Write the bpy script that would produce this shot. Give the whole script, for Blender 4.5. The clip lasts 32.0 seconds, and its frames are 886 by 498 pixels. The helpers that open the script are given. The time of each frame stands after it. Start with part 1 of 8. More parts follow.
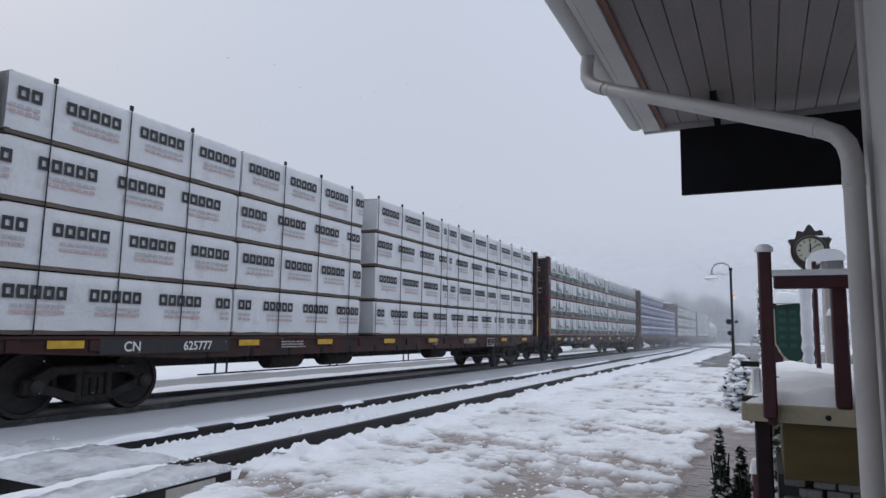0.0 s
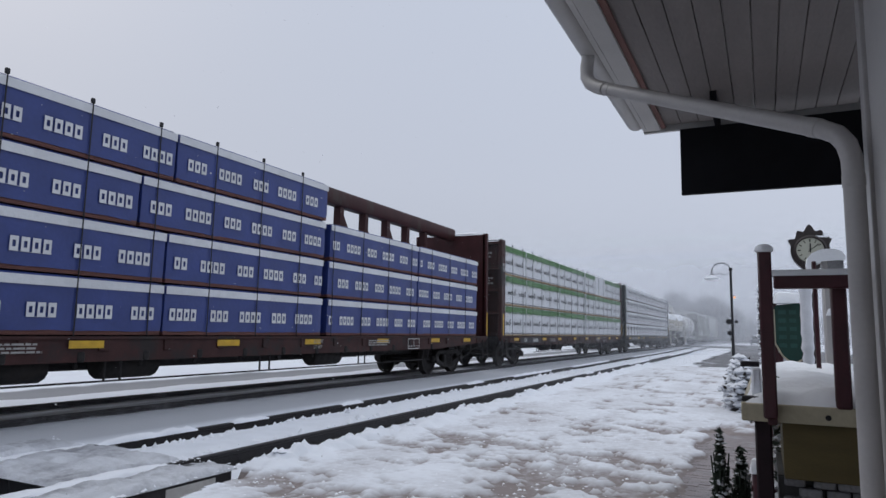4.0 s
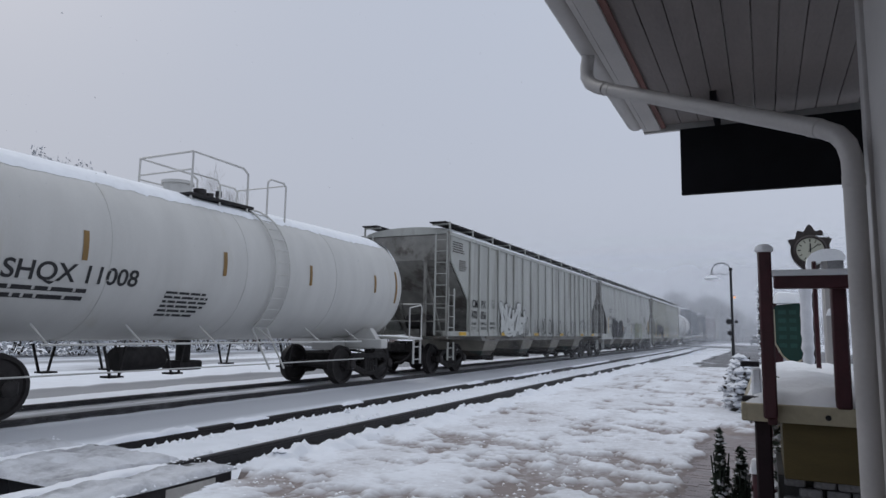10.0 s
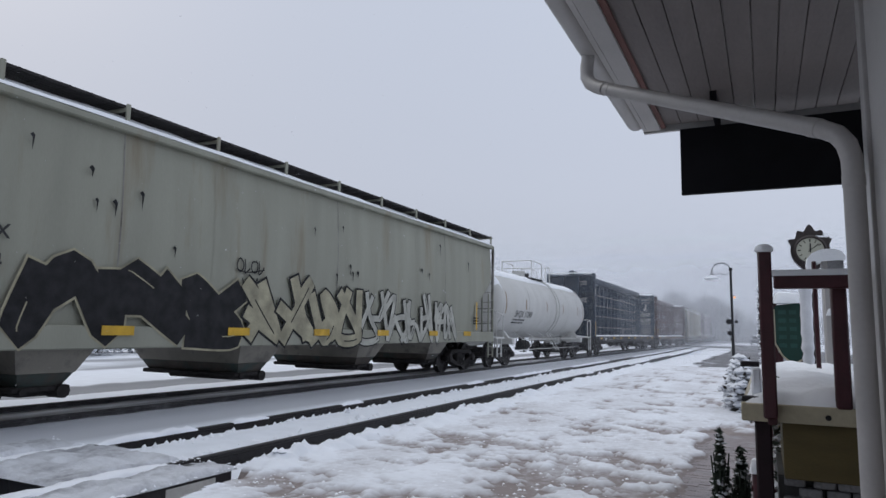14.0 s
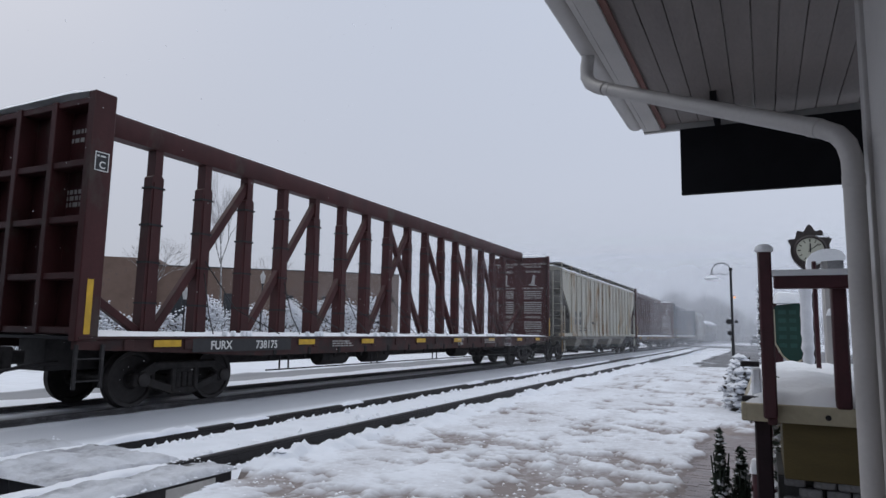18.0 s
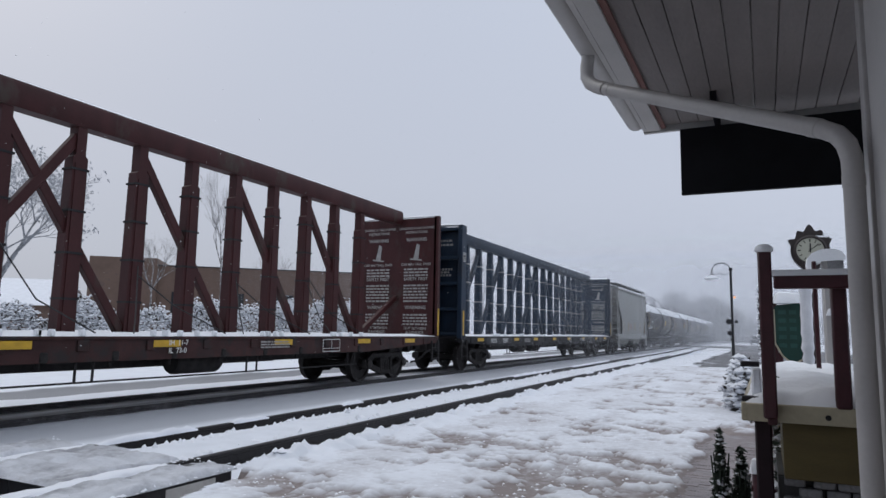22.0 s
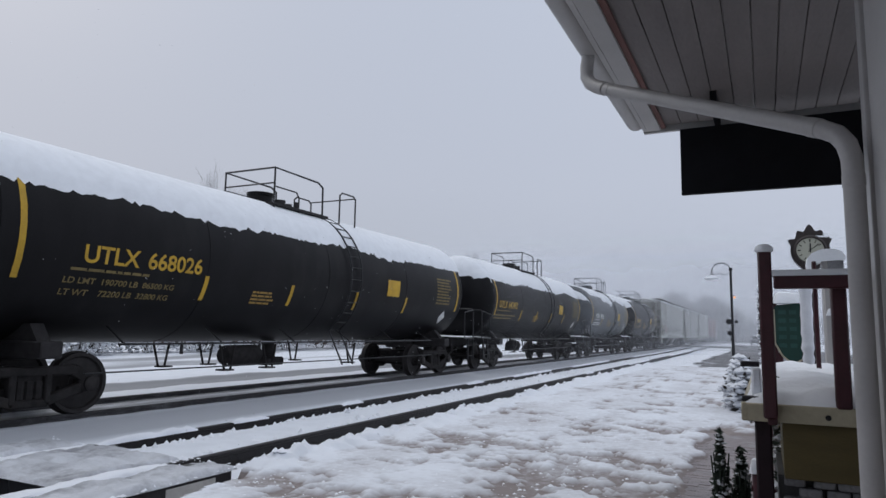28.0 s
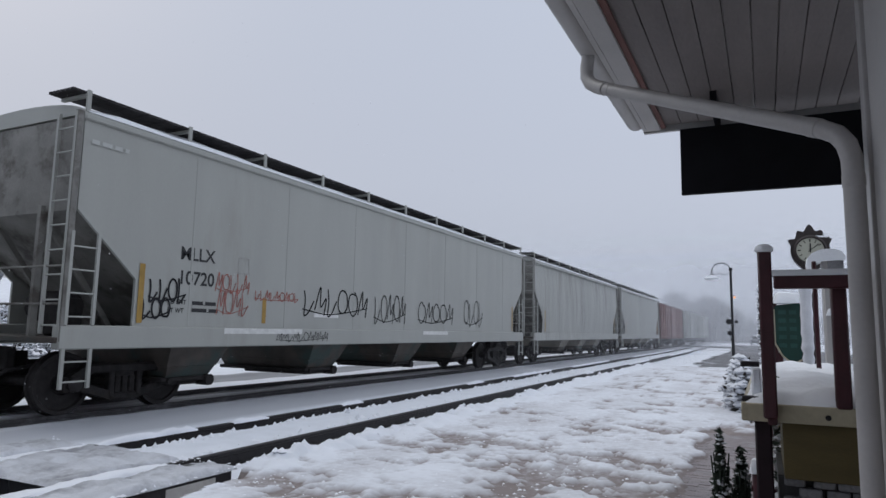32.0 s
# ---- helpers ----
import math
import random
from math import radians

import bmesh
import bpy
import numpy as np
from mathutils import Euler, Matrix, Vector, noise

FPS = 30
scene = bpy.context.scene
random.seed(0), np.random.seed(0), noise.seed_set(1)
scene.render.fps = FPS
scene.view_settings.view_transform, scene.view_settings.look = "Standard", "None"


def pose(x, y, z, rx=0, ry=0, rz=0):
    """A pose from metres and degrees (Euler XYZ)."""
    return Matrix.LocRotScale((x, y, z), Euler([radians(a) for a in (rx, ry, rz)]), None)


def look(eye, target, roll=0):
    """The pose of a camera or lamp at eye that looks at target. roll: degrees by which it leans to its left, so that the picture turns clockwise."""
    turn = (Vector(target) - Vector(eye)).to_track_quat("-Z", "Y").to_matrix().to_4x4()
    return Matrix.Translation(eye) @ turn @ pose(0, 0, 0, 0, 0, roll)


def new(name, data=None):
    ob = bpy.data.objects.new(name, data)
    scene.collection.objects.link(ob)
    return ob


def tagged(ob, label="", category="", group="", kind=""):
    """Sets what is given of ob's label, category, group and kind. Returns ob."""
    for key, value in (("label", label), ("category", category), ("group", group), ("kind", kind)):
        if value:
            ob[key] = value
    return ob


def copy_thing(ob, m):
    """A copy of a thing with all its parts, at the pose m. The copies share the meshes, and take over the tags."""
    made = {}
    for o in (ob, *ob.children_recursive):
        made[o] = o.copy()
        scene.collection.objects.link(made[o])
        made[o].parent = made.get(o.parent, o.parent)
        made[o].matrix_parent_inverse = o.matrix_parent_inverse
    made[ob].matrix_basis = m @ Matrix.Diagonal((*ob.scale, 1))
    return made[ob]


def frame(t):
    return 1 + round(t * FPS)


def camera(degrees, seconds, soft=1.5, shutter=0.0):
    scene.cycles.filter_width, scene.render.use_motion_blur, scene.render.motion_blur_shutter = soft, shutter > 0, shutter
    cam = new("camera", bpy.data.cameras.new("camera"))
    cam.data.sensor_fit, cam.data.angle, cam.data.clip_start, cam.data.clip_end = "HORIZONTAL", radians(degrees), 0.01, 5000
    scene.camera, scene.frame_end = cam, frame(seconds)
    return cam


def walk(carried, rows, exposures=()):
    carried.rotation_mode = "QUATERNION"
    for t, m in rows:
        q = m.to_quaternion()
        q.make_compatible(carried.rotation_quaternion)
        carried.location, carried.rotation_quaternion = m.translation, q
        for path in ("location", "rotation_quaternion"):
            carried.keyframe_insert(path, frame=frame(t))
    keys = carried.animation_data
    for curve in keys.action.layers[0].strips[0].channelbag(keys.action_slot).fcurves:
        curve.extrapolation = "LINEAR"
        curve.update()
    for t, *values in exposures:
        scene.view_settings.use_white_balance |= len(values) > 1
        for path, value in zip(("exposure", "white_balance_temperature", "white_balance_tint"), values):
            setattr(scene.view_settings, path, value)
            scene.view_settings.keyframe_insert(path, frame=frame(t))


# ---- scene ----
# Camera on a tripod beside the depot wall. Axes: y runs along the tracks, x to the right of them, z = 0 at the rail heads.
cam = camera(68.33, 32.0, soft=1.5)
EYE = pose(0, 0, 1.35, 97.107, 0, 26.208) @ pose(0, 0, 0, 0, 0, 1.055)
walk(cam, [(0, EYE), (32, EYE)], exposures=[(0, 0.18), (1, 0.05), (2, 0.0), (3.5, 0.12), (7, 0.10), (9, -0.09), (10.5, 0.0), (13, 0.14), (19, 0.12), (24, 0.13), (28, 0.04), (32, 0.08)])

# World: an overcast winter sky, brighter towards the zenith, over a Nishita base.
world = bpy.data.worlds.new("overcast")
scene.world = world
world.use_nodes = True
wn = world.node_tree
wn.nodes.clear()
w_out = wn.nodes.new("ShaderNodeOutputWorld")
w_bg = wn.nodes.new("ShaderNodeBackground")
w_sky = wn.nodes.new("ShaderNodeTexSky")
w_sky.sky_type = 'NISHITA'
w_sky.sun_disc = False
w_sky.sun_elevation, w_sky.sun_rotation = radians(38), radians(-70)
w_sky.air_density, w_sky.dust_density = 1.0, 4.0
w_geo = wn.nodes.new("ShaderNodeTexCoord")
w_sep = wn.nodes.new("ShaderNodeSeparateXYZ")
w_ramp = wn.nodes.new("ShaderNodeValToRGB")
w_mix = wn.nodes.new("ShaderNodeMix")
w_mix.data_type = 'RGBA'
w_noise = wn.nodes.new("ShaderNodeTexNoise")
w_noise.inputs["Scale"].default_value = 1.6
w_noise.inputs["Detail"].default_value = 3.0
w_add = wn.nodes.new("ShaderNodeMath")
w_add.operation = 'MULTIPLY_ADD'
w_add.inputs[1].default_value = 0.16
wn.links.new(w_geo.outputs["Generated"], w_sep.inputs[0])
wn.links.new(w_geo.outputs["Generated"], w_noise.inputs["Vector"])
wn.links.new(w_noise.outputs["Fac"], w_add.inputs[0])
wn.links.new(w_sep.outputs["Z"], w_add.inputs[2])
wn.links.new(w_add.outputs[0], w_ramp.inputs[0])
r = w_ramp.color_ramp
r.elements[0].position, r.elements[0].color = 0.05, (4.2, 4.60, 5.5, 1)
r.elements[1].position, r.elements[1].color = 1.0, (7.6, 8.1, 9.0, 1)
e = r.elements.new(0.30)
e.color = (4.9, 5.30, 6.3, 1)
e = r.elements.new(0.66)
e.color = (5.15, 5.65, 6.75, 1)
w_mix.inputs[0].default_value = 0.94
wn.links.new(w_sky.outputs[0], w_mix.inputs[6])
wn.links.new(w_ramp.outputs[0], w_mix.inputs[7])
wn.links.new(w_mix.outputs[2], w_bg.inputs["Color"])
w_side = wn.nodes.new("ShaderNodeMath")          # the cloud is a little thinner to the east
w_side.operation = 'MULTIPLY_ADD'
w_side.inputs[1].default_value, w_side.inputs[2].default_value = 0.018, 0.1055
wn.links.new(w_sep.outputs["X"], w_side.inputs[0])
wn.links.new(w_side.outputs[0], w_bg.inputs["Strength"])
wn.links.new(w_bg.outputs[0], w_out.inputs[0])

sun = new("sun", bpy.data.lights.new("sun", 'SUN'))
sun.data.energy, sun.data.angle, sun.data.color = 0.5, radians(40), (1.0, 0.97, 0.93)
sun.matrix_world = look((-30, 20, 40), (0, 10, 0))


# ---- shaping helpers ----
class Geo:
    """Collects vertices and faces for one mesh."""

    def __init__(self):
        self.v, self.f = [], []

    def add(self, verts, faces, m=None):
        n = len(self.v)
        self.v.extend([tuple(m @ Vector(p)) for p in verts] if m is not None else verts)
        self.f.extend([tuple(i + n for i in face) for face in faces])
        return self

    def box(self, x0, x1, y0, y1, z0, z1, b=0.0, m=None):
        if b <= 0:
            vs = [(x, y, z) for x in (x0, x1) for y in (y0, y1) for z in (z0, z1)]
            fs = [(0, 1, 3, 2), (4, 6, 7, 5), (0, 4, 5, 1), (2, 3, 7, 6), (0, 2, 6, 4), (1, 5, 7, 3)]
            return self.add(vs, fs, m)
        b = min(b, abs(x1 - x0) * .45, abs(y1 - y0) * .45, abs(z1 - z0) * .45)
        vs, ix = [], {}
        for i, x in enumerate((x0, x1)):
            for j, y in enumerate((y0, y1)):
                for k, z in enumerate((z0, z1)):
                    sx, sy, sz = (1, -1)[i] * b, (1, -1)[j] * b, (1, -1)[k] * b
                    for a, p in enumerate(((x, y + sy, z + sz), (x + sx, y, z + sz), (x + sx, y + sy, z))):
                        ix[i, j, k, a] = len(vs)
                        vs.append(p)
        fs = []
        for i in (0, 1):
            q = [ix[i, j, k, 0] for j, k in ((0, 0), (0, 1), (1, 1), (1, 0))]
            fs.append(q if i == 0 else q[::-1])
            q = [ix[j, i, k, 1] for j, k in ((0, 0), (1, 0), (1, 1), (0, 1))]
            fs.append(q if i == 0 else q[::-1])
            q = [ix[j, k, i, 2] for j, k in ((0, 0), (0, 1), (1, 1), (1, 0))]
            fs.append(q if i == 0 else q[::-1])
        for j in (0, 1):
            for k in (0, 1):
                fs.append([ix[0, j, k, 1], ix[1, j, k, 1], ix[1, j, k, 2], ix[0, j, k, 2]])
                fs.append([ix[j, 0, k, 0], ix[j, 1, k, 0], ix[j, 1, k, 2], ix[j, 0, k, 2]])
                fs.append([ix[j, k, 0, 0], ix[j, k, 1, 0], ix[j, k, 1, 1], ix[j, k, 0, 1]])
        for i in (0, 1):
            for j in (0, 1):
                for k in (0, 1):
                    fs.append([ix[i, j, k, a] for a in (0, 1, 2)])
        return self.add(vs, fs, m)

    def prism(self, poly, axis, a, b, m=None):
        """A polygon, in the two other axes in order, drawn out along axis from a to b."""
        n = len(poly)
        put = {"x": lambda p, t: (t, p[0], p[1]), "y": lambda p, t: (p[0], t, p[1]), "z": lambda p, t: (p[0], p[1], t)}[axis]
        vs = [put(p, a) for p in poly] + [put(p, b) for p in poly]
        fs = [tuple(range(n)), tuple(range(2 * n - 1, n - 1, -1))]
        fs += [(i, (i + 1) % n, (i + 1) % n + n, i + n) for i in range(n)]
        return self.add(vs, fs, m)

    def lathe(self, prof, n=24, m=None, a0=0.0, a1=2 * math.pi, caps=True):
        """A profile of (radius, height) turned about z."""
        full = abs(a1 - a0 - 2 * math.pi) < 1e-6
        k = n if full else n + 1
        vs, fs = [], []
        for r_, z in prof:
            for i in range(k):
                a = a0 + (a1 - a0) * i / n
                vs.append((r_ * math.cos(a), r_ * math.sin(a), z))
        for j in range(len(prof) - 1):
            for i in range(n):
                i2 = (i + 1) % k
                fs.append((j * k + i, j * k + i2, (j + 1) * k + i2, (j + 1) * k + i))
        if caps and full:
            if prof[0][0] > 1e-6:
                fs.append(tuple(range(k))[::-1])
            if prof[-1][0] > 1e-6:
                fs.append(tuple(range((len(prof) - 1) * k, len(prof) * k)))
        return self.add(vs, fs, m)

    def rod(self, p, q, r_, n=8, r2=None):
        p, q = Vector(p), Vector(q)
        d = q - p
        if d.length < 1e-6:
            return self
        m = Matrix.Translation(p) @ d.to_track_quat("Z", "Y").to_matrix().to_4x4()
        return self.lathe([(r_, 0), (r_ if r2 is None else r2, d.length)], n, m)

    def tube(self, pts, r_, n=8):
        """A round bar through the points, with mitred joints."""
        pts = [Vector(p) for p in pts]
        vs, fs, up = [], [], None
        for i, p in enumerate(pts):
            d = ((pts[min(i + 1, len(pts) - 1)] - p).normalized() + (p - pts[max(i - 1, 0)]).normalized()).normalized()
            if up is None:
                up = d.orthogonal().normalized()
            up = (up - d * up.dot(d)).normalized()
            s = d.cross(up)
            for k in range(n):
                a = 2 * math.pi * k / n
                vs.append(tuple(p + (up * math.cos(a) + s * math.sin(a)) * r_))
        for i in range(len(pts) - 1):
            for k in range(n):
                fs.append((i * n + k, i * n + (k + 1) % n, (i + 1) * n + (k + 1) % n, (i + 1) * n + k))
        fs.append(tuple(range(n))[::-1])
        fs.append(tuple(range((len(pts) - 1) * n, len(pts) * n)))
        return self.add(vs, fs)

    def beam(self, p, q, w, h):
        """A square bar from p to q."""
        p, q = Vector(p), Vector(q)
        d = q - p
        m = Matrix.Translation(p) @ d.to_track_quat("Z", "Y").to_matrix().to_4x4()
        return self.box(-w / 2, w / 2, -h / 2, h / 2, 0, d.length, min(w, h) * .08, m)

    def mesh(self, name, material, smooth=40):
        me = bpy.data.meshes.new(name)
        me.from_pydata(self.v, [], self.f)
        bm = bmesh.new()
        bm.from_mesh(me)
        bmesh.ops.recalc_face_normals(bm, faces=bm.faces)
        bm.to_mesh(me)
        bm.free()
        if material:
            me.materials.append(material)
        if smooth:
            me.polygons.foreach_set("use_smooth", [True] * len(me.polygons))
            me.set_sharp_from_angle(angle=radians(smooth))
        return me


def part(name, geo, material, parent=None, label="", smooth=40):
    """One mesh object, under a thing or a part, from a Geo or a finished mesh."""
    me = geo if isinstance(geo, bpy.types.Mesh) else geo.mesh(name, material, smooth)
    ob = new(name, me)
    if parent is not None:
        ob.parent = parent
    if label:
        ob["label"] = label
    return ob


def thing(name, label, category, group="", kind="", m=None):
    ob = new(name)
    ob.empty_display_size = 0.2
    tagged(ob, label, category, group, kind)
    if m is not None:
        ob.matrix_basis = m
    return ob


def setting(name, geo, material, label="", smooth=40):
    ob = part(name, geo, material, None, label, smooth)
    tagged(ob, label, name.split("_")[0], "", "structure")
    return ob


# ---- materials ----
def material(name, colour, rough=0.6, metal=0.0, spread=0.15, scale=6.0, bump=0.15, dirt=None, dirt_at=0.5, dirt_scale=1.2,
             stretch=(1, 1, 1), spec=0.5, rand=0.0, fine=60.0, sharp=0.12, space="Object"):
    """Base colour varied by two noises, a stain colour in patches with a shape of their own, and a fine bump."""
    mt = bpy.data.materials.new(name)
    mt.use_nodes = True
    nt = mt.node_tree
    N, L = nt.nodes, nt.links
    bs = N["Principled BSDF"]
    bs.inputs["Roughness"].default_value, bs.inputs["Metallic"].default_value = rough, metal
    bs.inputs["Specular IOR Level"].default_value = spec
    tc = N.new("ShaderNodeTexCoord")
    mp = N.new("ShaderNodeMapping")
    mp.inputs["Scale"].default_value = stretch
    L.new(tc.outputs[space], mp.inputs[0])
    n1 = N.new("ShaderNodeTexNoise")
    n1.inputs["Scale"].default_value, n1.inputs["Detail"].default_value = scale, 6
    L.new(mp.outputs[0], n1.inputs["Vector"])
    n2 = N.new("ShaderNodeTexNoise")
    n2.inputs["Scale"].default_value, n2.inputs["Detail"].default_value = fine, 3
    L.new(mp.outputs[0], n2.inputs["Vector"])
    ramp = N.new("ShaderNodeValToRGB")
    c = colour
    ramp.color_ramp.elements[0].position, ramp.color_ramp.elements[1].position = 0.3, 0.7
    ramp.color_ramp.elements[0].color = (*[x * (1 - spread) for x in c], 1)
    ramp.color_ramp.elements[1].color = (*[min(1, x * (1 + spread)) for x in c], 1)
    L.new(n1.outputs["Fac"], ramp.inputs[0])
    col = ramp.outputs[0]
    mx = N.new("ShaderNodeMix")
    mx.data_type, mx.blend_type = 'RGBA', 'OVERLAY'
    mx.inputs[0].default_value = min(0.5, spread)
    L.new(col, mx.inputs[6])
    L.new(n2.outputs["Fac"], mx.inputs[7])
    col = mx.outputs[2]
    if dirt:
        n3 = N.new("ShaderNodeTexNoise")
        n3.inputs["Scale"].default_value, n3.inputs["Detail"].default_value = dirt_scale, 9
        n3.inputs["Roughness"].default_value = 0.65
        L.new(mp.outputs[0], n3.inputs["Vector"])
        mr = N.new("ShaderNodeMapRange")
        mr.inputs["From Min"].default_value, mr.inputs["From Max"].default_value = dirt_at, dirt_at + sharp
        L.new(n3.outputs["Fac"], mr.inputs["Value"])
        m2 = N.new("ShaderNodeMix")
        m2.data_type = 'RGBA'
        L.new(mr.outputs[0], m2.inputs[0])
        L.new(col, m2.inputs[6])
        m2.inputs[7].default_value = (*dirt, 1)
        col = m2.outputs[2]
    if rand:
        oi = N.new("ShaderNodeObjectInfo")
        m3 = N.new("ShaderNodeMapRange")
        m3.inputs["To Min"].default_value, m3.inputs["To Max"].default_value = 1 - rand, 1 + rand
        L.new(oi.outputs["Random"], m3.inputs["Value"])
        hs = N.new("ShaderNodeHueSaturation")
        L.new(m3.outputs[0], hs.inputs["Value"])
        L.new(col, hs.inputs["Color"])
        col = hs.outputs[0]
    L.new(col, bs.inputs["Base Color"])
    if bump:
        bp = N.new("ShaderNodeBump")
        bp.inputs["Strength"].default_value, bp.inputs["Distance"].default_value = bump, 0.01
        ad = N.new("ShaderNodeMath")
        ad.operation = 'ADD'
        L.new(n1.outputs["Fac"], ad.inputs[0])
        L.new(n2.outputs["Fac"], ad.inputs[1])
        L.new(ad.outputs[0], bp.inputs["Height"])
        L.new(bp.outputs[0], bs.inputs["Normal"])
    return mt


M = {}
M["snow"] = material("snow", (0.80, 0.82, 0.86), 0.75, spread=0.05, scale=3, bump=0.5, fine=40)
M["snow_car"] = material("packed_snow", (0.82, 0.84, 0.87), 0.8, spread=0.04, scale=5, bump=0.6, fine=30)
M["slush"] = material("wet_slush", (0.42, 0.44, 0.47), 0.45, spread=0.15, scale=2, bump=0.3, stretch=(1, .15, 1), fine=20)
M["steel_dark"] = material("dark_grimy_steel", (0.027, 0.025, 0.026), 0.65, 0.0, 0.3, 8, 0.3, spec=.2)
M["truck"] = material("bogie_grime", (0.023, 0.021, 0.021), 0.75, 0.0, 0.35, 9, 0.4, dirt=(0.032, 0.027, 0.024), dirt_at=.58, spec=.2)
M["wheel"] = material("wheel_steel", (0.027, 0.024, 0.024), 0.6, 0.1, 0.3, 10, 0.2, spec=.25)
M["rail"] = material("rail_steel", (0.02, 0.018, 0.019), 0.55, 0.1, 0.25, 12, 0.3, spec=.3)
M["rail_top"] = material("rail_head_steel", (0.25, 0.25, 0.26), 0.3, 0.9, 0.15, 12, 0.1)
M["asphalt"] = material("wet_asphalt", (0.15, 0.15, 0.158), 0.75, spread=0.2, scale=1.5, bump=0.3, dirt=(0.5, 0.52, 0.55), dirt_at=.57, dirt_scale=.5, spec=.2)
# white paint darkened to carry the deep eave's shade; the blotches are dirt
M["soffit"] = material("aged_shaded_soffit_paint", (0.134, 0.115, 0.11), 0.6, spread=0.16, scale=3, bump=0.3, dirt=(0.11, 0.092, 0.085), dirt_at=.58, dirt_scale=2.4, stretch=(1, .3, 1), sharp=.3)
M["white_paint"] = material("old_white_paint", (0.38, 0.375, 0.37), 0.55, spread=0.07, scale=3, bump=0.2, dirt=(0.27, 0.26, 0.24), dirt_at=.62, dirt_scale=2)
M["wall_white"] = material("white_wall_paint", (0.42, 0.405, 0.395), 0.55, spread=0.06, scale=3, bump=0.2, dirt=(0.36, 0.345, 0.32), dirt_at=.62, dirt_scale=2)
M["pipe"] = material("white_downspout_metal", (0.38, 0.365, 0.355), 0.4, spread=0.06, scale=5, bump=0.08, dirt=(0.25, 0.24, 0.23), dirt_at=.66, dirt_scale=3)
M["black_board"] = material("black_board", (0.007, 0.007, 0.009), 0.6, spread=0.2, bump=0.1, spec=.15)
M["red_paint"] = material("dark_red_paint", (0.046, 0.006, 0.011), 0.5, spread=0.2, scale=8, bump=0.15)
M["cream_paint"] = material("cream_paint", (0.40, 0.355, 0.25), 0.6, spread=0.12, scale=5, bump=0.15, dirt=(.3, .26, .2), dirt_at=.6)
# rail steel lifted towards grey for haze, with patches of slush
M["main_rail"] = material("wet_slushy_hazed_rail_steel", (0.05, 0.048, 0.05), 0.5, 0.1, 0.25, 12, 0.3, dirt=(0.12, 0.12, 0.125), dirt_at=.55, spec=.3)
M["olive_paint"] = material("mustard_painted_board", (0.095, 0.07, 0.021), 0.65, spread=0.15, scale=4, bump=0.2, stretch=(1, 1, 4))
M["green_paint"] = material("green_sign_paint", (0.007, 0.045, 0.034), 0.55, spread=0.15, bump=0.1)
M["stone"] = material("grey_stone", (0.16, 0.16, 0.165), 0.7, spread=0.3, scale=9, bump=0.6, rand=0.25)
M["mortar"] = material("dark_mortar", (0.06, 0.06, 0.06), 0.9, spread=0.2, bump=0.3)
M["brick"] = material("wet_paver_brick", (0.16, 0.125, 0.118), 0.35, spread=0.25, scale=14, bump=0.3, rand=0.22, dirt=(.28, .28, .29), dirt_at=.56, dirt_scale=2.2)
M["black_metal"] = material("black_painted_metal", (0.015, 0.015, 0.017), 0.4, 0.3, 0.2, 8, 0.1)
M["cb_red"] = material("oxide_red_car_paint", (0.043, 0.0115, 0.012), 0.55, spread=0.25, scale=2.5, bump=0.15, dirt=(0.05, 0.035, 0.03), dirt_at=.55, dirt_scale=1.5, stretch=(1, 1, .5), spec=.25)
M["cb_brown"] = material("brown_car_paint", (0.045, 0.018, 0.016), 0.6, spread=0.25, scale=2.5, bump=0.2, dirt=(0.03, 0.026, 0.025), dirt_at=.52, dirt_scale=1.5, stretch=(1, 1, .5), spec=.25)
M["cb_blue"] = material("dark_blue_car_paint", (0.014, 0.026, 0.045), 0.5, spread=0.25, scale=2.5, bump=0.15, dirt=(0.02, 0.024, 0.032), dirt_at=.55, dirt_scale=1.6, stretch=(1, 1, .5), spec=.25)
M["cb_green"] = material("black_green_car_paint", (0.008, 0.013, 0.012), 0.55, spec=.25, spread=0.25, scale=2.5, bump=0.15, dirt=(0.02, 0.024, 0.024), dirt_at=.6, dirt_scale=1.5)
M["sill_red"] = material("grimy_red_sill", (0.042, 0.017, 0.016), 0.65, spread=0.3, scale=3, bump=0.2, dirt=(0.025, 0.02, 0.02), dirt_at=.5, dirt_scale=2, spec=.25)
M["sill_dark"] = material("grimy_dark_sill", (0.018, 0.018, 0.021), 0.65, spread=0.3, scale=3, bump=0.2, dirt=(0.03, 0.027, 0.025), dirt_at=.56, dirt_scale=2, spec=.25)
M["grey_hop"] = material("light_grey_hopper_paint", (0.365, 0.37, 0.345), 0.55, spread=0.10, scale=1.2, bump=0.1, dirt=(0.275, 0.275, 0.25), dirt_at=.50, dirt_scale=1.1, stretch=(1, 1.6, .2), sharp=.14)
M["white_hop"] = material("pale_grey_hopper_paint", (0.345, 0.35, 0.325), 0.5, spread=0.05, scale=1.2, bump=0.08, dirt=(0.28, 0.275, 0.245), dirt_at=.56, dirt_scale=.8, stretch=(1, 1.2, .25), sharp=.25)
M["olive_hop"] = material("faded_olive_grey_hopper_paint", (0.25, 0.252, 0.205), 0.6, spread=0.1, scale=1.2, bump=0.12, dirt=(0.19, 0.155, 0.10), dirt_at=.56, dirt_scale=1.1, stretch=(1, 1.6, .2), sharp=.2)
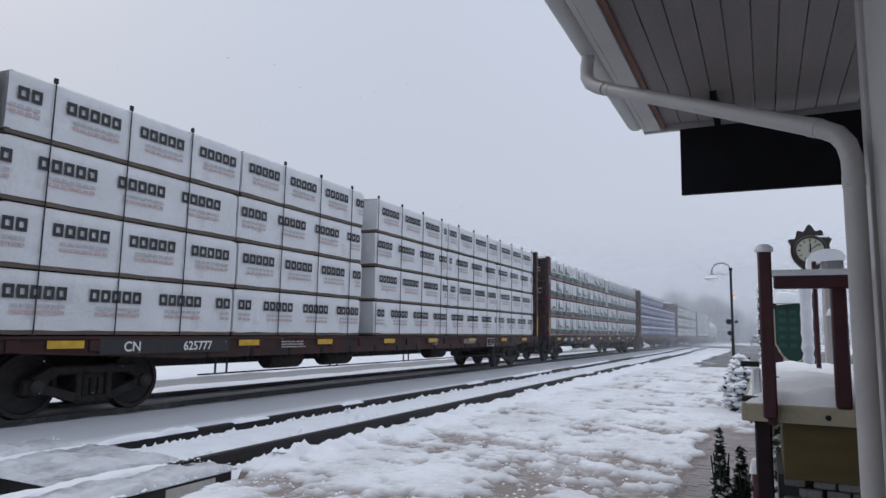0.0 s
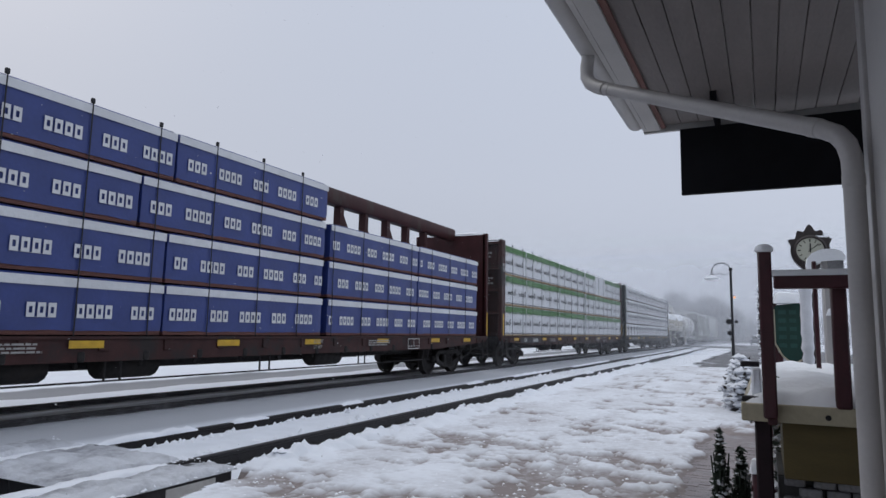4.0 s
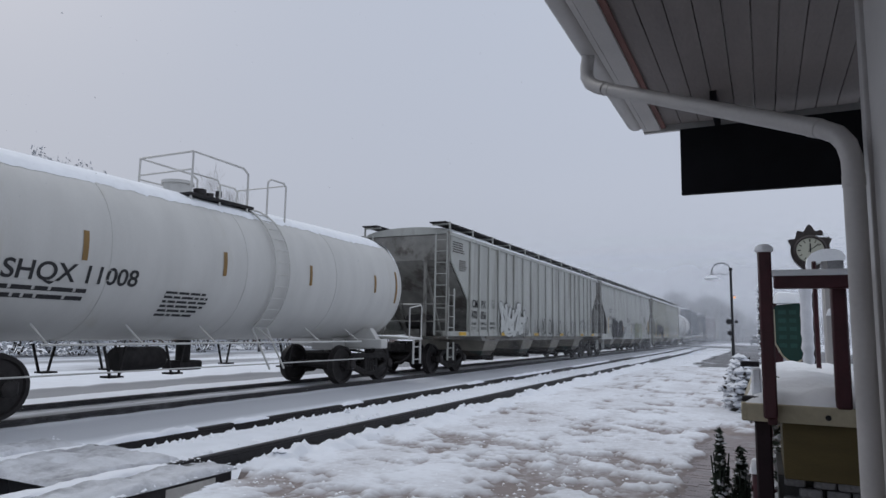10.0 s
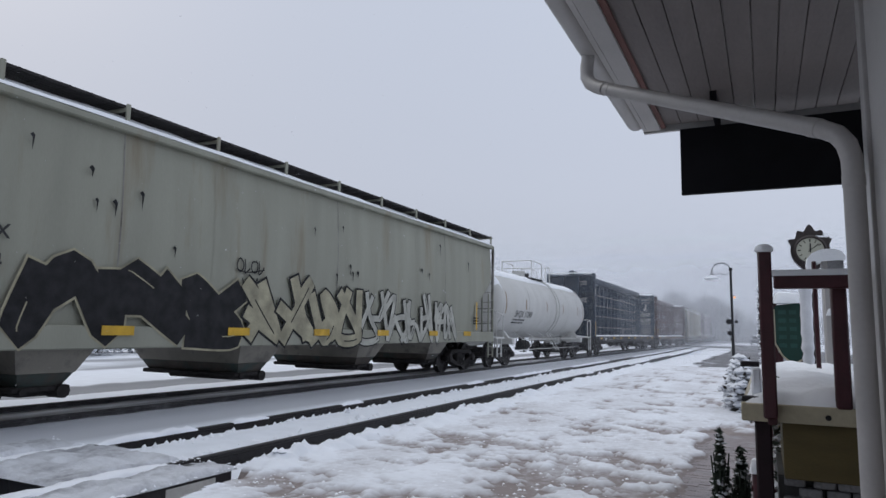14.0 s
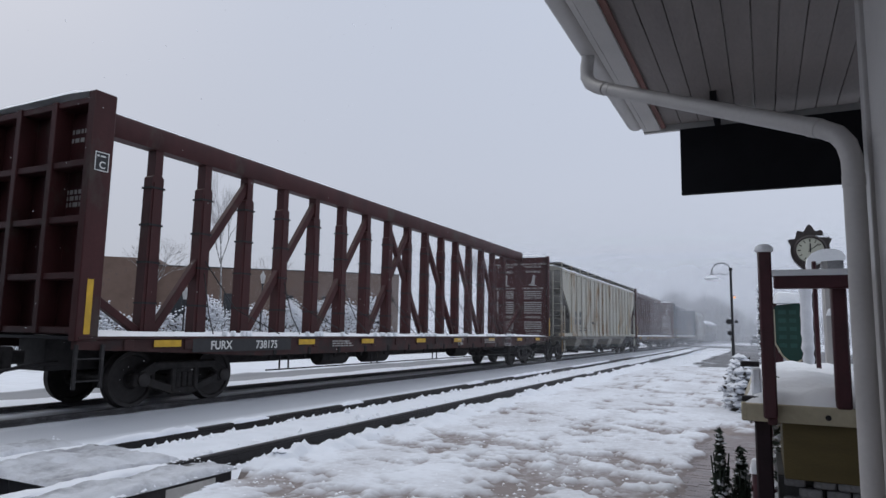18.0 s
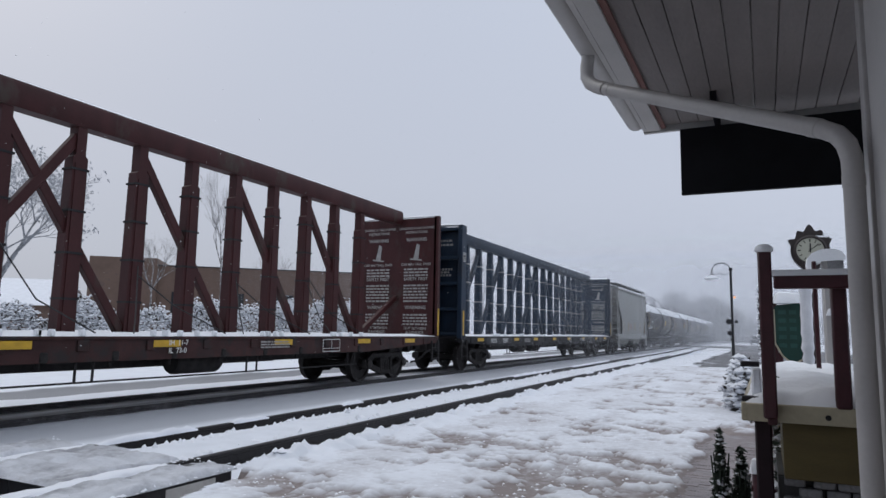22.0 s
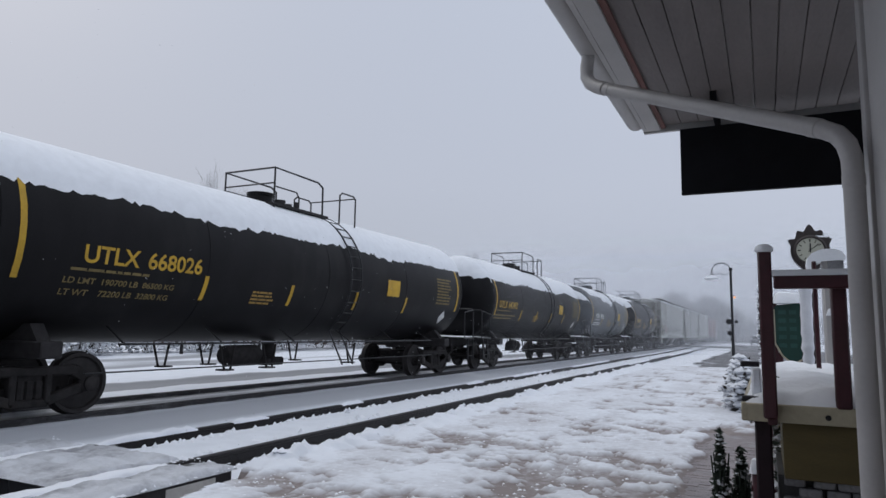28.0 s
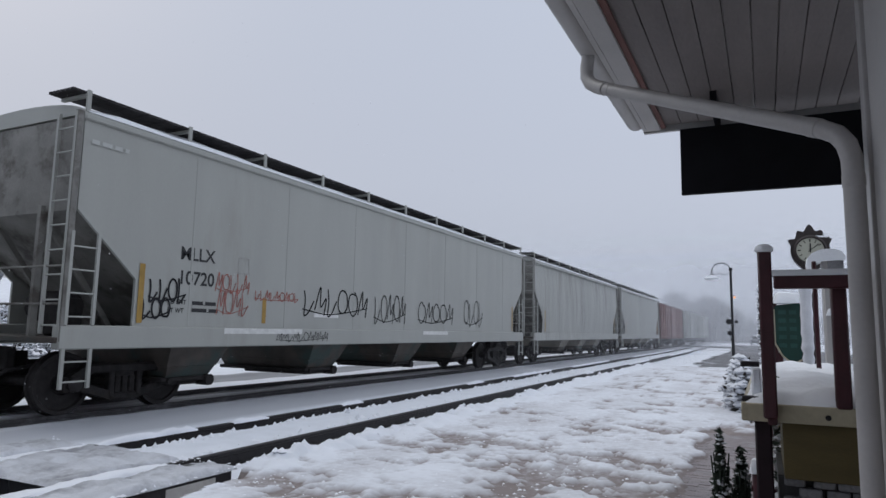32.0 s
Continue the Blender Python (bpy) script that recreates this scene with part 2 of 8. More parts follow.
M["rust_hop"] = material("rust_streaked_cream_paint", (0.385, 0.37, 0.315), 0.6, spread=0.1, scale=1.2, bump=0.15, dirt=(0.20, 0.12, 0.05), dirt_at=.50, dirt_scale=1.1, stretch=(1, 1.3, .34), sharp=.14)
# darker than the car paint, for funnels, end platforms and small print
M["dark_hop"] = material("dark_hopper_underside", (0.062, 0.052, 0.044), 0.7, spread=0.3, scale=3, bump=0.3, dirt=(0.035, 0.055, 0.05), dirt_at=.5)
M["tank_black"] = material("black_tank_paint", (0.0085, 0.008, 0.009), 0.42, spec=.14, spread=0.25, scale=2, bump=0.06, dirt=(0.016, 0.0155, 0.015), dirt_at=.55, dirt_scale=1.0, stretch=(1, 1, .4), sharp=.25)
M["tank_white"] = material("white_tank_paint", (0.50, 0.495, 0.475), 0.45, spread=0.06, scale=1.5, bump=0.06, dirt=(0.42, 0.40, 0.34), dirt_at=.58, dirt_scale=.9, stretch=(1, 1.5, .3), sharp=.2)
M["tank_cream"] = material("stained_cream_tank_paint", (0.37, 0.345, 0.27), 0.5, spread=0.08, scale=1.5, bump=0.08, dirt=(0.28, 0.25, 0.17), dirt_at=.5, dirt_scale=.9, stretch=(1, 1.5, .3), sharp=.2)
M["tank_grey"] = material("slate_grey_tank_paint", (0.052, 0.058, 0.066), 0.38, spread=0.12, scale=1.5, bump=0.06, dirt=(0.036, 0.04, 0.045), dirt_at=.55, dirt_scale=1)
M["brown_stripe"] = material("dull_brown_reflective_stripe", (0.20, 0.115, 0.03), 0.5, spread=0.2, scale=5, bump=0.05)
M["yellow"] = material("yellow_reflective_sheet", (0.50, 0.30, 0.015), 0.5, spread=0.2, scale=4, bump=0.05)
M["amber"] = material("dull_amber_stripe", (0.33, 0.20, 0.04), 0.55, spread=0.15, scale=6, bump=0.05)
M["white_mark"] = material("white_stencil_paint", (0.62, 0.62, 0.60), 0.6, spread=0.12, scale=9, bump=0.03)
M["grey_mark"] = material("faded_white_stencil_paint", (0.30, 0.29, 0.28), 0.6, spread=0.2, scale=9, bump=0.03)
M["black_mark"] = material("black_stencil_paint", (0.015, 0.015, 0.017), 0.6, spread=0.2, scale=9, bump=0.03)
M["dark_print"] = material("charcoal_wrap_print", (0.014, 0.0145, 0.018), 0.5, spread=0.1, scale=9, bump=0.03)
M["red_print"] = material("pale_red_wrap_print", (0.46, 0.34, 0.34), 0.5, spread=0.1, scale=9, bump=0.03)
M["grey_print"] = material("pale_grey_wrap_print", (0.40, 0.40, 0.42), 0.5, spread=0.1, scale=9, bump=0.03)
M["graf_olive"] = material("thin_olive_spray_paint", (0.13, 0.145, 0.10), 0.5, spread=0.25, scale=4, bump=0.02)
M["stain_grey"] = material("grey_paint_patch", (0.20, 0.20, 0.19), 0.6, spread=0.1, scale=6, bump=0.05)
# hopper-end grime, darkened further for the shade in the end recess
M["end_grime_shade"] = material("grimy_shaded_hopper_end_paint", (0.19, 0.185, 0.17), 0.65, spread=0.25, scale=2, bump=0.2, dirt=(0.08, 0.07, 0.06), dirt_at=.5, dirt_scale=1.5)
M["rust_seam"] = material("rust_stained_seam", (0.20, 0.165, 0.12), 0.6, spread=0.35, scale=2.5, bump=0.1)
M["dull_ink"] = material("faded_yellow_small_print", (0.17, 0.125, 0.04), 0.6, spread=0.25, scale=9, bump=0.03)
M["warm_tank"] = material("warm_white_tank_paint", (0.50, 0.475, 0.42), 0.45, spread=0.08, scale=1.5, bump=0.06, dirt=(0.36, 0.31, 0.23), dirt_at=.58, dirt_scale=1.1, stretch=(1, 2.0, .25), sharp=.16)
# car paint toned down to hold the bays' shade below the sill
M["bay_paint"] = material("shaded_bay_paint", (0.20, 0.186, 0.158), 0.65, spread=0.15, scale=2, bump=0.15, dirt=(0.11, 0.10, 0.09), dirt_at=.52, dirt_scale=1.4)
# boxcar red lightened to put the distance haze into its colour
M["box_red"] = material("hazed_red_boxcar_paint", (0.17, 0.07, 0.06), 0.6, spread=0.15, scale=2, bump=0.1)
M["short_hop"] = material("dusty_grey_hopper_paint", (0.235, 0.24, 0.228), 0.5, spread=0.06, scale=1.2, bump=0.08, dirt=(0.20, 0.195, 0.175), dirt_at=.56, dirt_scale=.8, stretch=(1, 1.2, .25), sharp=.25)
M["wrap_white"] = material("white_lumber_wrap", (0.58, 0.59, 0.61), 0.42, spread=0.07, scale=1.8, bump=0.75, dirt=(0.45, 0.455, 0.47), dirt_at=.56, dirt_scale=1.4, fine=14, sharp=.2)
M["wrap_blue"] = material("blue_lumber_wrap", (0.022, 0.04, 0.17), 0.4, spread=0.12, scale=2, bump=0.35, fine=14)
M["wrap_green"] = material("green_lumber_wrap_print", (0.010, 0.066, 0.040), 0.45, spread=0.12, scale=2, bump=0.25, fine=14)
M["wrap_dark_green"] = material("dark_green_wrap_print", (0.010, 0.045, 0.032), 0.45, spread=0.12, scale=2, bump=0.25, fine=14)
M["wrap_red"] = material("dark_red_wrap_print", (0.125, 0.026, 0.028), 0.5, spread=0.12, scale=3, bump=0.2, fine=14)
M["wrap_pink"] = material("pale_red_wrap_lettering", (0.30, 0.16, 0.16), 0.5, spread=0.12, scale=3, bump=0.1)
M["wrap_leaf"] = material("leaf_green_wrap_print", (0.035, 0.135, 0.02), 0.45, spread=0.12, scale=2, bump=0.25, fine=14)
M["lumber"] = material("fresh_sawn_lumber", (0.40, 0.29, 0.16), 0.7, spread=0.2, scale=6, bump=0.2, stretch=(4, .3, 4))
# grey-brown carrying the shadow of the gaps between lumber tiers
M["shadow_gap_lumber"] = material("shaded_grey_lumber_edge", (0.13, 0.105, 0.082), 0.7, spread=0.25, scale=6, bump=0.2, stretch=(4, .3, 4))
M["dunnage"] = material("brown_lumber_edge", (0.13, 0.05, 0.04), 0.7, spread=0.2, scale=6, bump=0.2, stretch=(4, .3, 4))
M["cable"] = material("dark_tiedown_cable", (0.02, 0.02, 0.022), 0.5, 0.5, 0.2, 9, 0.1)
M["graf_black"] = material("black_spray_paint", (0.019, 0.019, 0.021), 0.6, spread=0.4, scale=5, bump=0.02, spec=.15)
M["graf_white"] = material("white_spray_paint", (0.44, 0.45, 0.43), 0.5, spread=0.1, scale=5, bump=0.02)
M["graf_green"] = material("faded_green_spray_paint", (0.215, 0.235, 0.155), 0.5, spread=0.45, scale=3, bump=0.02)
M["graf_pale"] = material("thin_worn_white_spray_paint", (0.40, 0.41, 0.39), 0.5, spread=0.12, scale=3, bump=0.02)
M["graf_grey"] = material("worn_grey_white_spray_paint", (0.33, 0.33, 0.29), 0.5, spread=0.3, scale=2.5, bump=0.02)
M["graf_tan"] = material("tan_spray_paint", (0.27, 0.25, 0.17), 0.5, spread=0.35, scale=3, bump=0.02)
M["graf_red"] = material("red_marker_paint", (0.30, 0.10, 0.08), 0.5, spread=0.2, scale=5, bump=0.02)
M["light_steel"] = material("pale_painted_ladder_steel", (0.33, 0.33, 0.32), 0.5, 0.1, 0.15, 6, 0.1)


# ---- ground, tracks, crossing ----
TRACK_X, SIDING_X = -10.26, -6.08


def siding_x(y):
    """The near track draws slightly away from the platform."""
    return SIDING_X - 0.007 * max(-20.0, min(y, 90.0) - 5.0)


def smooth_step(a, b, t):
    t = max(0.0, min(1.0, (t - a) / (b - a)))
    return t * t * (3 - 2 * t)


def ground_z(x, y):
    n = noise.fractal(Vector((x * .9, y * .45, 3.1)), 1.0, 2.0, 4)
    n2 = noise.noise(Vector((x * 3.2, y * 2.1, 7.7)))
    n3 = noise.noise(Vector((x * 9.0, y * 7.0, 1.7)))
    sx = siding_x(y)
    # trodden platform snow: pits worn down to the wet bricks, most of them close to the depot
    n4 = .62 * noise.fractal(Vector((x * .9 + .25 * y, y * .8, 9.3)), .8, 2.1, 5) + .62 * noise.fractal(Vector((x * 3.2 + .7 * y, y * 3.4, 2.3)), .62, 2.1, 5)
    n5 = noise.noise(Vector((x * 4.3 + n2, y * 4.0, 14.0)))
    wear = .10 + .04 * (1 - smooth_step(4.6, 6.6, y)) - .18 * smooth_step(6.4, 10.5, y) - .2 * smooth_step(11, 24, y) + .26 * math.exp(-((x + 3.6) / .5) ** 2 - ((y - 6.1) / .7) ** 2) + .16 * math.exp(-((x + 3.0) / .55) ** 2 - ((y - 5.1) / .45) ** 2)
    pits = smooth_step(.05, .22, n4 + .22 * n5 + wear)
    near = 1 - smooth_step(10, 20, y)
    z = .006 + 0.013 * n + 0.006 * n2 + (.005 * n3 + .004 * noise.noise(Vector((x * 21, y * 18, 4.0)))) * near - .040 * pits
    edge = sx + 1.25 + .12 * noise.noise(Vector((y * 1.3, 0, 0))) + .05 * noise.noise(Vector((y * 5, 0, 0)))
    k = smooth_step(edge, edge + .25, x)                      # ragged snow lip along the near rail
    lip = math.exp(-((x - edge - .3) / .3) ** 2) * (.25 + .75 * smooth_step(4.7, 5.2, y))
    trackbed = -0.16 + .015 * n
    between = -0.075 + 0.02 * n2 + .012 * n3                  # snow lying between the near rails
    u = x - sx
    inner = smooth_step(-.68 + .04 * n2, -.52, u) * (1 - smooth_step(.40 + .05 * n3, .60, u))
    low = trackbed + (between - trackbed) * inner
    z = low + (z + .075 * lip * (1 + 1.2 * n2 + .8 * n3) - low) * k
    if x < sx - 0.9:
        z = -0.13 + .004 * n + .02 * math.exp(-((x - sx + 1.25) / .25) ** 2) * (1 + n2)
    if x < TRACK_X + 1.25:
        z = -0.085 + .012 * n2 - .035 * math.exp(-((abs(x - TRACK_X) - .66) / .09) ** 2)
    if x < TRACK_X - 1.35:
        z = -0.12 + .03 * n
    if x < -13.1 and x > -14.6:
        z = -0.17
    if x <= -14.6:
        z = -0.10 + .05 * n + .02 * n2
    if y < 5.15 and sx - 1.1 < x < sx + 1.5:
        z = min(z, -0.2)
    elif y < 4.95 and sx + 1.5 <= x < sx + 1.66 + min(.28, .25 * max(0, 4.8 - y)) + .05 * n3:
        z = min(z, -0.17)                                     # the gap along the crossing panel's edge
    if x > 0.5 and y < 60:
        z = z * .5 - .02
    if y > 60 or x < -20 or x > 6:
        z = -0.1
    if y > 30 and x > -5:
        z = z + (-0.11 - z) * smooth_step(30, 33, y)
    # brick walk beside the depot lies bare
    w = smooth_step(-.86 + .2 * n2 + .06 * n5, -.74 + .2 * n2 + .06 * n5, x) * (1 - smooth_step(10.4 + .5 * n2, 10.9 + .5 * n2, y)) * (1 - smooth_step(.9, 1.1, x))
    if x > -1.6 and y > -6:
        z = z + (-0.075 - z) * w
    return z


def steps(*runs):
    out = []
    for a, b, s in runs:
        k = max(1, round((b - a) / s))
        out += [a + (b - a) * i / k for i in range(k)]
    return out + [runs[-1][1]]


gx = steps((-3000, -400, 650), (-400, -60, 60), (-60, -15, 3), (-15, -7.6, .18), (-7.6, -5.1, .07), (-5.1, -4.2, .045), (-4.2, .6, .04), (.6, 6, .6), (6, 60, 9), (60, 400, 85), (400, 3000, 650))
gy = steps((-3000, -300, 900), (-300, -20, 40), (-20, -4, 1.6), (-4, 2.5, .14), (2.5, 4.6, .08), (4.6, 9, .042), (9, 13, .08), (13, 18, .16), (18, 40, .4), (40, 100, 2.5), (100, 400, 30), (400, 4000, 600))
gg = Geo()
gg.v = [(x, y, ground_z(x, y) if (-30 < x < 10 and -25 < y < 110) else -0.1) for y in gy for x in gx]
nx = len(gx)
gg.f = [(j * nx + i, j * nx + i + 1, (j + 1) * nx + i + 1, (j + 1) * nx + i) for j in range(len(gy) - 1) for i in range(nx - 1)]


def ground_material():
    """Snow with patches worn through to wet ground, slush beside the main track."""
    mt = material("snowy_ground", (0.74, 0.765, 0.81), 0.75, spread=0.05, scale=2.5, bump=0.45, fine=26)
    nt = mt.node_tree
    N, L = nt.nodes, nt.links
    bs = N["Principled BSDF"]
    src = bs.inputs["Base Color"].links[0].from_socket
    tc = N.new("ShaderNodeTexCoord")
    sp = N.new("ShaderNodeSeparateXYZ")
    L.new(tc.outputs["Object"], sp.inputs[0])

    def band(sock, a, b, soft):
        lo, hi, mu = N.new("ShaderNodeMapRange"), N.new("ShaderNodeMapRange"), N.new("ShaderNodeMath")
        mu.operation = 'MULTIPLY'
        for nd, p, q in ((lo, a, a + soft), (hi, b, b - soft)):
            nd.inputs["From Min"].default_value, nd.inputs["From Max"].default_value = p, q
            L.new(sock, nd.inputs["Value"])
        L.new(lo.outputs[0], mu.inputs[0])
        L.new(hi.outputs[0], mu.inputs[1])
        return mu.outputs[0]

    def patch(scale, at, soft, stretch):
        mp, nz, mr = N.new("ShaderNodeMapping"), N.new("ShaderNodeTexNoise"), N.new("ShaderNodeMapRange")
        mp.inputs["Scale"].default_value = stretch
        nz.inputs["Scale"].default_value, nz.inputs["Detail"].default_value, nz.inputs["Roughness"].default_value = scale, 8, .6
        mr.inputs["From Min"].default_value, mr.inputs["From Max"].default_value = at, at + soft
        L.new(tc.outputs["Object"], mp.inputs[0])
        L.new(mp.outputs[0], nz.inputs["Vector"])
        L.new(nz.outputs["Fac"], mr.inputs["Value"])
        return mr.outputs[0]

    def low(a, b):
        mr = N.new("ShaderNodeMapRange")
        mr.inputs["From Min"].default_value, mr.inputs["From Max"].default_value = a, b
        L.new(sp.outputs["Z"], mr.inputs["Value"])
        return mr.outputs[0]

    def times(a, b):
        mu = N.new("ShaderNodeMath")
        mu.operation = 'MULTIPLY'
        L.new(a, mu.inputs[0])
        L.new(b, mu.inputs[1])
        return mu.outputs[0]

    def over(col, fac, colour):
        mx = N.new("ShaderNodeMix")
        mx.data_type = 'RGBA'
        L.new(fac, mx.inputs[0])
        L.new(col, mx.inputs[6])
        mx.inputs[7].default_value = (*colour, 1)
        return mx.outputs[2]

    col = src
    # worn, wet places lie in the platform's pits; their grey carries shade too
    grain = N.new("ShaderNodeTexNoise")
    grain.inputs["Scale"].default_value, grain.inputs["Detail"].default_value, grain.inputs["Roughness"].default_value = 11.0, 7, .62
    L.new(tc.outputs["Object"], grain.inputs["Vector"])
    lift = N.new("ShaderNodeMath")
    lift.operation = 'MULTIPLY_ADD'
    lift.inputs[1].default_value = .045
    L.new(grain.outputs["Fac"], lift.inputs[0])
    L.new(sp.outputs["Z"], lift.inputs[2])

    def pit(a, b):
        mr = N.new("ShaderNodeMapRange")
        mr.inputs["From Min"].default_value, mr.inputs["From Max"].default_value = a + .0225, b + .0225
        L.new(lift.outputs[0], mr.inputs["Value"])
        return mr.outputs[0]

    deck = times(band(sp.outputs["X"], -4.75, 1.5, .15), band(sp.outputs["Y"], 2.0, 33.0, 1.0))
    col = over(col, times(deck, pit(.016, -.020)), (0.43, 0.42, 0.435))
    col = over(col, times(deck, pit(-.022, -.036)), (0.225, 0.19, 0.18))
    # slush beside and between the main rails
    col = over(col, band(sp.outputs["X"], -9.35, -7.65, .35), (0.50, 0.515, 0.55))
    col = over(col, times(band(sp.outputs["X"], -11.6, -9.2, .15), patch(1.5, .38, .3, (2, .1, 1))), (0.19, 0.19, 0.20))
    col = over(col, band(sp.outputs["X"], -14.7, -13.2, .12), (0.24, 0.245, 0.26))
    col = over(col, times(band(sp.outputs["X"], -30, -19.0, .3), patch(.35, .5, .08, (.5, .12, 1))), (0.3, 0.31, 0.33))
    # trackbed showing beside the near rails
    L.new(col, bs.inputs["Base Color"])
    return mt


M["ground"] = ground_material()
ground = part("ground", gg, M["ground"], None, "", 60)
tagged(ground, "trodden snow with slush and bare wet patches", "ground", "", "structure")

RAIL = [(-.065, -.17), (.065, -.17), (.065, -.155), (.012, -.13), (.012, -.045), (.036, -.035), (.036, -.006), (.028, 0), (-.028, 0), (-.036, -.006), (-.036, -.035), (-.012, -.045), (-.012, -.13), (-.065, -.155)]


def rails(name, centre, y0, y1, step, label, steel="rail"):
    base = thing(name, label, "railway track", "tracks", "structure")
    for side in (-.7535, .7535):
        g = Geo()
        ys = steps((y0, y1, step))
        n = len(RAIL)
        for y in ys:
            g.v += [(centre(y) + side + p[0], y, p[1]) for p in RAIL]
        for j in range(len(ys) - 1):
            g.f += [(j * n + i, j * n + (i + 1) % n, (j + 1) * n + (i + 1) % n, (j + 1) * n + i) for i in range(n)]
        g.f += [tuple(range(n)), tuple(range((len(ys) - 1) * n, len(ys) * n))]
        part("rail", g, M[steel], base, "dark worn steel rail")
    return base


main_track = rails("main_track", lambda y: TRACK_X, -150, 700, 50, "main line track with wet dark rails in slush", "main_rail")
siding = rails("siding_track", siding_x, -60, 78, 5, "near track half buried in fresh snow")


# ---- depot: wall, eave, gutter, downspout, hanging board ----
EAVE_Y = 5.2
depot = thing("depot_building", "white painted wooden depot with deep plank-lined eaves", "building", "", "structure")
g = Geo()
g.box(.352, 6.0, -12, 2.66, -.1, 2.97)
part("wall_east", g, M["wall_white"], depot, "white painted board wall")
part("corner_board", Geo().box(.338, .36, 2.58, 2.675, -.1, 2.95, .004), M["pipe"], depot, "white corner board")
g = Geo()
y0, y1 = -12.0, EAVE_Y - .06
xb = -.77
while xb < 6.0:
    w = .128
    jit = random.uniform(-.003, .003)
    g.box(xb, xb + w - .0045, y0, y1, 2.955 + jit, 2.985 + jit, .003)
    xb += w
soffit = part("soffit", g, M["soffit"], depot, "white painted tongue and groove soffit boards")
g = Geo()
g.box(-.80, 6.0, -12, EAVE_Y - .04, 2.99, 3.05)
g.prism([(-.86, 3.05), (6.0, 3.05), (6.0, 6.4)], "y", -12, EAVE_Y)
part("roof", g, M["white_paint"], depot, "low pitched roof deck")
g = Geo()
g.box(-.80, -.767, -12, EAVE_Y, 2.928, 3.07, .004)
part("fascia", g, M["wall_white"], depot, "white fascia board")
g = Geo()
g.box(-.80, 6.0, EAVE_Y - .035, EAVE_Y + .0, 2.915, 3.09, .004)
part("gable_trim", g, M["white_paint"], depot, "white end trim board")
g = Geo()
ring = [(math.cos(a) * .08, math.sin(a) * .085) for a in [math.pi + math.pi * i / 12 for i in range(13)]]
ring += [(p[0] * .92, p[1] * .92) for p in ring[::-1]]
g.prism([(-.852 + p[0], 3.025 + p[1]) for p in ring], "y", -12, EAVE_Y - .05)
part("gutter", g, M["pipe"], depot, "white half-round metal gutter")
g = Geo()
g.tube([(-.862, 3.62, 2.97), (-.864, 3.62, 2.93), (-.872, 3.62, 2.88), (-.870, 3.615, 2.82), (-.845, 3.59, 2.77), (-.80, 3.555, 2.73), (-.74, 3.50, 2.69)], .038, 16)
part("downspout_elbow", g, M["pipe"], depot, "corrugated white downspout elbow")
g = Geo()
g.tube([(-.80, 3.56, 2.73), (.205, 2.63, 2.093), (.252, 2.587, 2.055), (.276, 2.56, 2.01), (.286, 2.54, 1.955), (.288, 2.535, 1.88), (.288, 2.53, -.08)], .0335, 24)
part("downspout", g, M["pipe"], depot, "white round metal downspout")
for a, b in (((.288, 2.535, 1.895), (.288, 2.535, 1.855)), ((.175, 2.658, 2.112), (.205, 2.630, 2.093)), ((-.735, 3.50, 2.688), (-.70, 3.467, 2.666))):
    part("pipe_collar", Geo().rod(a, b, .0355, 24), M["pipe"], depot, "crimped downspout collar")
# brown strip laid in as the shadow line inside the edge board
part("shadow_strip", Geo().box(-.666, -.630, -12, EAVE_Y - .04, 2.938, 2.952, .003), M["dunnage"], depot, "narrow brown strip standing in for a shadow line")
part("edge_trim", Geo().box(-.768, -.668, -12, EAVE_Y - .04, 2.925, 2.954, .004), M["wall_white"], depot, "flat white edge board")
board = thing("hanging_sign_board", "black hanging board seen from its shaded side under the eave", "sign")
g = Geo()
g.box(-.51, .95, 4.97, 5.01, 2.365, 2.86, .004)
part("panel", g, M["black_board"], board)
g = Geo()
g.box(-.27, -.23, 4.5, 4.98, 2.86, 2.955)
part("hanger", g, M["black_board"], board, "dark iron hanger")


# ---- grade crossing, snow on the rails ----
crossing = thing("grade_crossing", "snow-covered concrete crossing panels at the near track", "level crossing", "", "structure")
sx0 = siding_x(3)
M["panel"] = material("dark_wet_rubber_panel", (0.03, 0.03, 0.034), 0.5, spread=0.3, scale=5, bump=0.4)
M["trampled"] = material("trampled_grey_snow", (0.53, 0.545, 0.58), 0.6, spread=0.12, scale=6, bump=0.9, dirt=(0.27, 0.275, 0.295), dirt_at=.47, dirt_scale=2.2, fine=35, sharp=.16)
for x0, x1, first in ((sx0 - 1.55, sx0 - .84, -9), (sx0 - .66, sx0 - .02, 3.72), (sx0 + .0, sx0 + .66, 3.70), (sx0 + .84, sx0 + 1.425, -9)):
    for ya, yb in ((-9, -4.4), (-4.36, .4), (.44, 4.95)):
        if yb > first:
            part("crossing_panel", Geo().box(x0, x1, max(ya, first), yb, -.19, -.012, .02), M["panel"], crossing)
# dark slab put where only the pit's shadow shows
part("track_pit", Geo().box(sx0 - .68, sx0 + .68, -9, 3.73, -.205, -.17), M["panel"], crossing, "dark slab for the shadowed pit between the rails")


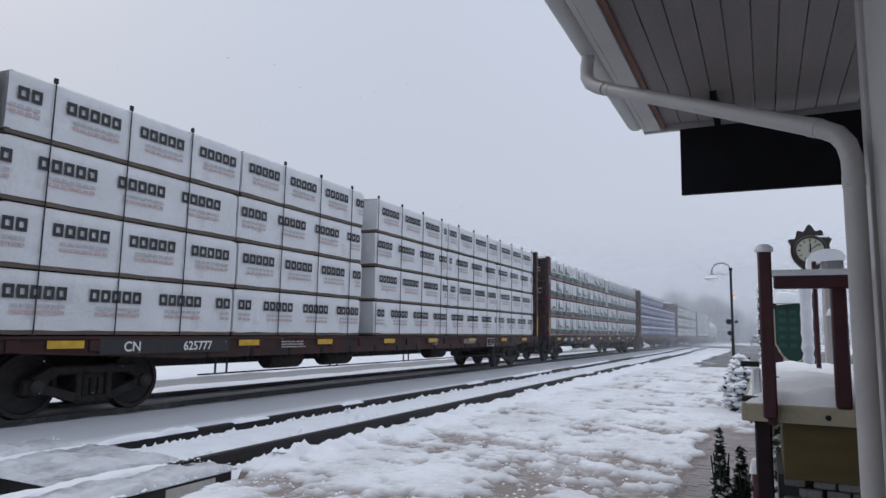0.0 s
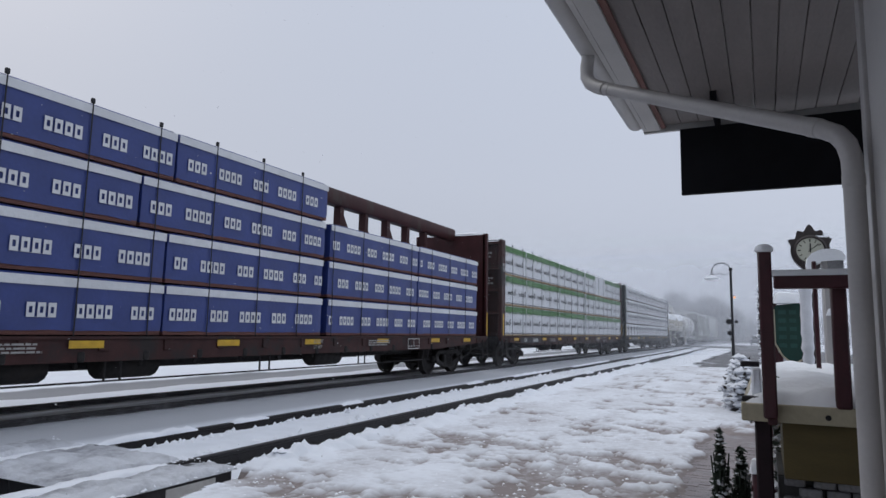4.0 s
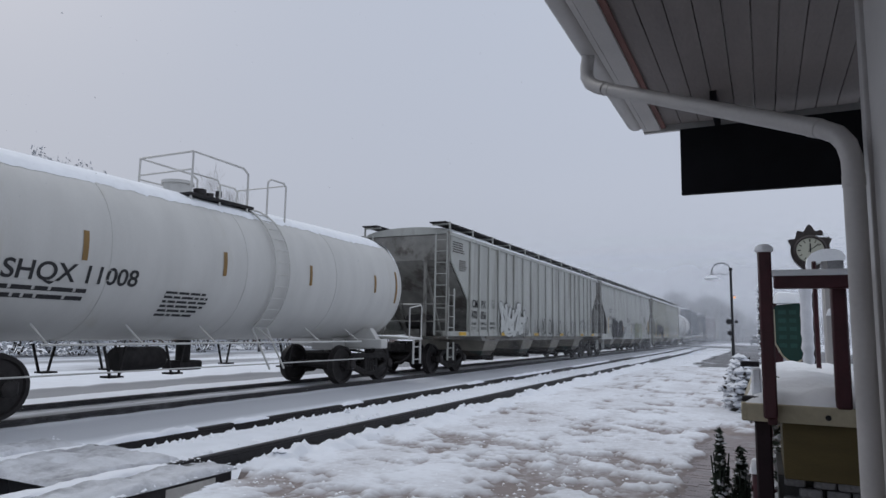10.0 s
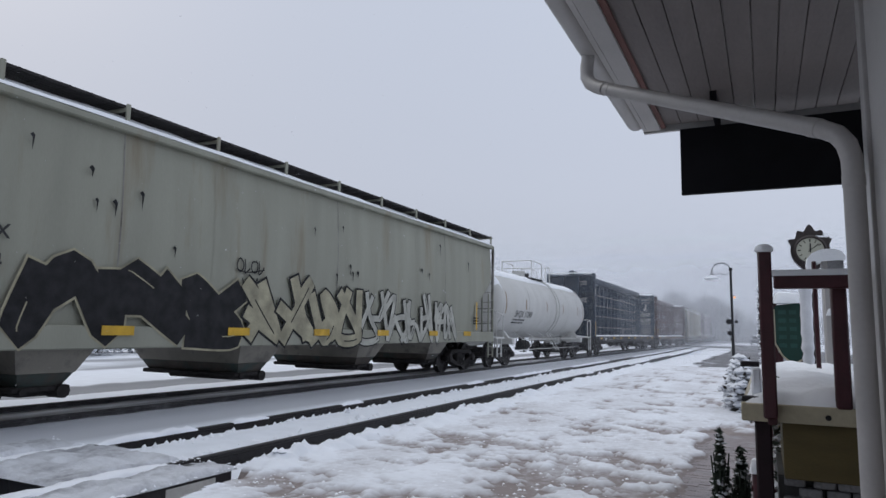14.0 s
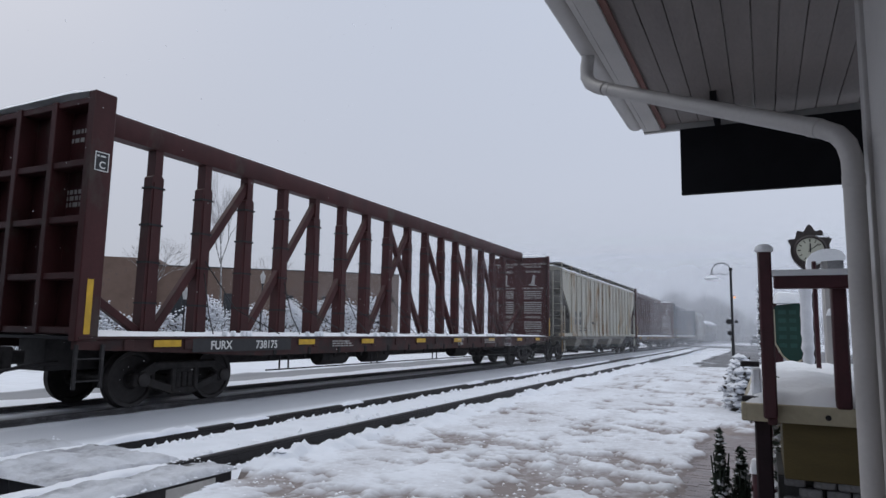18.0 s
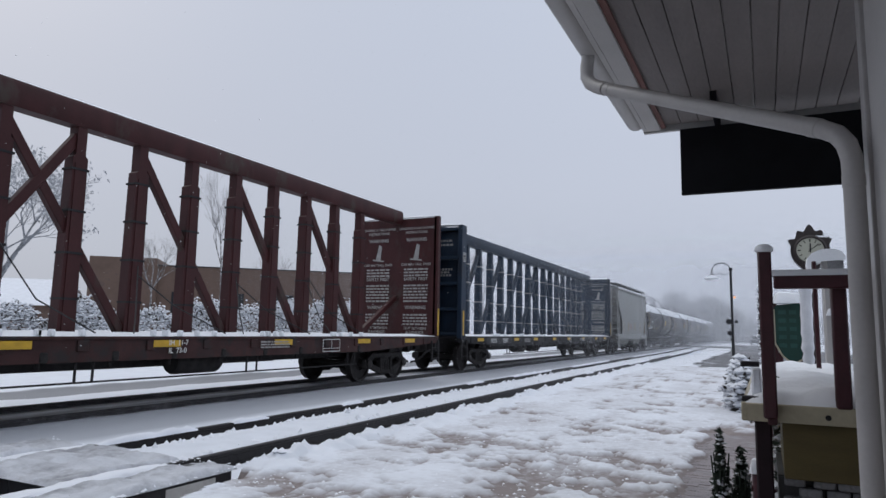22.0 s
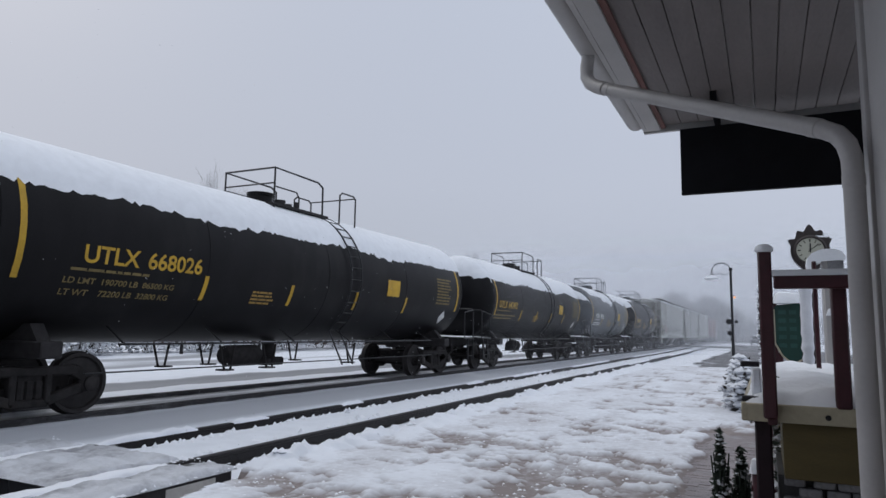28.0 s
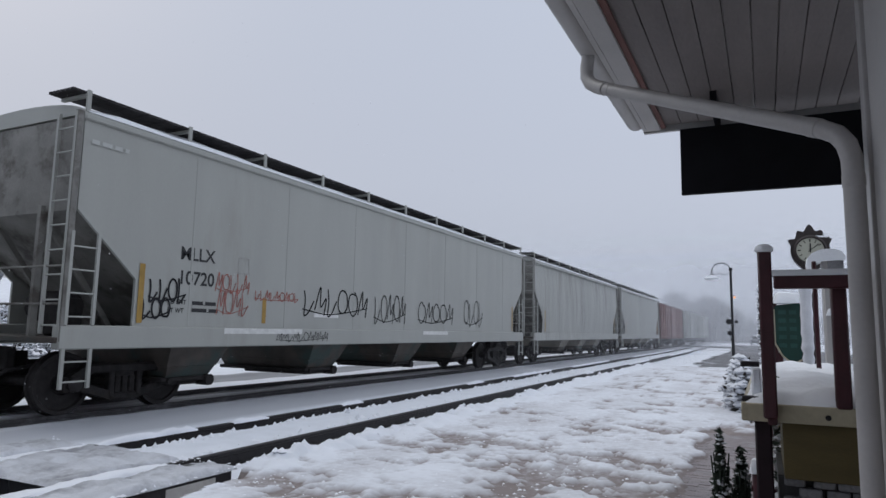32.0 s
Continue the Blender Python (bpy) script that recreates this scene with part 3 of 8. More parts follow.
def snow_field(x0, x1, y0, y1, z, thick, seed, cover=.0, step=.06):
    """A patchy layer of snow with holes; cover lifts or lowers its share."""
    g = Geo()
    nx_, ny_ = max(2, int((x1 - x0) / step)), max(2, int((y1 - y0) / step))
    for j in range(ny_ + 1):
        for i in range(nx_ + 1):
            x, y = x0 + (x1 - x0) * i / nx_, y0 + (y1 - y0) * j / ny_
            n_ = noise.fractal(Vector((x * 2.6, y * 2.2, seed)), .8, 2.1, 6)
            e = min(1, min(i, nx_ - i, j, ny_ - j) / 1.5)
            g.v.append((x, y, z + (thick * (n_ * .8 + .55 + cover)) * e - .004))
    for j in range(ny_):
        for i in range(nx_):
            a = j * (nx_ + 1) + i
            g.f.append((a, a + 1, a + nx_ + 2, a + nx_ + 1))
    return g


for k, (x0, x1, ya) in enumerate(((sx0 - 1.58, sx0 - .80, .5), (sx0 - .68, sx0 + .68, 3.66), (sx0 + .84, sx0 + 1.44, .5))):
    part("snow_layer", snow_field(x0, x1, ya, 5.0, -.014, .058, 4 + k, .30 if k < 2 else .10, .03), M["trampled"], crossing, "thin trampled snow", 70)
g = Geo()
g.box(sx0 + 1.427, sx0 + 1.435, 4.16, 4.72, -.15, -.045)
part("marker_plate", g, M["white_mark"], crossing, "white plate on the panel edge")
caps = thing("rail_snow", "ragged snow ridges on the near track's rails", "snow", "", "stuff")
for side, runs in ((-.7535, ((.4, 5.05), (5.1, 6.55), (7.2, 7.95), (9.9, 10.6), (15.5, 16.6), (19, 23), (26, 33), (40, 60))), (.7535, ((.4, 4.72), (22.0, 23.0), (30, 36), (45, 60)))):
    for ya, yb in runs:
        g = Geo()
        n_ = max(4, int((yb - ya) / .07)) if yb < 20 else 40
        for j in range(n_ + 1):
            y = ya + (yb - ya) * j / n_
            e = min(1, j / 2, (n_ - j) / 2)
            low_ = .55 if yb < 5.07 else 1
            hgt = .05 * e * low_ * (.8 + .7 * noise.noise(Vector((y * 4, side, 2))) + .4 * noise.noise(Vector((y * 13, side, 5))))
            cx_ = siding_x(y) + side
            for dx, hz in ((-.055, -.02), (-.045, hgt * .7), (0, hgt), (.05, hgt * .75), (.065, -.02)):
                g.v.append((cx_ + dx * (1 if low_ == 1 else 1.9) * (1 + .45 * noise.noise(Vector((y * 9, dx * 30, 1)))), y, hz))
        for j in range(n_):
            for i in range(4):
                a = j * 5 + i
                g.f.append((a, a + 1, a + 6, a + 5))
        part("snow_ridge", g, M["snow"], caps, "", 70)
# crumbly snow clods along the platform edge and the rails
clods = Geo()
rc = random.Random(5)
for i in range(1500):
    y = 3.2 + 22 * rc.random() ** 1.8
    x = siding_x(y) + rc.choice((1.05, 1.15, 1.25, 1.4, -.5, .35)) + rc.gauss(0, .09)
    if y < 5.4 and x < siding_x(y) + 1.7:
        continue
    r_ = rc.uniform(.015, .055) * (1 + y * .02)
    z = ground_z(x, y)
    vs = [(x + r_ * rc.uniform(.7, 1.3) * a, y + r_ * rc.uniform(.7, 1.3) * b, z + r_ * rc.uniform(.5, 1.0) * c) for a, b, c in ((1, 0, 0), (0, 1, 0), (-1, 0, 0), (0, -1, 0), (0, 0, 1.1), (0, 0, -.6))]
    clods.add(vs, [(0, 1, 4), (1, 2, 4), (2, 3, 4), (3, 0, 4), (1, 0, 5), (2, 1, 5), (3, 2, 5), (0, 3, 5)])
for i in range(420):
    y = rc.uniform(1.5, 5.25)
    x = sx0 + rc.choice((-1.5, -.85, -.62, .70, .80, .86, 1.38, 1.42, 1.44)) + rc.gauss(0, .05)
    if i % 3 == 0:
        x, y = sx0 + rc.uniform(-1.5, 1.45), 4.98 + rc.gauss(0, .05)
    r_ = rc.uniform(.010, .04) * rc.random() ** .5
    vs = [(x + r_ * rc.uniform(.7, 1.3) * a, y + r_ * rc.uniform(.7, 1.3) * b, .002 + r_ * rc.uniform(.25, .6) * c) for a, b, c in ((1, 0, 0), (0, 1, 0), (-1, 0, 0), (0, -1, 0), (0, 0, 1.1), (0, 0, -.6))]
    clods.add(vs, [(0, 1, 4), (1, 2, 4), (2, 3, 4), (3, 0, 4), (1, 0, 5), (2, 1, 5), (3, 2, 5), (0, 3, 5)])
for i in range(1500):
    y = 4.1 + 7.5 * rc.random() ** 1.5
    x = rc.uniform(-4.75, -.75)
    z = ground_z(x, y)
    if z > -.012 and i % 4:
        continue
    r_ = rc.uniform(.008, .028) * rc.random() ** .4
    vs = [(x + r_ * rc.uniform(.6, 1.4) * a, y + r_ * rc.uniform(.6, 1.4) * b, z + r_ * rc.uniform(.3, .8) * c) for a, b, c in ((1, 0, 0), (0, 1, 0), (-1, 0, 0), (0, -1, 0), (0, 0, 1.1), (0, 0, -.6))]
    clods.add(vs, [(0, 1, 4), (1, 2, 4), (2, 3, 4), (3, 0, 4), (1, 0, 5), (2, 1, 5), (3, 2, 5), (0, 3, 5)])
ob = part("snow_clods", clods, M["snow"], None, "", 80)
tagged(ob, "crumbled snow clods along the platform edge", "snow", "", "stuff")

# asphalt drive beyond the lamp post
g = Geo()
pts = [(-3.0, 34.2), (-2.1, 32.6), (-1.4, 30.6), (.2, 31.0), (6, 30.8), (40, 30.2), (40, 60), (6, 66), (4.5, 80), (3.5, 112), (-4.2, 112), (-3.6, 85), (-3.0, 67), (-3.1, 48), (-3.2, 42), (-3.3, 36.6)]
rough = []
for (x0, y0), (x1, y1) in zip(pts, pts[1:] + pts[:1]):
    k = 12 if max(y0, y1) < 70 and max(x0, x1) < 7 else 1
    for i in range(k):
        t = i / k
        x, y = x0 + (x1 - x0) * t, y0 + (y1 - y0) * t
        q = .5 * noise.noise(Vector((x * 1.7, y * .8, 6))) + .25 * noise.noise(Vector((x * 5, y * 3, 6)))
        rough.append((x + q * (k > 1), y + 1.6 * q * (k > 1)))
g.add([(x, y, -.085) for x, y in rough], [tuple(range(len(rough)))])
crossing_road = setting("road_crossing", Geo().add([(-12.6, 84, -.055), (-3.2, 82, -.055), (-3.2, 92, -.055), (-12.6, 94, -.055)], [(0, 1, 2, 3)]), M["asphalt"], "wet road crossing the tracks far off")
road = setting("road_drive", g, M["asphalt"], "wet asphalt drive with snowy edges")

# brick walk laid bare beside the depot
walk_base = thing("brick_walk", "wet brick walk swept clear beside the depot", "pavement", "", "structure")
gb = Geo()
gb.box(-.0985, .0985, -.0485, .0485, -.05, 0, .003)
brick_mesh = gb.mesh("brick", M["brick"])
rb = random.Random(8)
count = 0
for j in range(60):
    for i in range(7):
        y, x = 5.0 + j * .10, -.92 + i * .2 + (.1 if j % 2 else 0)
        if y > 10.2 or count >= 300 or (noise.noise(Vector((x * 1.5, y * 1.2, 4))) > .42):
            continue
        b = part("brick", brick_mesh, None, walk_base)
        b.location, b.rotation_euler = (x, y, -.056 + rb.uniform(-.003, .003)), (rb.uniform(-.01, .01), rb.uniform(-.01, .01), rb.uniform(-.01, .01))
        count += 1
g = Geo()
g.box(-1.25, .9, -4, 10.6, -.12, -.0595)
part("joint_bed", g, M["brick"], walk_base, "wet brown walk surface")


# ---- stand, clock, signs, lamp beyond the depot ----
def snow_cap(par, x0, x1, y0, y1, z, h, seed=0):
    """A rounded cushion of snow on a flat top."""
    g = Geo()
    n_ = 7
    for j in range(n_ + 1):
        for i in range(n_ + 1):
            a, b = i / n_ * 2 - 1, j / n_ * 2 - 1
            k = max(0, 1 - max(abs(a), abs(b)) ** 4) ** .5
            x = (x0 + x1) / 2 + (x1 - x0) / 2 * a * (1 + .05 * noise.noise(Vector((a * 2, b * 2, seed))))
            y = (y0 + y1) / 2 + (y1 - y0) / 2 * b
            g.v.append((x, y, z + h * k * (1 + .25 * noise.noise(Vector((x * 4, y * 4, seed))))))
    for j in range(n_):
        for i in range(n_):
            a = j * (n_ + 1) + i
            g.f.append((a, a + 1, a + n_ + 2, a + n_ + 1))
    return part("snow_cap", g, M["snow_car"], par, "cushion of fresh snow", 80)


# nearly black red, darker than the posts above the deck
M["black_red"] = material("black_red_post_paint", (0.016, 0.007, 0.010), 0.55, spread=0.25, scale=8, bump=0.2, spec=.25)
stand = thing("display_stand", "dark red timber frame on a cream deck over stone", "garden stand")
part("deck", Geo().box(-.085, 1.35, 3.40, 7.3, .985, 1.045, .006), M["cream_paint"], stand, "cream deck")
part("fascia_front", Geo().box(-.09, 1.35, 3.375, 3.40, .965, 1.045, .004), M["cream_paint"], stand, "cream fascia board")
part("fascia_side", Geo().box(-.112, -.087, 3.375, 7.3, .965, 1.045, .004), M["cream_paint"], stand, "cream fascia board")
part("bolt_head", Geo().lathe([(.012, 0), (.012, .006), (.004, .008)], 10, pose(.235, 3.372, 1.0, 90, 0, 0)), M["steel_dark"], stand)
part("front_panel", Geo().box(.055, 1.35, 3.42, 3.45, .715, .965, .004), M["olive_paint"], stand, "mustard painted board")
part("side_panel", Geo().box(.055, .085, 3.45, 7.2, .715, .965, .004), M["olive_paint"], stand, "mustard painted board")
part("front_post", Geo().box(-.020, .038, 3.31, 3.365, .985, 1.74, .008), M["red_paint"], stand, "dark red square post")
part("post_tongue", Geo().box(-.004, .036, 3.355, 3.374, .955, 1.0, .004), M["red_paint"], stand)
part("lower_post", Geo().box(-.060, .012, 3.45, 3.53, -.08, .965, .008), M["black_red"], stand, "darker square post under the deck")
part("second_post", Geo().box(.268, .330, 3.365, 3.42, 1.04, 1.60, .008), M["red_paint"], stand, "dark red square post")
part("back_post", Geo().box(.352, .385, 5.92, 5.96, 1.03, 1.95, .006), M["red_paint"], stand, "dark red square post")
part("corner_post", Geo().box(.70, .78, 5.5, 5.58, 1.03, 1.95, .006), M["red_paint"], stand, "dark red square post")
part("top_rail", Geo().box(.043, .60, 3.31, 3.36, 1.565, 1.628, .006), M["red_paint"], stand, "dark red top rail")
for z in (.94 + .28, 1.06):
    part("hinge", Geo().box(-.11, -.03, 3.42, 3.47, z - .012, z + .012, .003), M["steel_dark"], stand, "steel hinge plate")
part("meter_box", Geo().box(-.068, -.024, 3.5, 3.6, 1.045, 1.20, .01), M["snow"], stand, "small white box")
part("post_snow", Geo().lathe([(.034, -.006), (.041, .004), (.036, .02), (.02, .031), (.002, .034)], 16, pose(.009, 3.337, 1.74)), M["snow_car"], stand, "knob of fresh snow", 80)
part("rail_snow", Geo().prism([(3.296, 1.622), (3.302, 1.640), (3.316, 1.650), (3.345, 1.652), (3.366, 1.645), (3.374, 1.622)], "x", .037, .60), M["snow_car"], stand, "roll of fresh snow", 80)
sn = part("deck_snow", snow_field(-.10, 1.33, 3.385, 7.28, 1.045, .055, 12, .55, .045), M["snow_car"], stand, "deep snow on the deck", 80)
stone_mesh = []
for k in range(4):
    gs = Geo()
    gs.box(-.052 + .005 * k, .052 - .006 * (3 - k), -.03, .03, -.020, .020, .007)
    stone_mesh.append(gs.mesh("stone", M["stone"]))
part("plinth_core", Geo().box(.03, 1.3, 3.50, 7.1, -.09, .715), M["mortar"], stand, "dark mortar core")
rs = random.Random(3)
for r_ in range(8):
    for c in range(10):
        st = part("stone", stone_mesh[rs.randrange(4)], None, stand)
        st.location = (.10 + c * .108 + (.05 if r_ % 2 else 0), 3.485 - rs.uniform(0, .02), .70 - r_ * .045)
        st.rotation_euler = (0, 0, rs.uniform(-.06, .06))

hyd = thing("valve_post", "short dark red valve post under a cap of snow", "standpipe")
part("barrel", Geo().lathe([(.04, -.09), (.04, .43), (.03, .47), (.01, .49)], 14, pose(-.075, 5.0, 0)), M["red_paint"], hyd, "dark red barrel")
part("cross_arm", Geo().rod((-.12, 5.0, .34), (.04, 5.0, .34), .022, 10), M["red_paint"], hyd)
snow_cap(hyd, -.13, -.02, 4.95, 5.06, .44, .09, 4)


def clock_face(thing_, cx_, cy_, cz_, r_):
    part("dial", Geo().lathe([(.005, 0), (r_, 0), (r_, .02), (.005, .02)], 32, pose(cx_, cy_, cz_, 90, 0, 0)), M["dial"], thing_, "cream clock dial")
    part("bezel", Geo().lathe([(r_, -.05), (r_ + .045, -.04), (r_ + .05, .03), (r_ + .02, .05), (r_, .04)], 32, pose(cx_, cy_, cz_, 90, 0, 0), caps=False), M["iron_brown"], thing_, "dark cast iron bezel")
    for h_ in range(12):
        a = math.pi * h_ / 6
        g_ = Geo()
        w = .022 if h_ % 3 == 0 else .014
        g_.box(-w / 2, w / 2, -.003, 0, r_ * .68, r_ * .9, 0)
        part("numeral_mark", g_, M["black_metal"], thing_).matrix_basis = Matrix.Translation((cx_, cy_ - .022, cz_)) @ Matrix.Rotation(a, 4, 'Y')
    for ln, w, a in ((r_ * .55, .022, 2), (r_ * .8, .014, 52)):
        part("clock_hand", Geo().box(-w / 2, w / 2, -.004, 0, -.04, ln), M["black_metal"], thing_).matrix_basis = Matrix.Translation((cx_, cy_ - .03, cz_)) @ Matrix.Rotation(radians(a), 4, 'Y')


M["dial"] = material("cream_clock_dial", (0.42, 0.42, 0.34), 0.4, spread=0.04, bump=0.02)
M["iron_brown"] = material("dark_brown_cast_iron", (0.03, 0.022, 0.02), 0.45, 0.2, 0.2, 8, 0.15)
clock = thing("street_clock", "ornate dark iron street clock dusted with snow", "clock")
CX, CY, CZ = .765, 13.0, 2.86
clock_face(clock, CX, CY, CZ, .215)
out = []
for k in range(64):
    a = 2 * math.pi * k / 64
    up = abs(math.degrees(math.atan2(math.cos(a), math.sin(a))))      # degrees from the top
    r_ = .315 + .13 * math.exp(-(up / 11) ** 2) + .075 * math.exp(-((up - 30) / 9) ** 2) + .085 * math.exp(-((up - 62) / 7) ** 2) + .05 * math.exp(-((up - 180) / 24) ** 2)
    out.append((r_ * math.cos(a), r_ * math.sin(a)))
part("case", Geo().prism([(CX + a * .96, CZ + b * 1.04) for a, b in out], "y", CY + .01, CY + .16), M["iron_brown"], clock, "scrolled iron case")
part("column", Geo().lathe([(.16, -.1), (.16, .1), (.09, .25), (.07, .9), (.055, 2.3), (.09, 2.38), (.09, 2.55)], 14, pose(CX, CY + .08, 0)), M["iron_brown"], clock, "fluted iron column")
snow_cap(clock, CX + .04, CX + .31, CY, CY + .17, CZ + .22, .09, 7)

pillar = thing("utility_box", "pale grey utility box wearing a thick cap of snow", "utility box")
part("cabinet", Geo().box(.50, .655, 7.0, 7.2, -.1, 2.08, .015), M["pipe"], pillar, "pale grey metal cabinet")
part("cover_plate", Geo().box(.545, .675, 6.985, 7.0, 1.93, 2.06, .006), M["stone"], pillar, "grey cover plate")
part("lower_plate", Geo().box(.56, .64, 6.985, 7.0, 1.36, 1.50, .006), M["pipe"], pillar, "small hatch")
part("snow_hood", Geo().prism([(.385, 1.98), (.375, 2.03), (.385, 2.09), (.42, 2.13), (.50, 2.165), (.60, 2.165), (.66, 2.14), (.69, 2.09), (.685, 2.06), (.50, 2.055), (.45, 2.03), (.43, 1.96), (.40, 1.955)], "y", 6.95, 7.22), M["snow_car"], pillar, "drooping hood of snow", 80)
snow_cap(pillar, .51, .65, 6.93, 7.0, 1.55, .07, 10)

gsign = thing("green_sign", "dark green painted sign under a thick roll of snow", "sign")
part("board", Geo().prism([(.105, 1.68), (.13, 1.73), (.40, 1.76), (.41, 1.20), (.38, 1.08), (.30, 1.02), (.18, 1.12), (.11, 1.26)], "y", 9.0, 9.05), M["green_paint"], gsign, "green shaped board")
part("border", Geo().tube([(.105, 8.995, 1.68), (.105, 8.995, 1.27), (.18, 8.995, 1.12), (.30, 8.995, 1.02), (.385, 8.995, 1.08)], .010, 6), M["cream_paint"], gsign, "cream moulded edge")
for x in (.12, .39):
    part("post", Geo().box(x - .02, x + .02, 9.05, 9.1, -.1, 1.78, .005), M["red_paint"], gsign, "dark red post")
snow_cap(gsign, .08, .44, 8.92, 9.16, 1.75, .14, 12)
M["pale_green"] = material("pale_green_lettering", (0.016, 0.075, 0.06), 0.5, spread=0.1, bump=0.02)
for k in range(5):
    for x0, x1 in ((.15, .235), (.27, .345)):
        part("sign_bar", Geo().box(x0, x1, 8.994, 8.999, 1.62 - k * .10, 1.67 - k * .10), M["pale_green"], gsign)
for k, (x, y, h) in enumerate(((.17, 9.6, 1.15), (.06, 10.2, 1.1), (.55, 10.5, 1.25))):
    pst = thing("garden_post", "short brown wooden garden post", "post", "garden posts")
    part("shaft", Geo().box(x - .03, x + .03, y, y + .06, -.1, h, .006), M["red_paint"], pst)
    snow_cap(pst, x - .04, x + .04, y - .01, y + .07, h, .04, k)


# snowy shrubs: dark twigs under small cushions of snow
M["twig"] = material("dark_wet_twigs", (0.035, 0.03, 0.026), 0.7, spread=0.3, scale=12, bump=0.2)
M["needle"] = material("dark_evergreen_needles", (0.018, 0.030, 0.018), 0.7, spread=0.35, scale=14, bump=0.2)
M["frost"] = material("frosted_snow_tufts", (0.72, 0.74, 0.78), 0.8, spread=0.08, scale=8, bump=0.3)


def tuft(g, p, r_, rr):
    vs = [(p[0] + r_ * rr.uniform(.7, 1.2) * a, p[1] + r_ * rr.uniform(.7, 1.2) * b, p[2] + r_ * rr.uniform(.5, .8) * c) for a, b, c in ((1, 0, 0), (0, 1, 0), (-1, 0, 0), (0, -1, 0), (.1, .1, 1), (0, 0, -.7))]
    g.add(vs, [(0, 1, 4), (1, 2, 4), (2, 3, 4), (3, 0, 4), (1, 0, 5), (2, 1, 5), (3, 2, 5), (0, 3, 5)])


def leaf(g, p, r_, rr):
    d = Vector((rr.gauss(0, 1), rr.gauss(0, 1), rr.gauss(0, 1))).normalized()
    e = d.orthogonal().normalized()
    q = Vector(p)
    g.add([tuple(q - e * r_ * .3), tuple(q + d * r_), tuple(q + e * r_ * .3), tuple(q - d * r_ * .6)], [(0, 1, 2, 3)])


def shrub(label, x, y, rx, ry, z0, z1, n, size, snow_share, seed, name="snowy_shrub", group="snowy shrubs", column=False, dark="twig"):
    """A rounded or columnar shrub of twigs and leaves, capped with tufts of snow."""
    rr = random.Random(seed)
    th = thing(name, label, "shrub", group)
    gd, gs = Geo(), Geo()
    for i in range(12):
        a = rr.uniform(0, 6.28)
        gd.rod((x + rx * .15 * math.cos(a), y + ry * .15 * math.sin(a), z0), (x + rx * .75 * math.cos(a), y + ry * .75 * math.sin(a), z0 + (z1 - z0) * rr.uniform(.5, .9)), .012 * (1 + size * 3), 4, .005)
    for i in range(n):
        t = rr.random() ** .7
        a = rr.uniform(0, 6.28)
        if column:
            k = (1 - t) ** .8 * .95 + .08
        else:
            k = math.sqrt(max(0.02, 1 - (2 * t - .75) ** 2 / 1.6)) 
        lump = 1 + .28 * noise.noise(Vector((math.cos(a) * 1.5, math.sin(a) * 1.5, t * 3 + seed)))
        rad = k * lump * math.sqrt(rr.uniform(.25, 1))
        p = (x + rx * rad * math.cos(a), y + ry * rad * math.sin(a), z0 + (z1 - z0) * t * (1 + .08 * rr.gauss(0, 1)))
        if rr.random() < snow_share:
            tuft(gs, p, size * rr.uniform(.5, 1.25), rr)
        else:
            leaf(gd, p, size * rr.uniform(.8, 1.8), rr)
    part("foliage", gd, M[dark], th, "dark twigs and leaves", 0)["kind"] = "stuff"
    part("snow_cover", gs, M["frost"], th, "cushions of snow", 80)["kind"] = "stuff"
    return th


shrub("low evergreen hedge heaped with fresh snow", -.42, 13.4, .33, .5, -.12, .86, 620, .085, .72, 1)
shrub("low shrub beside the walk under snow", -.1, 12.0, .3, .5, -.12, .45, 150, .06, .8, 2)
shrub("small dark columnar evergreen flecked with snow", -.345, 5.55, .085, .085, -.08, .57, 620, .030, .10, 3, "columnar_evergreen", "columnar evergreens", True, "needle")
shrub("small dark columnar evergreen flecked with snow", -.205, 5.65, .10, .10, -.08, .42, 620, .030, .10, 4, "columnar_evergreen", "columnar evergreens", True, "needle")
frosted = thing("frosted_post", "tall post plastered all over with rough snow", "post")
gc = Geo()
gc.lathe([(.058 + .016 * noise.noise(Vector((0, 0, k * .9))), -.1 + 2.12 * k / 40) for k in range(40)] + [(.002, 2.03)], 18, pose(.415, 8.2, 0))
gc.v = [(x + .014 * noise.noise(Vector((x * 18, y * 18, z * 9))), y, z) for x, y, z in gc.v]
part("snow_crust", gc, M["frost"], frosted, "rough crust of blown snow", 80)
shrub("frosted climbing shrub beyond the red post", -.04, 12.9, .07, .12, .9, 2.25, 300, .04, .55, 6, "frosted_shrub", "snowy shrubs", False)
shrub("small dark shrub at the stand's corner", .02, 4.2, .09, .2, -.08, .98, 200, .03, .25, 7, "dark_shrub", "snowy shrubs", False, "needle")
shrub("frosty shrub behind the stand's posts", .52, 4.6, .05, .2, 1.0, 1.62, 110, .025, .5, 8, "dark_shrub", "snowy shrubs", False, "needle")

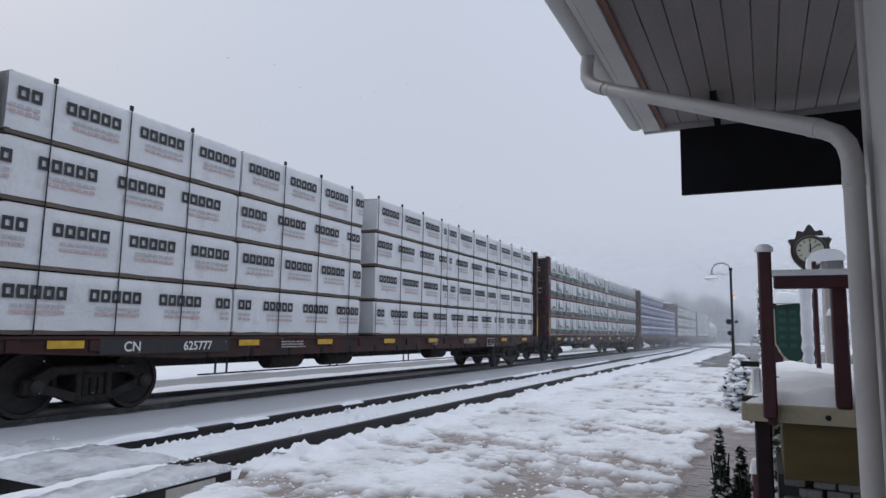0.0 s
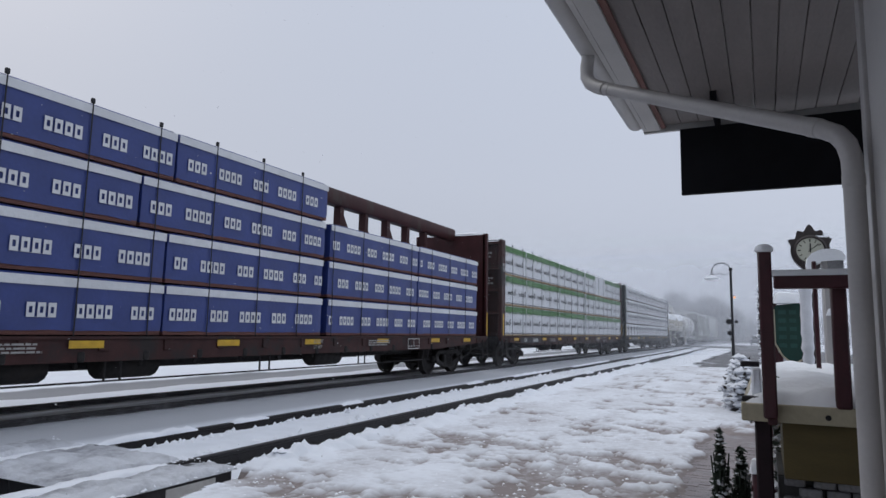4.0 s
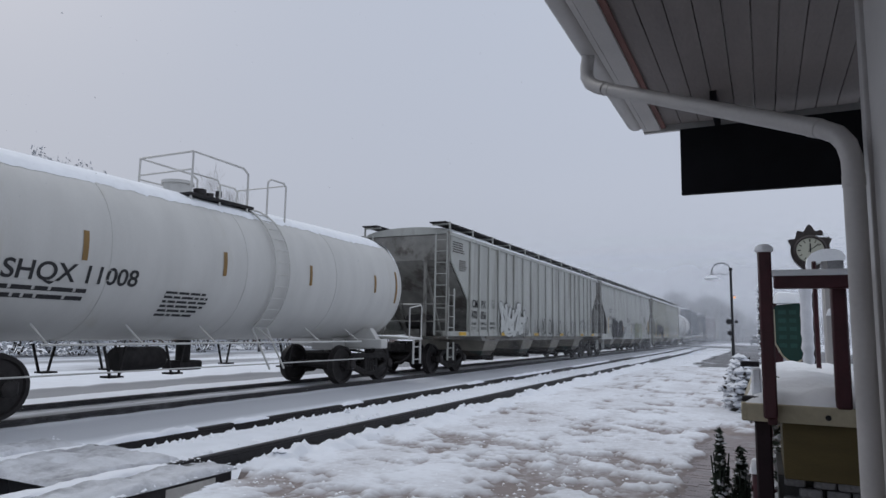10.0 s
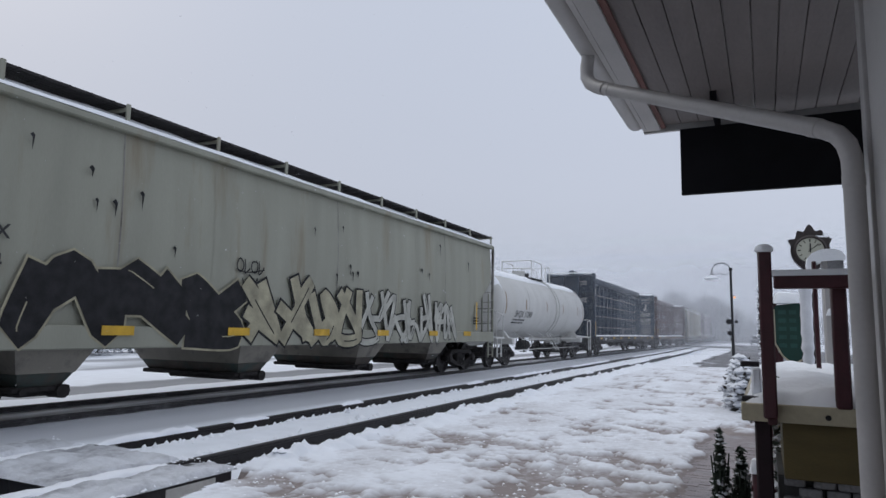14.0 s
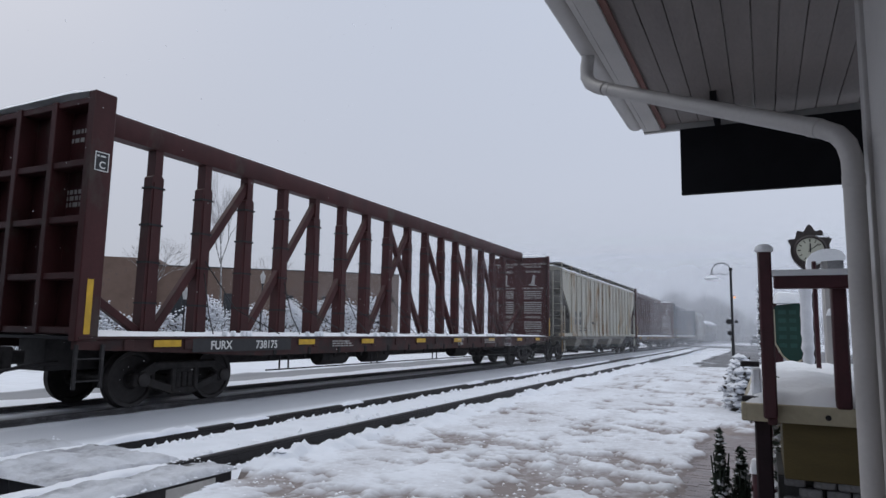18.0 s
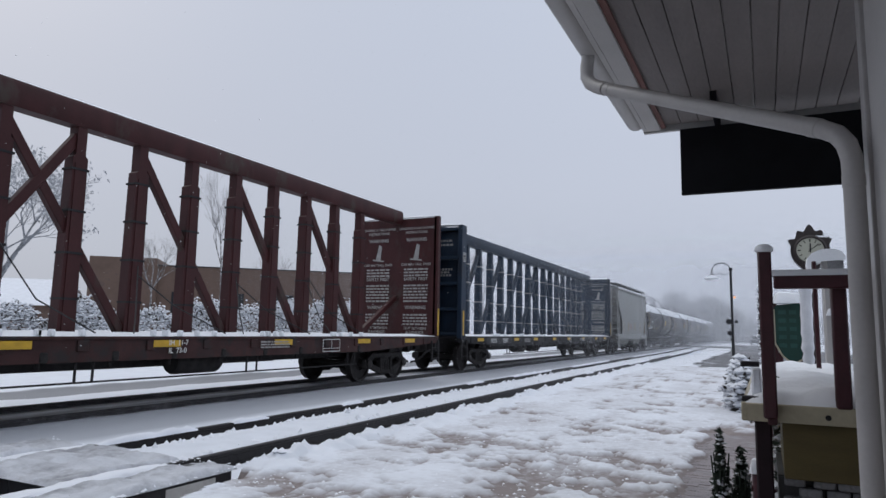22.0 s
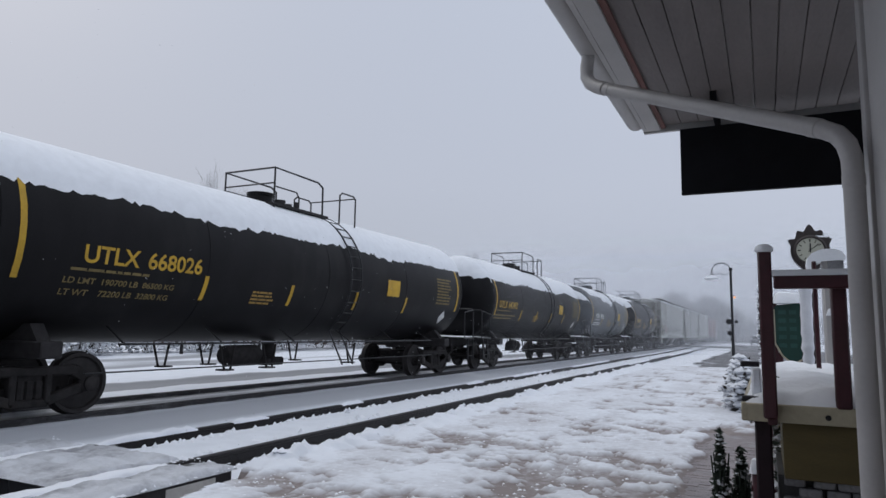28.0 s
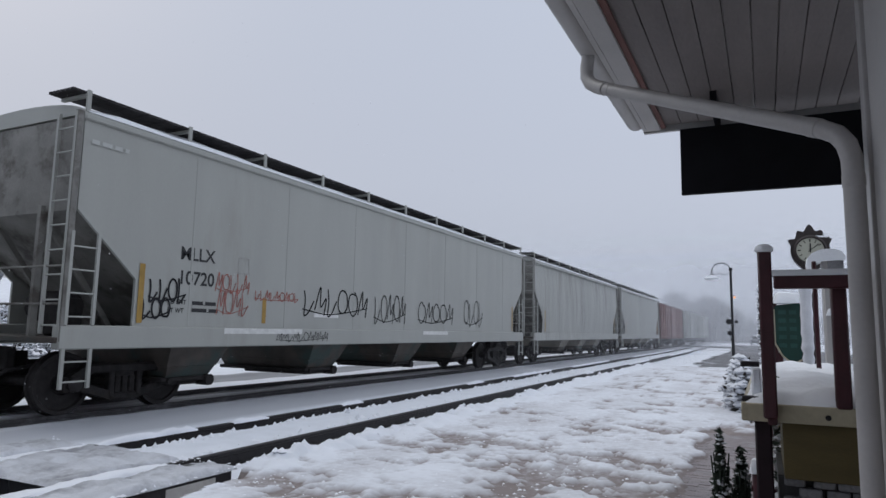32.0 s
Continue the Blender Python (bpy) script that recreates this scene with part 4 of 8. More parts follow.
lamp = thing("street_lamp", "black street lamp with a curled gooseneck arm", "street lamp")
LX, LY = -1.25, 31.0
part("pole", Geo().lathe([(.13, -.1), (.13, .35), (.07, .45), (.055, 2.0), (.05, 4.15), (.08, 4.17), (.08, 4.27), (.01, 4.32)], 14, pose(LX, LY, 0)), M["black_metal"], lamp, "black pole")
arc = [(LX - .38 + .38 * math.cos(a), LY, 4.15 + .36 * math.sin(a)) for a in [math.pi * i / 14 for i in range(15)]]
part("arm", Geo().tube(arc + [(LX - .77, LY, 3.98)], .022, 7), M["black_metal"], lamp, "curled arm")
part("scroll", Geo().tube([(LX - .05, LY, 4.05), (LX - .3, LY, 3.98), (LX - .45, LY, 4.08), (LX - .6, LY, 4.02), (LX - .85, LY, 4.05)], .015, 6), M["black_metal"], lamp, "iron scroll")
part("shade", Geo().lathe([(.03, .16), (.12, .12), (.33, .0), (.35, -.02), (.05, -.02)], 20, pose(LX - .78, LY, 3.84)), M["frost"], lamp, "shallow snow-dusted shade")
M["amber_glow"] = material("amber_signal_glass", (0.6, 0.2, 0.02), 0.3, spread=0.05, bump=0.0)
M["amber_glow"].node_tree.nodes["Principled BSDF"].inputs["Emission Color"].default_value = (1.0, 0.35, 0.08, 1)
M["amber_glow"].node_tree.nodes["Principled BSDF"].inputs["Emission Strength"].default_value = .6
part("amber_light", Geo().lathe([(.005, 0), (.045, 0), (.04, .04), (.005, .05)], 12, pose(LX + .12, LY - .05, 3.0, 90, 0, 0)), M["amber_glow"], lamp, "small amber light")
for dx, z, r_ in ((-.14, 1.95, .12), (.16, 1.95, .07), (-.12, 1.45, .1), (-.02, 1.2, .07)):
    part("basket_hook", Geo().lathe([(.01, 0), (r_, 0), (r_, .04), (.01, .05)], 12, pose(LX + dx, LY - .05, z, 90, 0, 0)), M["black_metal"], lamp, "small round fitting")

# ---- beyond the tracks: brick block, hedge, bare trees ----
M["far_brick"] = material("brown_brick_wall", (0.13, 0.085, 0.065), 0.85, spread=0.15, scale=1.2, bump=0.2, dirt=(0.10, 0.07, 0.06), dirt_at=.55)
M["far_glass"] = material("dark_window_glass", (0.02, 0.022, 0.026), 0.15, spread=0.1, bump=0.0)
M["bark"] = material("frosted_bark", (0.17, 0.16, 0.155), 0.85, spread=0.3, scale=6, bump=0.3, dirt=(0.5, 0.51, 0.53), dirt_at=.50, dirt_scale=5)
blk = thing("brick_building", "low brown brick building with a flat snowy roof", "building", m=pose(-50.0, 35.5, 0, 0, 0, 41))
part("wall_front", Geo().box(0, 26, 0, .35, -.2, 6.35), M["far_brick"], blk, "brown brick front wall")
part("wall_corner", Geo().box(-.05, 5.2, -.3, 9, -.2, 6.95), M["far_brick"], blk, "taller brown corner block")
part("wall_back", Geo().box(0, 26, .35, 12, -.2, 6.3), M["far_brick"], blk, "brown brick body")
part("coping", Geo().box(-.1, 26.1, -.05, .45, 6.35, 6.45, .02), M["black_metal"], blk, "dark coping")
part("roof_snow", Geo().box(.1, 25.9, .45, 11.9, 6.3, 6.4, .03), M["snow"], blk, "snow on the roof")
for k, x in enumerate((6.4, 10.6, 14.8, 19.0, 23.0)):
    wdw = part("window", Geo().box(x, x + 1.7, -.06, 0, 1.8, 4.2, .02), M["black_metal"], blk, "dark framed window")
    part("pane", Geo().box(x + .1, x + .8, -.075, -.06, 1.9, 4.1), M["far_glass"], wdw)
    part("pane", Geo().box(x + .9, x + 1.6, -.075, -.06, 1.9, 4.1), M["far_glass"], wdw)
    part("sill", Geo().box(x - .1, x + 1.8, -.14, 0, 1.70, 1.80, .01), M["snow_car"], wdw, "snowy sill")
wing = thing("low_wing", "low building wing with a snow-covered sloping roof", "building", m=pose(-53, 30, 0, 0, 0, 41))
part("wall", Geo().box(-6, 4, 0, 8, -.2, 2.8), M["far_brick"], wing, "brown wall")
part("roof", Geo().prism([(-.6, 2.7), (8.5, 2.7), (4, 5.0)], "x", -6.4, 4.4), M["snow"], wing, "snow-covered gable roof")
for k in range(13):
    y = 17.5 + k * 2.45
    x = -29.5 + 1.2 * math.sin(k * 2.1)
    shrub("frost-covered hedge shrub beyond the tracks", x, y, 1.3, 1.7, -.15, 1.9 + .045 * (y - 15) + .25 * math.sin(k * 1.7), 1700, .10, .84, 30 + k, "frosted_hedge_shrub", "hedge beyond the tracks")


def bare_tree(x, y, h, spread, seed, label, depth=5, snowy=False, trunk=.16, low=.30):
    """A leafless tree: tapered trunk, limbs and fine twigs, with snow lying along them."""
    rr = random.Random(seed)
    th = thing("bare_tree", label, "tree", "bare trees")
    gt, gb_, tips = Geo(), Geo(), []

    def grow(p, d, ln, rad, lev, g):
        q = p + d * ln
        g.rod(p, q, rad, 5 if lev < 2 else 3, rad * .68)
        if lev >= depth - 1:
            tips.append(q)
        if lev >= depth:
            return
        n_ = rr.choice((2, 3, 3)) if lev else 4
        for i in range(n_):
            side = Vector((rr.gauss(0, 1), rr.gauss(0, 1), rr.gauss(0, .35))).normalized()
            nd = (d * rr.uniform(.75, 1.1) + side * spread * rr.uniform(.6, 1.1) + Vector((0, 0, .12))).normalized()
            start = p + d * ln * rr.uniform(.45, 1.0) if i else q
            grow(start, nd, ln * rr.uniform(.62, .85), rad * rr.uniform(.5, .68), lev + 1, gb_)
    base = Vector((x, y, -.2))
    top = Vector((x, y, h * low))
    gt.rod(base, top, trunk, 8, trunk * .72)
    grow(top, Vector((rr.uniform(-.05, .05), rr.uniform(-.05, .05), 1)).normalized(), h * .22, trunk * .7, 0, gb_)
    part("trunk", gt, M["bark"], th, "grey trunk")
    if snowy == "dense":
        gf = Geo()
        for q in tips[::2]:
            for k in range(2):
                leaf(gf, q + Vector((rr.gauss(0, .16), rr.gauss(0, .16), rr.gauss(0, .12))), rr.uniform(.07, .17), rr)
        part("frost", gf, M["frost_tips"], th, "hoar frost thick on the twigs", 0)["kind"] = "stuff"
    part("crown", gb_, M["bark"] if not snowy else M["frost_bark"] if snowy == "dense" else M["frost"], th, "fine bare branches with clinging snow", 0)["kind"] = "stuff"


M["frost_tips"] = material("hoar_frost_on_twigs", (0.46, 0.47, 0.49), 0.85, spread=0.2, scale=3, bump=0.2)
M["frost_bark"] = material("frosted_grey_bark", (0.30, 0.31, 0.33), 0.8, spread=0.35, scale=5, bump=0.2)
bare_tree(-36.0, 30.0, 8.2, .62, 3, "small bare tree with snow on its twigs", 6, False, .10)
bare_tree(-34.5, 34.6, 11.8, .42, 4, "slender bare tree rising above the hedge", 6, False, .11)
bare_tree(-33.0, 18.6, 12.0, .70, 5, "large leafless tree thick with frost", 7, "dense", .24, .10)
bare_tree(-34.0, 16.2, 10.5, .72, 6, "large leafless tree thick with frost", 7, "dense", .22, .08)
bare_tree(-44.0, 52.0, 9.5, .55, 7, "bare tree behind the brick building", 5, False, .12)
bare_tree(-38.0, 50.5, 7.5, .62, 8, "frosted bare tree beside the hedge", 5, True, .10)
bare_tree(-34.0, 54.0, 7.6, .60, 9, "frosted bare tree beside the hedge", 5, True, .10)
bare_tree(-36.0, 86.0, 13.0, .50, 10, "bare tree far down the line", 5, False, .16)
bare_tree(-40.0, 96.0, 13.5, .52, 11, "bare tree far down the line", 5, False, .16)
bare_tree(-30.0, 110.0, 12.0, .52, 12, "bare tree far down the line", 5, False, .16)

for k, (y, x) in enumerate(((30.4, -27.0), (24.6, -27.0))):
    pk = thing("park_lamp", "grey lantern lamp post beyond the tracks", "street lamp", "park lamps")
    h = (4.7, 3.45)[k]
    part("post", Geo().lathe([(.09, -.12), (.09, .3), (.05, .4), (.04, h - .9), (.07, h - .85), (.07, h - .75)], 10, pose(x, y, 0)), M["steel_dark"], pk, "dark post")
    part("lantern", Geo().lathe([(.08, h - .75), (.16, h - .3), (.14, h - .25), (.05, h - .1), (.01, h)], 8, pose(x, y, 0)), M["white_paint"], pk, "pale lantern head")
far = Geo()
rf = random.Random(9)
for i in range(1500):
    x = rf.uniform(-60, 25) if i % 3 == 0 else rf.uniform(-21, -5)
    y = rf.uniform(146, 166)
    crown = 5.2 + 4.6 * math.exp(-((x + 18) / 2.6) ** 2) + 3.6 * math.exp(-((x + 11) / 4.2) ** 2)
    hgt = (crown + 1.6 * noise.noise(Vector((x * .35, 2, 0))) + .8 * noise.noise(Vector((x * 1.1, 5, 0)))) * (1.12 - .5 * rf.random() ** 2)
    far.rod((x, y, -.2), (x + rf.uniform(-.4, .4), y, hgt * .7), .16, 3, .06)
    for k in range(5):
        z = hgt * rf.uniform(.3, .9)
        far.rod((x, y, z), (x + rf.uniform(-1.8, 1.8), y + rf.uniform(-.5, .5), z + rf.uniform(.8, 2.4)), .07, 3, .02)
ob = part("far_woods", far, M["bark"], None, "", 0)
tagged(ob, "faint leafless woods far down the line", "woods", "", "stuff")

M["car_paint"] = material("dark_car_paint", (0.03, 0.03, 0.035), 0.35, spread=0.1, bump=0.02)
M["car_glass"] = material("dark_car_glass", (0.01, 0.012, 0.014), 0.1, spread=0.1, bump=0.0)
auto = thing("parked_car", "dim dark hatchback parked beside the far road", "car")
part("body", Geo().prism([(-2.0, .22), (2.0, .22), (2.05, .62), (1.9, .78), (-1.85, .85), (-2.05, .7)], "x", -.82, .82), M["car_paint"], auto, "dark painted body")
part("cabin", Geo().prism([(-1.9, .84), (1.0, .80), (.35, 1.36), (-1.35, 1.40)], "x", -.72, .72), M["car_glass"], auto, "dark glass cabin")
snow_cap(auto, -.7, .7, -1.35, .35, 1.38, .10, 33)
for x in (-.8, .8):
    for y in (-1.25, 1.3):
        part("wheel", Geo().lathe([(.02, -.1), (.30, -.1), (.32, 0), (.30, .1), (.02, .1)], 16, pose(x, y, .23, 0, 90, 0)), M["black_metal"], auto, "black wheel")
auto.location = (-1.2, 118.0, 0)

# thin see-through sheets across the tracks, added to stand in for distance haze
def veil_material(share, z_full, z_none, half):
    mt = bpy.data.materials.new("distance_haze_sheet")
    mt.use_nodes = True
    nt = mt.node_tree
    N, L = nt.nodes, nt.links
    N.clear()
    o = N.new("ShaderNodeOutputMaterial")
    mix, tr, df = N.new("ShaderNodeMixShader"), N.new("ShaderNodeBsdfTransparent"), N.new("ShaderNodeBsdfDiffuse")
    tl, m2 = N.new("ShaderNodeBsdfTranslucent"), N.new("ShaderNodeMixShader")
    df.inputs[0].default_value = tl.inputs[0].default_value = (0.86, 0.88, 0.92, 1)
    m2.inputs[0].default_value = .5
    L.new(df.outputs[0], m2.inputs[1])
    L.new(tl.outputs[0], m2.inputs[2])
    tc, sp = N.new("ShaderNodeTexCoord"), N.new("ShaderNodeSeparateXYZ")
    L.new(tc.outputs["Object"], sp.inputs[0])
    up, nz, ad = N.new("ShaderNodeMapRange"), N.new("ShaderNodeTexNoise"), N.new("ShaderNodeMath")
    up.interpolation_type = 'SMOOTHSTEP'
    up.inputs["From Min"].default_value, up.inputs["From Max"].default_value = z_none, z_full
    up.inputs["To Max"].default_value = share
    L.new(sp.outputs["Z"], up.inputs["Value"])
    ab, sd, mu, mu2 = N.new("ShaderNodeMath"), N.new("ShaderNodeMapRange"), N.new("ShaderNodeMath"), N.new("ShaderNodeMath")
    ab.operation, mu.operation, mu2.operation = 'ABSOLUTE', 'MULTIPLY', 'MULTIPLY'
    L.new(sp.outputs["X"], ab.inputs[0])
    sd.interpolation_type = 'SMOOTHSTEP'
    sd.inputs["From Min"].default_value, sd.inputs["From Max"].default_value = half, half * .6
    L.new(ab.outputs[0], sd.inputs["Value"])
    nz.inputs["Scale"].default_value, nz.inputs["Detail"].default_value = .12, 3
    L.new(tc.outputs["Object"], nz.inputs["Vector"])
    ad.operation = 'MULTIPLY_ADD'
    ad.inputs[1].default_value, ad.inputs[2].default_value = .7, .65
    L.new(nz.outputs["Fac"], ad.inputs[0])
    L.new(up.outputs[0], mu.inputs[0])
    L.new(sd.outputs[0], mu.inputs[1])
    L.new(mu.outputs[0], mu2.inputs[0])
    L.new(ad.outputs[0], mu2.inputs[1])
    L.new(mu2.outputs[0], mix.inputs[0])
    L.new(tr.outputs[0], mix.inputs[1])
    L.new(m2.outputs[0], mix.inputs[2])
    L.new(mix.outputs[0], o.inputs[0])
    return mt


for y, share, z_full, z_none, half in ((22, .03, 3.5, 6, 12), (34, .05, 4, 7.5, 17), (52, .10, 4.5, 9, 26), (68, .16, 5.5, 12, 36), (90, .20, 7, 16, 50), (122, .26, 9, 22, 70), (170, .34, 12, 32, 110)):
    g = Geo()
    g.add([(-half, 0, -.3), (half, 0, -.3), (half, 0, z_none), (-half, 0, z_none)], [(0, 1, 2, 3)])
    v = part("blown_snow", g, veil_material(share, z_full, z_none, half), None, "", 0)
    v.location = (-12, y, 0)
    tagged(v, "thin see-through sheet added to stand in for distance haze", "blown snow", "blown snow veils", "stuff")

# falling flakes: one drifting body of snow that sinks through the view
flakes = Geo()
rn = random.Random(21)
for i in range(5200):
    y = 1.5 + 24 * rn.random() ** 1.3
    x = rn.uniform(-9.0, -1.3) - .25 * y * rn.random()
    z = rn.uniform(.2, 46)
    r_ = rn.uniform(.003, .0065) * (1 + .05 * y)
    flakes.add([(x + r_, y, z), (x - r_ * .6, y + r_ * .8, z), (x - r_ * .5, y - r_ * .8, z + r_ * .3), (x, y, z + r_ * 1.4)], [(0, 1, 2), (0, 1, 3), (1, 2, 3), (2, 0, 3)])
M["flake"] = material("translucent_snowflake", (0.92, 0.94, 0.97), 0.8, spread=0.02, bump=0.0)
fl = M["flake"].node_tree
f_mix, f_tr, f_tl, f_m2 = fl.nodes.new("ShaderNodeMixShader"), fl.nodes.new("ShaderNodeBsdfTransparent"), fl.nodes.new("ShaderNodeBsdfTranslucent"), fl.nodes.new("ShaderNodeMixShader")
f_tl.inputs[0].default_value = (0.95, 0.96, 0.98, 1)
f_mix.inputs[0].default_value, f_m2.inputs[0].default_value = .5, .55
fl.links.new(fl.nodes["Principled BSDF"].outputs[0], f_mix.inputs[1])
fl.links.new(f_tl.outputs[0], f_mix.inputs[2])
fl.links.new(f_tr.outputs[0], f_m2.inputs[1])
fl.links.new(f_mix.outputs[0], f_m2.inputs[2])
fl.links.new(f_m2.outputs[0], fl.nodes["Material Output"].inputs[0])
snowfall = part("falling_snow", flakes, M["flake"], None, "", 0)
tagged(snowfall, "small snowflakes drifting down over the tracks", "snowflakes", "", "stuff")


# ---- the freight train ----
def run(t):
    """Metres rolled after t seconds: the train gathers speed slowly."""
    return 13.69 * t + .0141 * t * t


moving = []            # (thing, place along the train at 0 s, offset x, offset z)


SIDE = pose(0, 0, 0, 90, 0, 90)      # turns a flat drawing to face the platform, reading along +y


def text_mesh(body, size, mat, wrap=None):
    """Lettering as a flat mesh facing the platform, its left end at y = 0, on its base line; wrap bends it round a tank of that radius."""
    cu = bpy.data.curves.new("lettering", 'FONT')
    cu.body, cu.size, cu.offset = body, size, size * .018
    ob = bpy.data.objects.new("lettering", cu)
    me = bpy.data.meshes.new_from_object(ob)
    bpy.data.objects.remove(ob)
    me.materials.clear()
    me.materials.append(mat)
    me.transform(SIDE)
    return me


def write(body, x, y, z, size, mat, parent, label="", bend=None, narrow=1.0):
    me = text_mesh(body, size, mat)
    for v in me.vertices:
        v.co.y *= narrow
    if bend:
        bend_round(me, x, y, z, bend)
        ob = part("lettering", me, mat, parent, label)
    else:
        ob = part("lettering", me, mat, parent, label)
        ob.location = (x, y, z)
    return ob


def bend_round(me, x, y, z, tank):
    """Lays a flat drawing on a tank: tank = (radius, height of the axis)."""
    R_, zc = tank
    for v in me.vertices:
        a = math.asin(max(-.99, min(.99, (z + v.co.z - zc) / R_)))
        v.co = (R_ * math.cos(a) + .006 + v.co.x, y + v.co.y, zc + R_ * math.sin(a))


def flat(geo, y0, y1, z0, z1, x):
    """A painted rectangle on the side plane x."""
    return geo.add([(x, y0, z0), (x, y1, z0), (x, y1, z1), (x, y0, z1)], [(0, 1, 2, 3)])


def block_row(words, z, h, x, join, tall=(), slots=False):
    """A row of printed blocks on one strip: the join at their feet keeps them one print. slots: the blocks are hollow."""
    g = Geo()
    lo, hi = words[0][0], words[-1][1]
    top = []
    for k, (a, c) in enumerate(words):
        t = z + h * (1.4 if k in tall else 1)
        if not slots:
            top += [(a, z + join), (a, t), (c, t), (c, z + join)]
            continue
        # a hollow block: out to its hole through a hair-thin slit
        w, m_ = (c - a) * .30, (a + c) / 2
        lo_, hi_ = z + h * .28, t - h * .28
        top += [(a, z + join), (a, t), (m_, t), (m_, hi_), (a + w, hi_), (a + w, lo_), (c - w, lo_), (c - w, hi_), (m_ + .0005, hi_), (m_ + .0005, t), (c, t), (c, z + join)]
    pts = [(x, hi, z), (x, lo, z)] + [(x, p[0], p[1]) for p in top]
    g.add(pts, [tuple(range(len(pts)))])
    return g


def bars(parent, x, y, z, width, line, count, mat, name="data_stencil", bend=None, ragged=.25, words=4):
    """Small writing that nobody could read: plain bars, line by line."""
    g = Geo()
    for i in range(count):
        p, end, row = y, y + width * (1 - ragged * random.random()), []
        while p < end:
            w = line * random.uniform(1.2, 1.2 + words)
            row.append((p, min(p + w, end)))
            p += w + line * .6
        if row:
            blk = block_row(row, z - i * line * 1.5, line * .8, 0 if bend else x, line * .12)
            g.add(blk.v, blk.f)
    if count > 1:
        flat(g, y, y + line * .1, z - (count - 1) * line * 1.5, z, (0 if bend else x) + .0006)
    me = g.mesh(name, mat, 0)
    if bend:
        for v in me.vertices:
            v.co.y -= y
            v.co.z -= z
        bend_round(me, x, y, z, bend)
    return part(name, me, mat, parent)


# bogie, built once
def bogie_meshes():
    out = {}
    g = Geo()
    for s in (-1, 1):
        g.beam((1.0, s * .92, .50), (1.0, s * .62, .68), .13, .17)
        g.beam((1.0, s * .85, .44), (1.0, s * .22, .24), .12, .13)
        g.box(.93, 1.07, s * .89 - .16, s * .89 + .16, .34, .56, .03)
        g.box(.93, 1.07, s * .25 - .05, s * .25 + .05, .22, .66, .02)
    g.box(.93, 1.07, -.70, .70, .60, .74, .03)
    g.box(.94, 1.06, -.30, .30, .17, .29, .03)
    out["side_frame"] = g.mesh("side_frame", M["truck"])
    g = Geo()
    for y in (-.13, 0, .13):
        g.lathe([(.055, 0), (.065, .04), (.055, .08), (.065, .12), (.055, .16), (.065, .2), (.055, .25)], 8, pose(1.0, y, .29))
    out["spring_nest"] = g.mesh("spring_nest", M["truck"])
    g = Geo()
    prof = [(.02, -.02), (.15, -.02), (.17, -.04), (.38, -.02), (.40, -.055), (.457, -.06), (.457, .065), (.483, .075), (.483, .095), (.40, .10), (.38, .04), (.17, .03), (.15, .06), (.02, .06)]
    g.lathe(prof, 28, pose(0, 0, 0, 0, 90, 0))
    out["wheel"] = g.mesh("wheel", M["wheel"], 30)
    g = Geo()
    g.lathe([(.02, .0), (.10, .0), (.115, .02), (.115, .13), (.09, .15), (.02, .15)], 14, pose(0, 0, 0, 0, 90, 0))
    out["bearing_cap"] = g.mesh("bearing_cap", M["wheel"])
    g = Geo()
    g.rod((-.95, 0, 0), (.95, 0, 0), .085, 10)
    out["axle"] = g.mesh("axle", M["wheel"])
    g = Geo()
    g.box(-1.02, 1.02, -.2, .2, .50, .72, .04)
    g.box(-.8, .8, -.62, -.55, .30, .42, .02)
    g.box(-.8, .8, .55, .62, .30, .42, .02)
    out["bolster"] = g.mesh("bolster", M["truck"])
    return out


BOGIE = bogie_meshes()
rolling = []


def bogie(car, y):
    b = part("bogie", BOGIE["bolster"], None, car, "grimy cast steel bogie")
    b.location = (0, y, 0)
    for s in (0, 180):
        part("side_frame", BOGIE["side_frame"], None, b).rotation_euler = (0, 0, radians(s))
        part("spring_nest", BOGIE["spring_nest"], None, b).rotation_euler = (0, 0, radians(s))
    for dy in (-.89, .89):
        part("axle", BOGIE["axle"], None, b).location = (0, dy, .457)
        for s in (1, -1):
            w = part("wheel", BOGIE["wheel"], None, b)
            w.location, w.rotation_euler = (s * .7535, dy, .457), (0, 0, 0 if s < 0 else math.pi)
            rolling.append((w, s, dy))
            c = part("bearing_cap", BOGIE["bearing_cap"], None, b)
            c.location, c.rotation_euler = (s * .98, dy, .457), (0, 0, 0 if s > 0 else math.pi)
    return b


def coupler_mesh():
    g = Geo()
    g.box(-.11, .11, -.05, .75, .73, .93, .02)
    g.box(-.16, .16, -.34, -.02, .70, .96, .05)
    g.box(-.30, .30, .30, .45, .66, 1.0, .02)
    return g.mesh("coupler", M["truck"])


COUPLER = coupler_mesh()


def hose_mesh():
    g = Geo()
    pts = [(.35, .5, .72), (.35, .1, .66), (.33, -.15, .50), (.25, -.35, .38), (.1, -.5, .34)]
    g.tube(pts, .03, 7)
    g.tube([(.35, .9, .75), (.35, .5, .72)], .035, 7)
    return g.mesh("air_hose", M["steel_dark"])


HOSE = hose_mesh()


